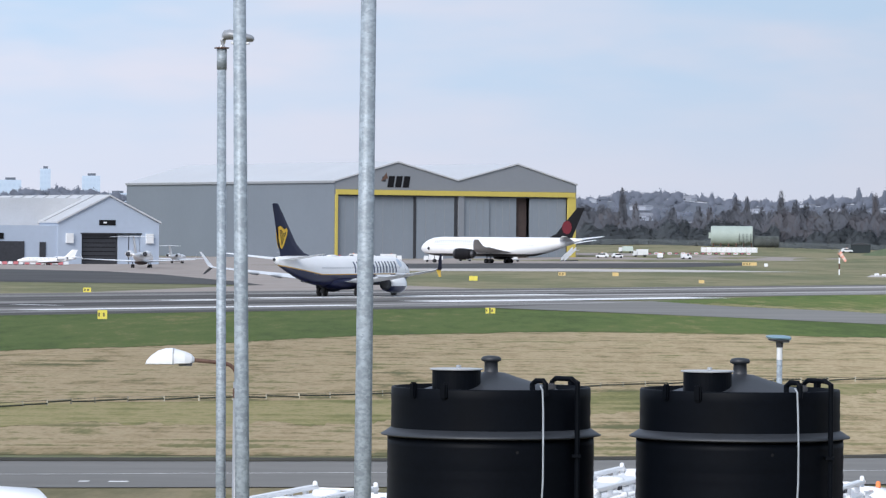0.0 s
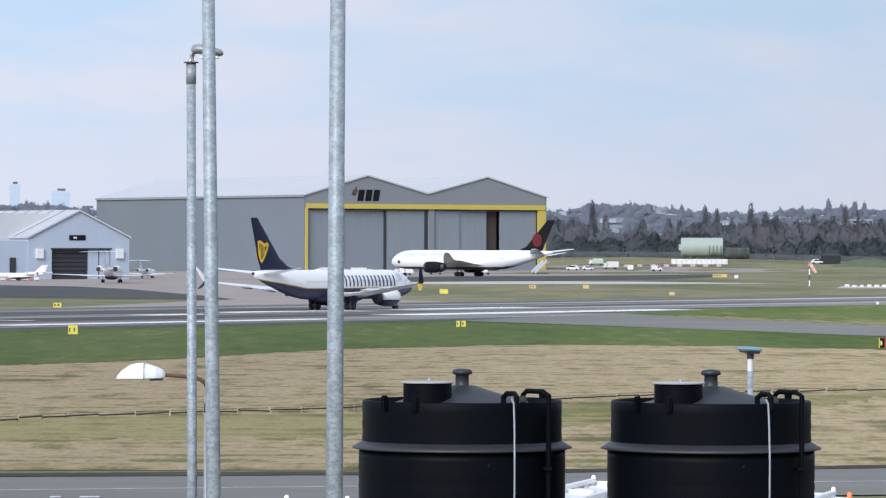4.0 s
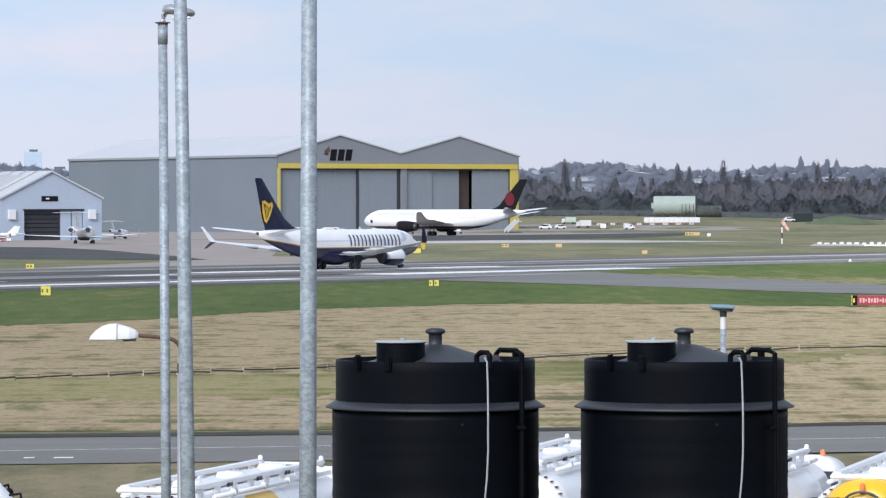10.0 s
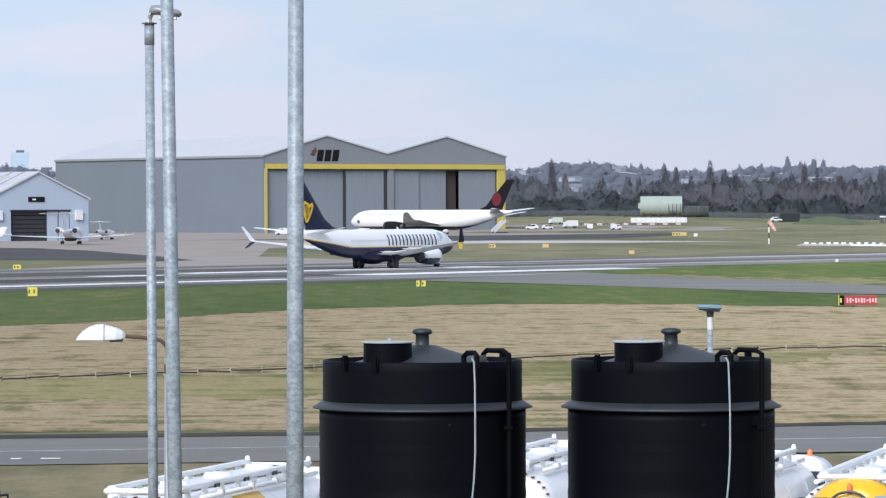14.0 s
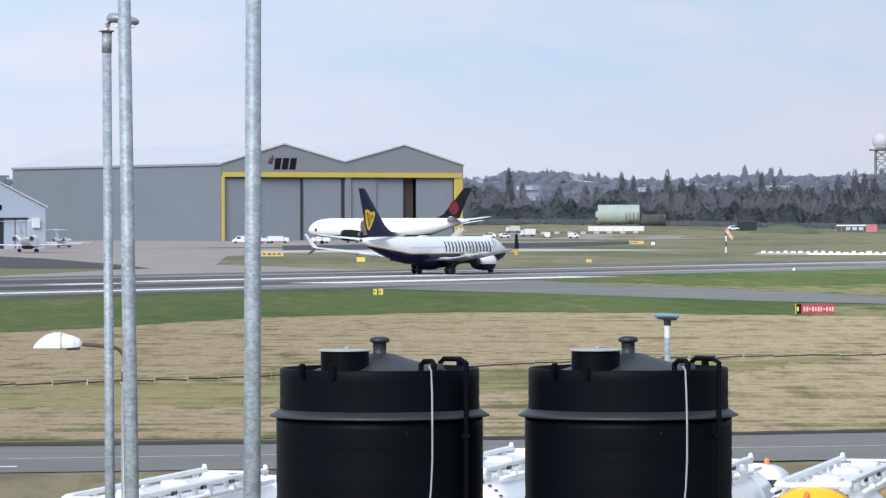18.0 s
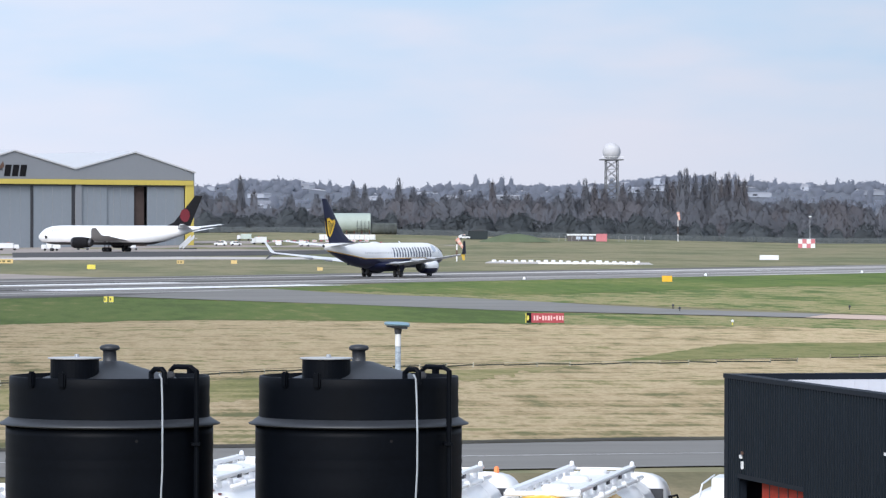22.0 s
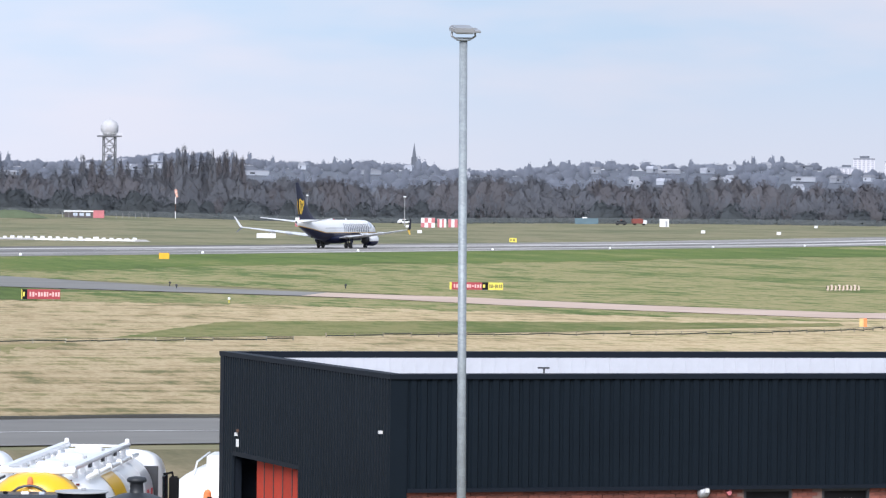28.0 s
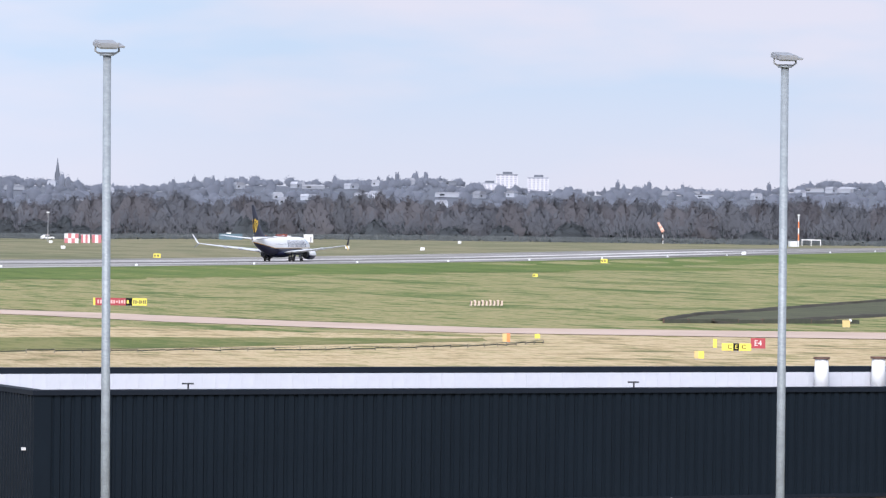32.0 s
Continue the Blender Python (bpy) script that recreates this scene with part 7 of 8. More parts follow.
for k in (-4, 0, 4):
    part("post", boxed(k - 0.15, k + 0.15, -0.15, 0.15, 0, 2.3), OFFWHITE, c)
part("beam", boxed(-4.2, 4.2, -0.2, 0.2, 2.3, 2.7), OFFWHITE, c)
MOUND = mat("mound_grass", (0.115, 0.14, 0.085), 0.95, 0, 0.15, 0.2, 2, spec=0.1)
x, y = 177.6, 1655.5
bm = bmesh.new()
rings = []
for k in range(7):
    r, z = 1 - k / 6, 3.2 * math.sin(math.pi / 2 * k / 6)
    rings.append([bm.verts.new((15 * r * math.cos(a), 8 * r * math.sin(a), z * (1 + 0.08 * math.sin(3 * a)))) for a in [i * math.tau / 24 for i in range(24)]])
for a, b in zip(rings[:-1], rings[1:-1]):
    for i in range(24):
        bm.faces.new((a[i], a[(i + 1) % 24], b[(i + 1) % 24], b[i]))
bm.faces.new(rings[-2])
solid("grass_mound", bm, MOUND, "smooth dull green grass mound before the wood", "mound", m=pose(x, y, ground_z(x, y) - 0.05), smooth=True)

# boarding steps and gear under the parked airliner's tail
def air_steps():
    x, y = polar(1.62, 1372)
    s = thing("boarding_steps", pose(x, y, 0.03, 0, 0, 40), "white mobile boarding steps under the tail", "boarding steps")
    for k in range(12):
        part("step", boxed(k * 0.42, k * 0.42 + 0.45, -0.8, 0.8, 0.3 + k * 0.3, 0.36 + k * 0.3), GREYMETAL, s)
    for q in (-0.85, 0.85):
        part("side_rail", prism(bmesh.new(), [(0, 0.3), (5.0, 3.9), (5.0, 5.0), (0, 1.4)], q - 0.03, q + 0.03), OFFWHITE, s)
    part("platform", boxed(4.9, 6.2, -0.9, 0.9, 3.8, 3.95), OFFWHITE, s)
    part("chassis", boxed(0, 6, -0.8, 0.8, 0.3, 0.6), DARKMETAL, s)
    return s


air_steps()
for px, py in ((polar(0.3, 1378)), (polar(0.95, 1376)), (polar(-0.9, 1340))):
    g = thing("ground_cart", pose(px, py, 0.03, 0, 0, 10), "low ground-service cart on the apron", "cart", "ground carts")
    part("deck", boxed(-2.2, 2.2, -0.9, 0.9, 0.5, 0.75), GREYMETAL, g)
    part("load", boxed(-1.5, 1.3, -0.8, 0.8, 0.75, 1.7, bevel=0.08), OFFWHITE, g)
    for q in (-1.5, 1.5):
        part("wheel", revolve(bmesh.new(), [(0.15, -0.9), (0.3, -0.9), (0.3, 0.9), (0.15, 0.9)], 12, axis="y", center=(q, 0, 0.3)), RUBBER, g)

# red and white barriers beside the small hangar
for k in range(14):
    x, y = polar(-6.05 + k * 0.075, 1092)
    b = thing("road_barrier", pose(x, y, 0.03, 0, 0, 5), "low red and white plastic road barrier", "barrier", "red and white barriers")
    part("block", boxed(-0.62, 0.62, -0.2, 0.2, 0, 0.85, bevel=0.08), OFFWHITE if k % 2 else PINKPANEL, b)
    part("foot", boxed(-0.5, 0.5, -0.3, 0.3, 0, 0.12), RUBBER, b)


# ---- woods ----
def blades(rng, count, envelope, length, width, up, loose=0.35):
    """Twigs or leaf clumps: slim triangles set through an envelope (height share, angle) -> radius."""
    verts, faces = [], []
    for _ in range(count):
        h, a = rng.random(), rng.random() * math.tau
        lo, hi, rad = envelope(h, a)
        r = rad * math.sqrt(rng.random())
        p = np.array([r * math.cos(a), r * math.sin(a), lo + (hi - lo) * h])
        out = np.array([math.cos(a), math.sin(a), 0.0]) * (1 - up) + np.array([rng.normal(0, loose), rng.normal(0, loose), up + rng.normal(0, 0.12)])
        out /= np.linalg.norm(out)
        side = np.cross(out, [rng.normal(), rng.normal(), rng.normal()])
        side /= np.linalg.norm(side) + 1e-9
        l, w = length * rng.uniform(0.6, 1.3), width * rng.uniform(0.6, 1.3)
        k = len(verts)
        verts += [p - side * w / 2, p + side * w / 2, p + out * l + side * w * 0.15, p + out * l * 0.5 + side * w * 0.7]
        faces += [(k, k + 1, k + 3, k + 2)]
    return verts, faces


def rounded(me, out):
    """Shades twigs and leaf clumps as the soft mass that they form: normals lean out from the crown and towards the open field."""
    out = np.asarray(out) * [1, 1, 0.6]
    out /= np.linalg.norm(out, axis=1)[:, None] + 1e-6
    me.polygons.foreach_set("use_smooth", [True] * len(me.polygons))
    me.normals_split_custom_set_from_vertices(out.tolist())
    return me


def crown_mesh(name, seed, count, envelope, length, width, up, material, loose=0.35, core=0.8):
    """Twigs or needles round a lumpy inner mass where they stand too close to tell apart."""
    rng = np.random.default_rng(seed)
    v, f = blades(rng, count, envelope, length, width, up, loose)
    rows, seg = 12, 18
    start = len(v)
    for i in range(rows):
        h = 0.02 + 0.94 * i / (rows - 1)
        for j in range(seg):
            a = math.tau * j / seg
            lo, hi, rad = envelope(h, a)
            r = rad * core * (1 + 0.16 * math.sin(3 * a + seed + i) + rng.uniform(-0.1, 0.1))
            v.append(np.array([r * math.cos(a), r * math.sin(a), lo + (hi - lo) * h * (0.9 + 0.05 * core)]))
    for i in range(rows - 1):
        for j in range(seg):
            k = start + i * seg
            f.append((k + j, k + (j + 1) % seg, k + seg + (j + 1) % seg, k + seg + j))
    f.append(tuple(start + (rows - 1) * seg + j for j in range(seg)))
    me = bpy.data.meshes.new(name)
    me.from_pydata([tuple(p) for p in v], [], f)
    me.materials.append(material)
    v = np.array(v)
    out = v - [0, 0, v[:, 2].mean()]
    out /= np.linalg.norm(out, axis=1)[:, None] + 1e-6
    return rounded(me, out * 0.4 + [0, -1, 0.45])


def trunk_mesh(seed, height, r, limbs, spread, lift):
    rng = random.Random(seed)
    bm = bmesh.new()
    tube(bm, (0, 0, 0), (rng.uniform(-0.3, 0.3), rng.uniform(-0.3, 0.3), height * 0.8), r, r * 0.25, 7)
    for k in range(limbs):
        z = height * rng.uniform(0.2, 0.7)
        a = rng.random() * math.tau
        tube(bm, (0, 0, z), (spread * math.cos(a), spread * math.sin(a), z + lift * rng.uniform(0.7, 1.2)), r * 0.35, r * 0.08, 5)
    return mesh_of(bm, BARK, "trunk")


def poplar_env(h, a):
    leaders = 1 + 0.3 * math.sin(a * 3 + h * 3)
    return 1.0, 24.0 - 2.6 * (1 + math.sin(a * 3 + 1)), 1.75 * leaders * (1 - h ** 5) ** 0.55 * min(1, 0.6 + 1.2 * h) + 0.05


def broad_env(seed):
    """A bare crown that reaches low and is split into a few upright masses."""
    def env(h, a):
        wob = 1 + 0.3 * math.sin(a * 2 + seed) + 0.22 * math.sin(a * 5 + seed * 2)
        return 0.6, 15.5 + 2.2 * math.sin(a * 3 + seed * 1.7), 4.6 * wob * (1 - h ** 2.6) ** 0.6 * min(1, 0.7 + h)
    return env


def fir_env(seed):
    def env(h, a):
        wob = 1 + 0.3 * math.sin(a * 3 + seed + h * 7)
        return 0.2, 10.5 + 1.8 * math.sin(a * 2 + seed), 3.9 * wob * (1 - h * h) ** 0.6 + 0.25
    return env


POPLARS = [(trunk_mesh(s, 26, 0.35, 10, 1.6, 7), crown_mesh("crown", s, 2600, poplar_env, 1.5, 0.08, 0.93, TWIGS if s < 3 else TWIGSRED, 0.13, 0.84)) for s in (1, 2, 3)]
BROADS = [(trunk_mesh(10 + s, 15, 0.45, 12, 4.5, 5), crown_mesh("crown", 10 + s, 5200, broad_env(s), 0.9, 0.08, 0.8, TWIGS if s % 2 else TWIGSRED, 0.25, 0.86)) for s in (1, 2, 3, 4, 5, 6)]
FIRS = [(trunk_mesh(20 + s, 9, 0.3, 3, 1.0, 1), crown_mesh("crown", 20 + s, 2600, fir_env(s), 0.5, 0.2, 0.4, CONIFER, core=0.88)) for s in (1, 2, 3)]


def wood_height(turn):
    """The wood dips where the hill shows over it."""
    dip = 0.3 * smoothstep(2.1, 2.6, turn) * (1 - smoothstep(3.4, 3.9, turn))
    return 1.0 - dip - (0.08 if turn < 6.8 else 0) + (0.08 * math.sin(turn * 2.1) if turn > 9.5 else 0)


def tree(kind, x, y, scale, wide, label, category="tree"):
    trunk, crown = random.choice(kind)
    t = new("tree")
    t.matrix_basis = pose(x, y, ground_z(x, y) - 0.2, 0, 0, random.uniform(-30, 30)) @ Matrix.Diagonal((wide, wide, scale, 1))
    tagged(t, label, category, "trees along the far fence")
    for n, me in (("trunk", trunk), ("crown", crown)):
        o = new(n, me)
        o.parent = t
    return t


rnd = random.Random(7)
# tall bare poplars: loose groups, and the close rank round the radar tower
for turn in [2.15, 2.42, 2.6, 3.1, 3.45, 3.6, 3.95, 4.1, 4.3, 4.56, 4.75, 4.9, 5.15, 5.4, 5.66, 5.82, 6.0, 6.3, 6.5, 6.7]:
    far = rnd.uniform(1925, 1990)
    tree(POPLARS, *polar(turn, far), rnd.uniform(0.72, 0.95) if turn not in (2.42, 4.56, 5.82) else 1.06, rnd.uniform(1.1, 1.8) if turn not in (2.42, 4.56, 5.82) else 1.15, "tall bare poplar at the wood's edge")
for turn, tall, wide in ((6.85, 0.8, 1.5), (7.08, 0.92, 1.4), (7.2, 0.86, 1.3), (7.33, 0.8, 1.6), (7.58, 0.9, 1.2), (7.68, 0.84, 1.3), (7.8, 0.78, 1.5), (7.93, 0.9, 1.9), (8.06, 0.84, 1.5), (8.18, 0.98, 1.4), (8.26, 0.94, 1.7), (8.36, 1.06, 1.3), (8.44, 1.12, 1.5), (8.56, 1.04, 1.4), (8.68, 1.0, 1.8), (8.76, 1.04, 1.2), (8.82, 1.06, 1.1), (8.91, 0.98, 1.5), (9.0, 1.06, 1.4), (9.13, 1.04, 1.5), (9.22, 0.98, 1.3)):
    tree(POPLARS, *polar(turn, rnd.uniform(1915, 1975)), tall * 1.22, wide * 0.95, "tall bare poplar in a close rank")
for turn in (10.05, 10.3, 10.57, 10.78, 12.7, 13.2, 13.9, 14.05, 15.9, 16.0, 21.5, 21.6):
    tree(POPLARS, *polar(turn, rnd.uniform(1925, 1990)), rnd.uniform(0.7, 0.86), rnd.uniform(1.4, 2.0), "bare poplar at the wood's edge")
# bare broadleaved trees along the whole edge
turn = 1.9
while turn < 24:
    low = wood_height(turn)
    tree(BROADS, *polar(turn + rnd.uniform(-0.1, 0.1), 1935 + rnd.uniform(-20, 20)), rnd.uniform(0.85, 1.2) * low, rnd.uniform(1.2, 1.9), "bare winter tree in the far wood")
    turn += 0.12
for turn in [-6.3, -6.1, -5.9, -5.15, -5.0, -4.9, -4.75, -4.65, -4.5, -4.35]:
    tree(BROADS, *polar(turn, rnd.uniform(1950, 2000)), rnd.uniform(1.15, 1.45), rnd.uniform(0.7, 0.9), "bare tree behind the hangars")
# dark evergreens in front, close together at first
turn = 1.95
while turn < 23.5:
    dense = turn < 4.35 or 5.2 < turn < 8.3
    if dense or rnd.random() < (0.4 if turn < 12.5 else 0.06):
        tree(FIRS, *polar(turn, rnd.uniform(1880, 1915)), rnd.uniform(0.5, 1.0) if dense else rnd.uniform(0.4, 0.9), rnd.uniform(1.0, 1.9), "dark evergreen before the bare wood")
    turn += 0.1


def thicket(name, turns, far, height, count, material, label, length, width, up=0.5):
    """Undergrowth and wood too thick to tell single plants apart."""
    rng = np.random.default_rng(int(far))
    verts, faces = [], []
    for _ in range(count):
        a = rng.uniform(*turns)
        x, y = polar(a, far + rng.uniform(-12, 12))
        top = height * (0.75 + 0.25 * math.sin(a * 9) * math.sin(a * 23 + 1) + 0.15 * math.sin(a * 61))
        p = np.array([x, y, ground_z(x, y) + top * rng.random() ** 0.8])
        out = np.array([rng.normal(0, 0.5), rng.normal(0, 0.5), up + rng.normal(0, 0.3)])
        out /= np.linalg.norm(out)
        side = np.array([1.0, -math.tan(radians(a)), rng.normal(0, 0.3)])
        side -= out * (side @ out)
        side /= np.linalg.norm(side) + 1e-9
        l, w = length * rng.uniform(0.5, 1.4), width * rng.uniform(0.5, 1.4)
        k = len(verts)
        verts += [tuple(p - side * w / 2), tuple(p + side * w / 2), tuple(p + out * l + side * w * 0.2), tuple(p + out * l - side * w * 0.2)]
        faces.append((k, k + 1, k + 2, k + 3))
    me = bpy.data.meshes.new(name)
    me.from_pydata(verts, [], faces)
    me.materials.append(material)
    v = np.array(verts)
    rounded(me, np.stack([np.sin(v[:, 0] / 5) * 0.3, np.full(len(v), -1.0), np.full(len(v), 0.6)], 1))
    return tagged(new(name, me), label, "woodland", kind="stuff")


def wood_mass():
    """The wood behind the edge, one lumpy crown after another in a single mesh."""
    rng = np.random.default_rng(11)
    pool = [crown_mesh("crown", 40 + k, 420, broad_env(k), 1.0, 0.14, 0.8, TWIGS, 0.25, 0.85) for k in range(4)]
    kinds = []
    for me in pool:
        co = np.empty(len(me.vertices) * 3)
        me.vertices.foreach_get("co", co)
        kinds.append((co.reshape(-1, 3), [tuple(p.vertices) for p in me.polygons]))
        bpy.data.meshes.remove(me)
    verts, outs, faces, base = [], [], [], 0
    for a in np.arange(1.7, 24.5, 0.12):
        for far in (1985, 2035, 2085):
            low = wood_height(a)
            x, y = polar(a + rng.uniform(-0.06, 0.06), far + rng.uniform(-15, 15))
            (k, polys), wide, tall = kinds[rng.integers(4)], rng.uniform(0.85, 1.3), rng.uniform(0.8, 1.25) * low
            t = rng.uniform(-0.5, 0.5)
            turned = np.stack([k[:, 0] * math.cos(t) - k[:, 1] * math.sin(t), k[:, 0] * math.sin(t) + k[:, 1] * math.cos(t), k[:, 2]], 1)
            verts.append(turned * [wide, wide, tall] + [x, y, ground_z(x, y) - 0.3])
            outs.append((turned - [0, 0, 9]) / 25 + [0, -1, 0.45])
            faces += [tuple(i + base for i in p) for p in polys]
            base += len(k)
    me = bpy.data.meshes.new("far_wood")
    me.from_pydata(np.concatenate(verts).tolist(), [], faces)
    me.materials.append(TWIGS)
    rounded(me, np.concatenate(outs))
    tagged(new("far_wood", me), "dense bare grey-brown woodland", "woodland", kind="stuff")


wood_mass()
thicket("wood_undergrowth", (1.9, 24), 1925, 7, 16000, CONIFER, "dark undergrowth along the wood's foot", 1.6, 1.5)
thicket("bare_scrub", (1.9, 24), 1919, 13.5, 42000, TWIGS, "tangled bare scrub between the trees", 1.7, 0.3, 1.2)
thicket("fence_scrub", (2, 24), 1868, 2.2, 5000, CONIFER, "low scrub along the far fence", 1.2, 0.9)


# ---- hill and town beyond ----
def hill_z(turn, far):
    ridge = 40 + 4 * math.sin(turn * 0.9) + 2.5 * math.sin(turn * 2.3 + 1) + (-2 if turn < 4 else 0) + 3.5 * smoothstep(1.8, 2.6, turn)
    return ridge * smoothstep(2150, 4150, far)


def make_hill():
    bm = bmesh.new()
    fars = [2100, 2400, 2700, 3000, 3300, 3600, 3900, 4150, 4300]
    turns = [-16 + k * 0.5 for k in range(95)]
    grid = [[bm.verts.new((*polar(a, r), hill_z(a, r) - 0.6)) for a in turns] for r in fars]
    for a, b in zip(grid, grid[1:]):
        for i in range(len(turns) - 1):
            bm.faces.new((a[i], a[i + 1], b[i + 1], b[i]))
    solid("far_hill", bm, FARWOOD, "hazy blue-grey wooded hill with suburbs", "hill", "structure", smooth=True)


make_hill()


hr = random.Random(3)
HOUSE_SITES = [(hr.uniform(2, 23.8), hr.choice((2900, 3100, 3350, 3600, 3800, 3950)) + hr.uniform(-80, 80)) for _ in range(75)]


def far_crowns(count, seed, fars, size, name, label, pieces=26):
    """Lumpy round and pointed crowns with loose edges, thick over the hill but not before the houses."""
    rng = np.random.default_rng(seed)
    bm = bmesh.new()
    bmesh.ops.create_icosphere(bm, subdivisions=2, radius=1)
    ball = np.array([v.co[:] for v in bm.verts])
    tris = np.array([[v.index for v in f.verts] for f in bm.faces])
    bm.free()
    verts, outs, faces, base = [], [], [], 0
    for _ in range(count):
        a, far = rng.uniform(-9, 26), rng.uniform(*fars)
        if any(abs(a - b) < 0.11 and 0 < f - far < 260 for b, f in HOUSE_SITES) and rng.random() < 0.93:
            continue
        x, y = polar(a, far)
        s = size * rng.uniform(0.5, 1.4)
        tall = s * rng.uniform(0.8, 1.5)
        if rng.random() < 0.06:
            s, tall = s * 0.5, s * 2.2
        mid, shape = np.array([x, y, hill_z(a, far) + tall * 0.5]), np.array([s, s, tall * 0.6])
        q = rng.uniform(0, 6, 4)
        lump = 0.85 + 0.13 * np.sin(ball[:, 0] * 4 + q[0]) * np.sin(ball[:, 2] * 4 + q[1]) + 0.1 * np.sin(ball[:, 0] * 8 + ball[:, 2] * 7 + q[2])
        verts.append(mid + ball * lump[:, None] * shape)
        outs.append(ball * 0.7 + [0, -0.8, 0.3])
        faces += (tris + base).tolist()
        base += len(ball)
        d = rng.normal(size=(pieces, 3))
        d /= np.linalg.norm(d, axis=1)[:, None]
        p = mid + d * shape * rng.uniform(0.8, 1.08, (pieces, 1))
        u = np.stack([np.full(pieces, math.cos(radians(a))), np.full(pieces, -math.sin(radians(a))), rng.normal(0, 0.5, pieces)], 1) * rng.uniform(0.2, 0.5, (pieces, 1))
        v = np.stack([rng.normal(0, 0.2, pieces), rng.normal(0, 0.2, pieces), np.ones(pieces)], 1) * rng.uniform(0.4, 1.2, (pieces, 1))
        verts.append(np.stack([p - u, p + u, p + u * 0.6 + v, p - u * 0.5 + v], 1).reshape(-1, 3))
        outs.append(np.repeat(d * 0.7 + [0, -0.8, 0.3], 4, 0))
        faces += (np.arange(pieces * 4).reshape(-1, 4) + base).tolist()
        base += pieces * 4
    me = bpy.data.meshes.new(name)
    me.from_pydata(np.concatenate(verts).tolist(), [], faces)
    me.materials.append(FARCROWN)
    rounded(me, np.concatenate(outs))
    return tagged(new(name, me), label, "woodland", kind="stuff")


far_crowns(2600, 5, (2400, 3950), 4.6, "hillside_trees", "hazy tree crowns on the far hillside")
far_crowns(1700, 6, (4000, 4200), 3.9, "ridge_trees", "hazy tree crowns along the skyline")


def house_mesh(w, d, h, r):
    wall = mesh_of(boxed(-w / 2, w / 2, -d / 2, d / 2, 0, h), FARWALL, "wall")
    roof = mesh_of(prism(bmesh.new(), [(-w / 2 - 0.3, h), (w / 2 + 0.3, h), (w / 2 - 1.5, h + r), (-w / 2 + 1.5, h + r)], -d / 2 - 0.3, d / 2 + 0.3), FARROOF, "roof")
    win = mesh_of(boxed(-w * 0.3, -w * 0.1, -d / 2 - 0.05, -d / 2, h * 0.4, h * 0.8), GLASS, "window")
    return wall, roof, win


HOUSES = [house_mesh(w, d, h, r) for w, d, h, r in ((8, 7, 3.4, 2.4), (13, 7, 3.0, 2.0), (20, 8, 3.0, 0.9))]
for turn, far in HOUSE_SITES:
    x, y = polar(turn, far)
    h = new("house")
    h.matrix_basis = pose(x, y, hill_z(turn, far) - 0.4, 0, 0, hr.uniform(-60, 60))
    tagged(h, "far pale suburban house with a grey roof", "house", "houses on the hill")
    for n, me in zip(("wall", "roof", "window"), hr.choice(HOUSES)):
        new(n, me).parent = h


def church():
    x, y = polar(11.54, 4000)
    z = hill_z(11.54, 4000)
    c = thing("church", pose(x, y, z - 1), "far stone church with a needle spire", "church")
    part("tower", boxed(-2.2, 2.2, -2.2, 2.2, 0, 14), FARSTONE, c)
    part("spire", tube(bmesh.new(), (0, 0, 14), (0, 0, 69 - z), 2.0, 0.1, 8), FARSTONE, c, "needle spire")
    part("nave", prism(bmesh.new(), [(3, 0), (15, 0), (15, 5), (9, 9), (3, 5)], -4, 4), FARSTONE, c)
    return c


FLATWALL = mat("pale_flats_render", (0.60, 0.60, 0.65), 0.9, 0, 0.05, 0.05, 0.5)
# panes and stone also carry the distance haze in their colour
FLATPANE = mat("hazy_flats_glazing", (0.30, 0.31, 0.37), 0.8, 0, 0.05, 0.05, 0.5)
FARSTONE = mat("hazy_dark_stone", (0.13, 0.145, 0.175), 0.9, 0, 0.1, 0.1, 1)
church()


def far_block(turn, far, w, top, floors, material, label, bays=5, z=None):
    x, y = polar(turn, far)
    z = hill_z(turn, far) if z is None else z
    b = thing("apartment_block", pose(x, y, z, 0, 0, -turn), label, "building", "far tower blocks")
    H = top - z
    part("wall", boxed(-w / 2, w / 2, -6, 6, 0, H), material, b)
    part("plant_room", boxed(-w * 0.2, w * 0.25, -3, 3, H, H + 2.5), FARSTONE, b)
    if material is FLATWALL:
        part("parapet", boxed(-w / 2 - 0.2, w / 2 + 0.2, -6.2, 6.2, H - 1.0, H + 0.3), FARROOF, b)
    pane = mesh_of(boxed(-w / bays * 0.3, w / bays * 0.3, -6.08, -6.0, 0, H / floors * 0.45), FLATPANE if material is FLATWALL else FARPANE, "window")
    for i in range(bays):
        for k in range(1, floors):
            share("window", pane, b, Matrix.Translation((-w / 2 + w * (i + 0.5) / bays, 0, H * k / floors)))
    return b


far_block(17.6, 4080, 20.5, 58.8, 10, FLATWALL, "pale high-rise flats on the hill")
far_block(18.02, 4080, 20, 56.2, 10, FLATWALL, "pale high-rise flats on the hill")
far_block(17.36, 4080, 20, 50, 7, FLATWALL, "lower pale flats on the hill")
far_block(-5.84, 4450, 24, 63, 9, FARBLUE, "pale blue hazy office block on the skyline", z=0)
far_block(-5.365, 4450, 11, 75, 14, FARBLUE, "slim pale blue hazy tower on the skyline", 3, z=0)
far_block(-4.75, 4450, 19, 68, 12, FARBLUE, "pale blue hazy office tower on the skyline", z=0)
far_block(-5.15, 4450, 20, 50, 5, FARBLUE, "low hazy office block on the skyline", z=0)
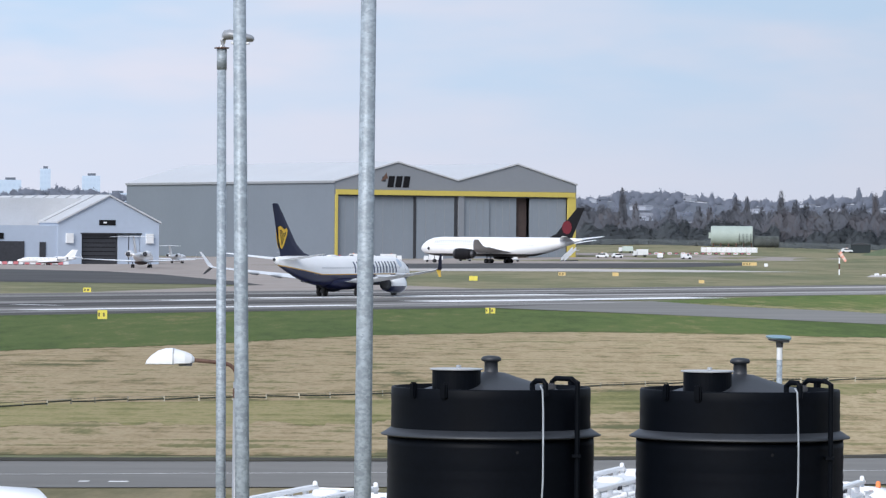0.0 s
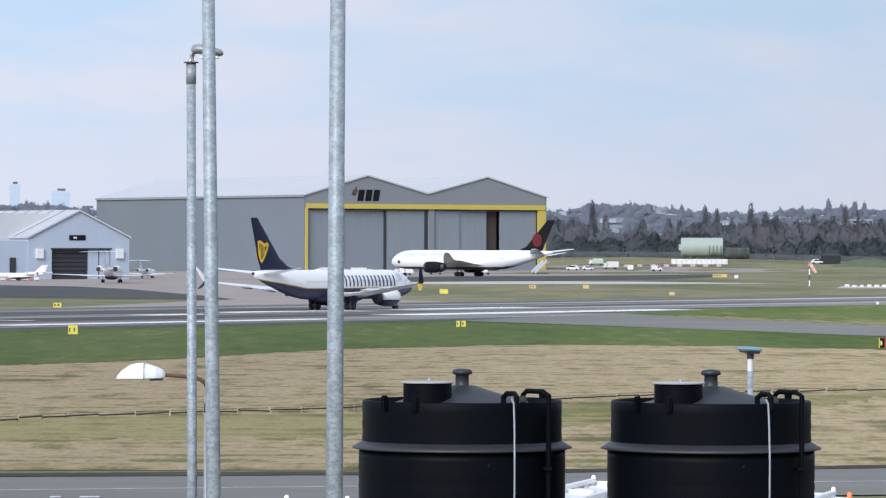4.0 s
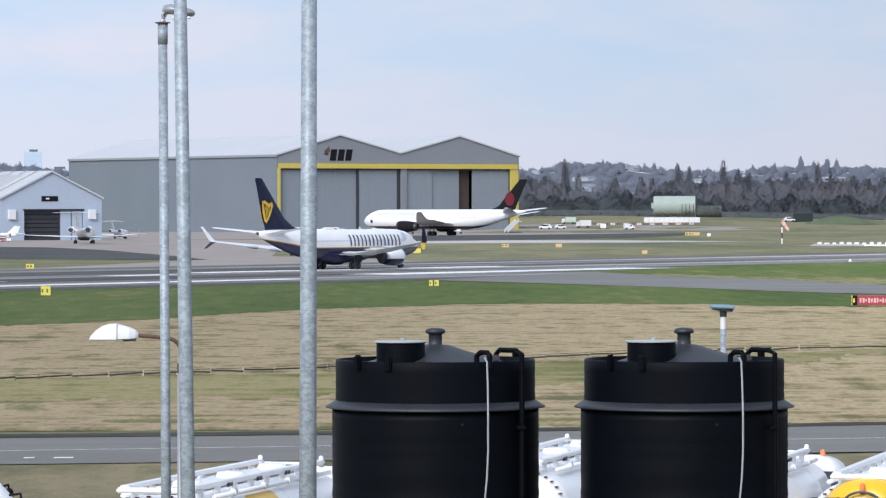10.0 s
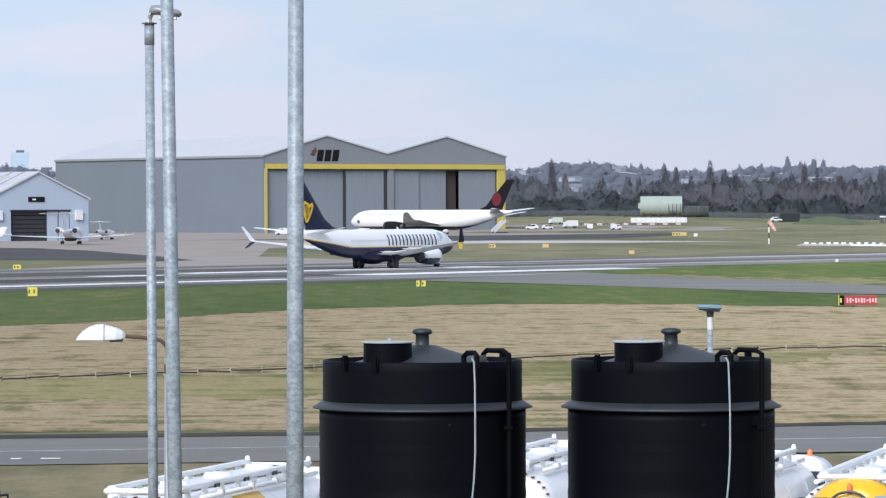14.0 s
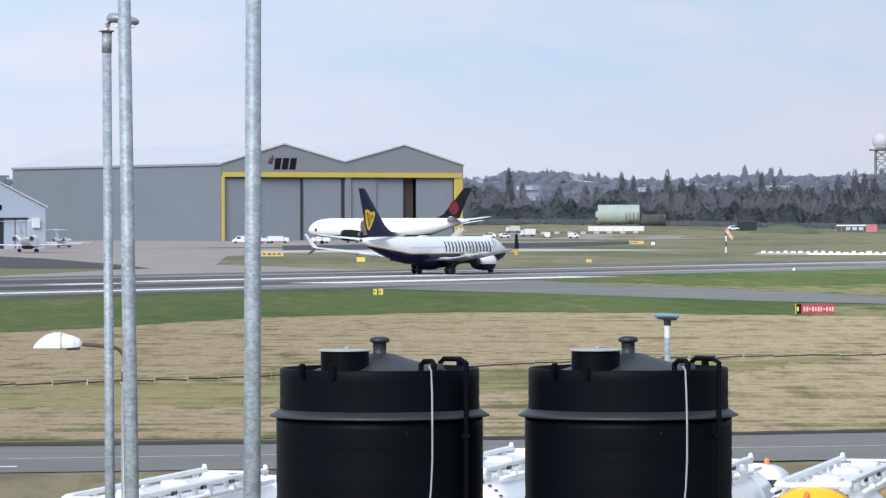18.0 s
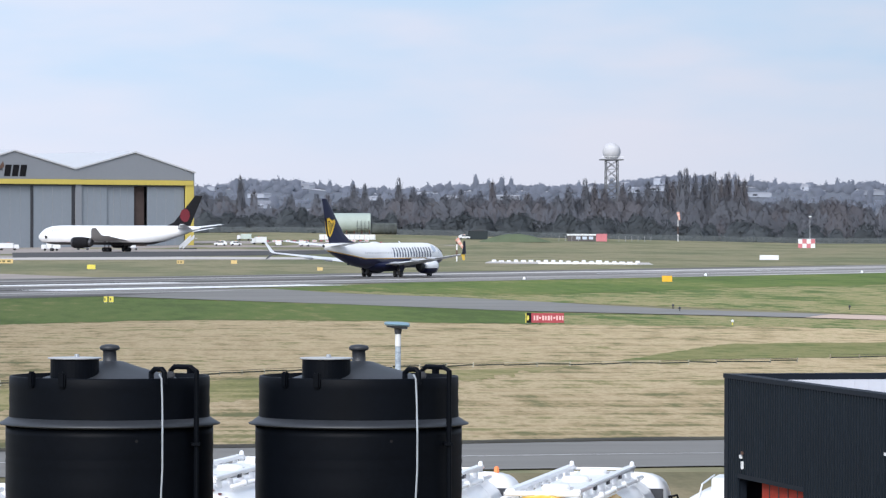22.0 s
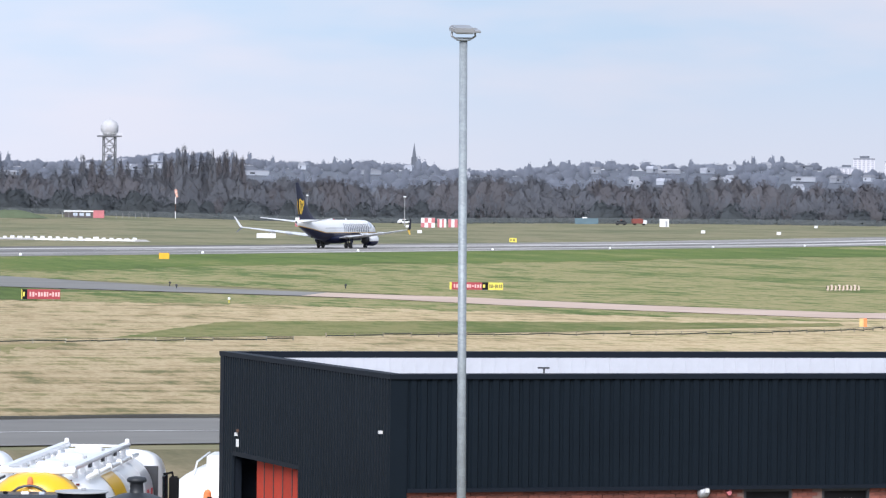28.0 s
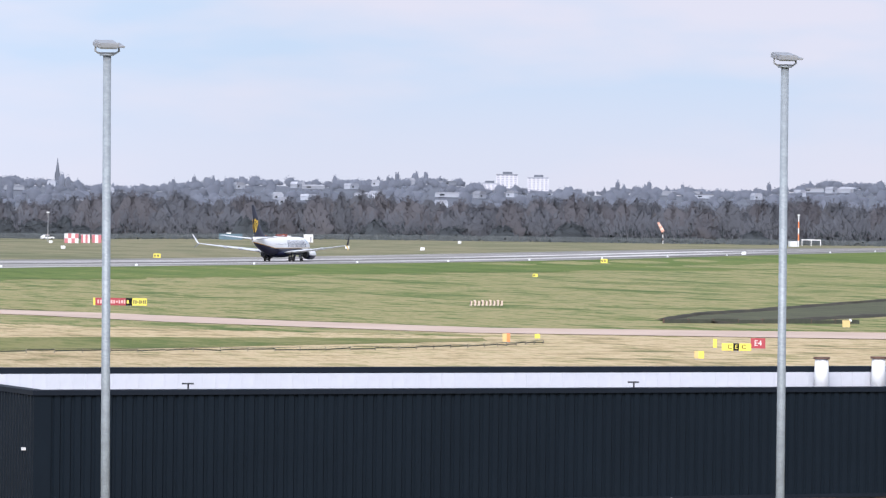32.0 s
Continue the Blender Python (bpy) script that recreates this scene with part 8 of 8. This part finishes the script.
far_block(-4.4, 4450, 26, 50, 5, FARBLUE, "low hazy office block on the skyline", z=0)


# ---- far boundary fence ----
def boundary_fence():
    f = thing("boundary_fence", pose(0, 0, 0), "grey-green mesh fence along the far boundary", "fence")
    post = mesh_of(boxed(-0.04, 0.04, -0.04, 0.04, 0, 2.4), FENCEGREEN, "post")
    pts = [polar(2 + k * 0.22, 1856) for k in range(101)]
    for x, y in pts:
        share("post", post, f, pose(x, y, ground_z(x, y)))
    for (x0, y0), (x1, y1) in zip(pts, pts[1:]):
        for h in (0.2, 0.55, 0.9, 1.25, 1.6, 1.95, 2.3):
            part("wire_band", tube(bmesh.new(), (x0, y0, ground_z(x0, y0) + h), (x1, y1, ground_z(x1, y1) + h), 0.06, seg=4, cap=False), FENCEGREEN, f)


FENCEGREEN = mat("grey_green_mesh", (0.17, 0.19, 0.195), 0.8, 0, 0.1, 0.5, 3)
boundary_fence()


def motions():
    # seconds, place of the main wheels on the runway, heading to the right of +y
    rows = [
        (0, -13.70, 571.40, 26.50),
        (0.5, -13.29, 571.47, 27.60),
        (1, -12.95, 571.52, 28.70),
        (1.5, -12.62, 571.55, 29.80),
        (2, -12.29, 571.59, 30.40),
        (2.5, -11.92, 571.64, 31.00),
        (3, -11.58, 571.72, 31.60),
        (3.5, -11.23, 571.90, 32.20),
        (5.5, -9.97, 572.87, 32.92),
        (6, -9.65, 573.13, 33.10),
        (6.5, -9.37, 573.41, 33.17),
        (7, -9.05, 573.72, 33.23),
        (7.5, -8.72, 574.12, 33.30),
        (8, -8.37, 574.63, 33.37),
        (8.5, -7.92, 575.21, 33.43),
        (9, -7.57, 575.86, 33.50),
        (9.5, -7.10, 576.59, 33.52),
        (10, -6.62, 577.38, 33.54),
        (10.5, -5.99, 578.28, 33.56),
        (11, -5.29, 579.33, 33.58),
        (11.5, -4.52, 580.52, 33.60),
        (12, -3.72, 581.90, 33.62),
        (12.5, -2.78, 583.44, 33.64),
        (13, -1.80, 585.16, 33.66),
        (13.5, -0.74, 587.11, 33.68),
        (14, 0.37, 589.33, 33.70),
        (14.5, 1.70, 591.84, 33.79),
        (16.5, 7.72, 603.15, 34.16),
        (17, 9.76, 606.52, 34.25),
        (17.5, 12.18, 610.49, 34.29),
        (18, 14.95, 615.06, 34.33),
        (18.5, 18.08, 620.23, 34.20),
        (19, 21.62, 625.98, 34.07),
        (19.5, 25.55, 632.32, 33.94),
        (20, 29.85, 639.24, 33.80),
        (20.5, 34.51, 646.73, 33.72),
        (21, 39.61, 654.81, 33.64),
        (21.5, 45.10, 663.44, 33.55),
        (22, 51.01, 672.51, 33.47),
        (22.5, 57.29, 681.92, 33.39),
        (23, 63.76, 691.50, 33.31),
        (23.5, 70.51, 701.15, 33.30),
        (24, 77.76, 710.84, 33.29),
        (24.5, 85.28, 720.74, 33.28),
        (25, 93.09, 731.00, 33.27),
        (25.5, 101.36, 741.71, 33.24),
        (27.5, 137.83, 786.40, 33.09),
        (28, 147.62, 798.17, 33.06),
        (28.5, 157.76, 810.61, 33.08),
        (29, 168.14, 823.72, 33.11),
        (29.5, 178.51, 837.46, 33.14),
        (30, 189.55, 851.51, 33.12),
        (30.5, 201.00, 865.81, 33.10),
        (31, 212.19, 880.36, 33.08),
        (31.5, 223.93, 894.87, 33.07),
        (32, 235.84, 909.38, 33.05),
    ]
    walk(departing_jet, [(t, pose(x, y, ground_z(x, y) + 0.03, 0, 0, 90 - turn)) for t, x, y, turn in rows])


motions()
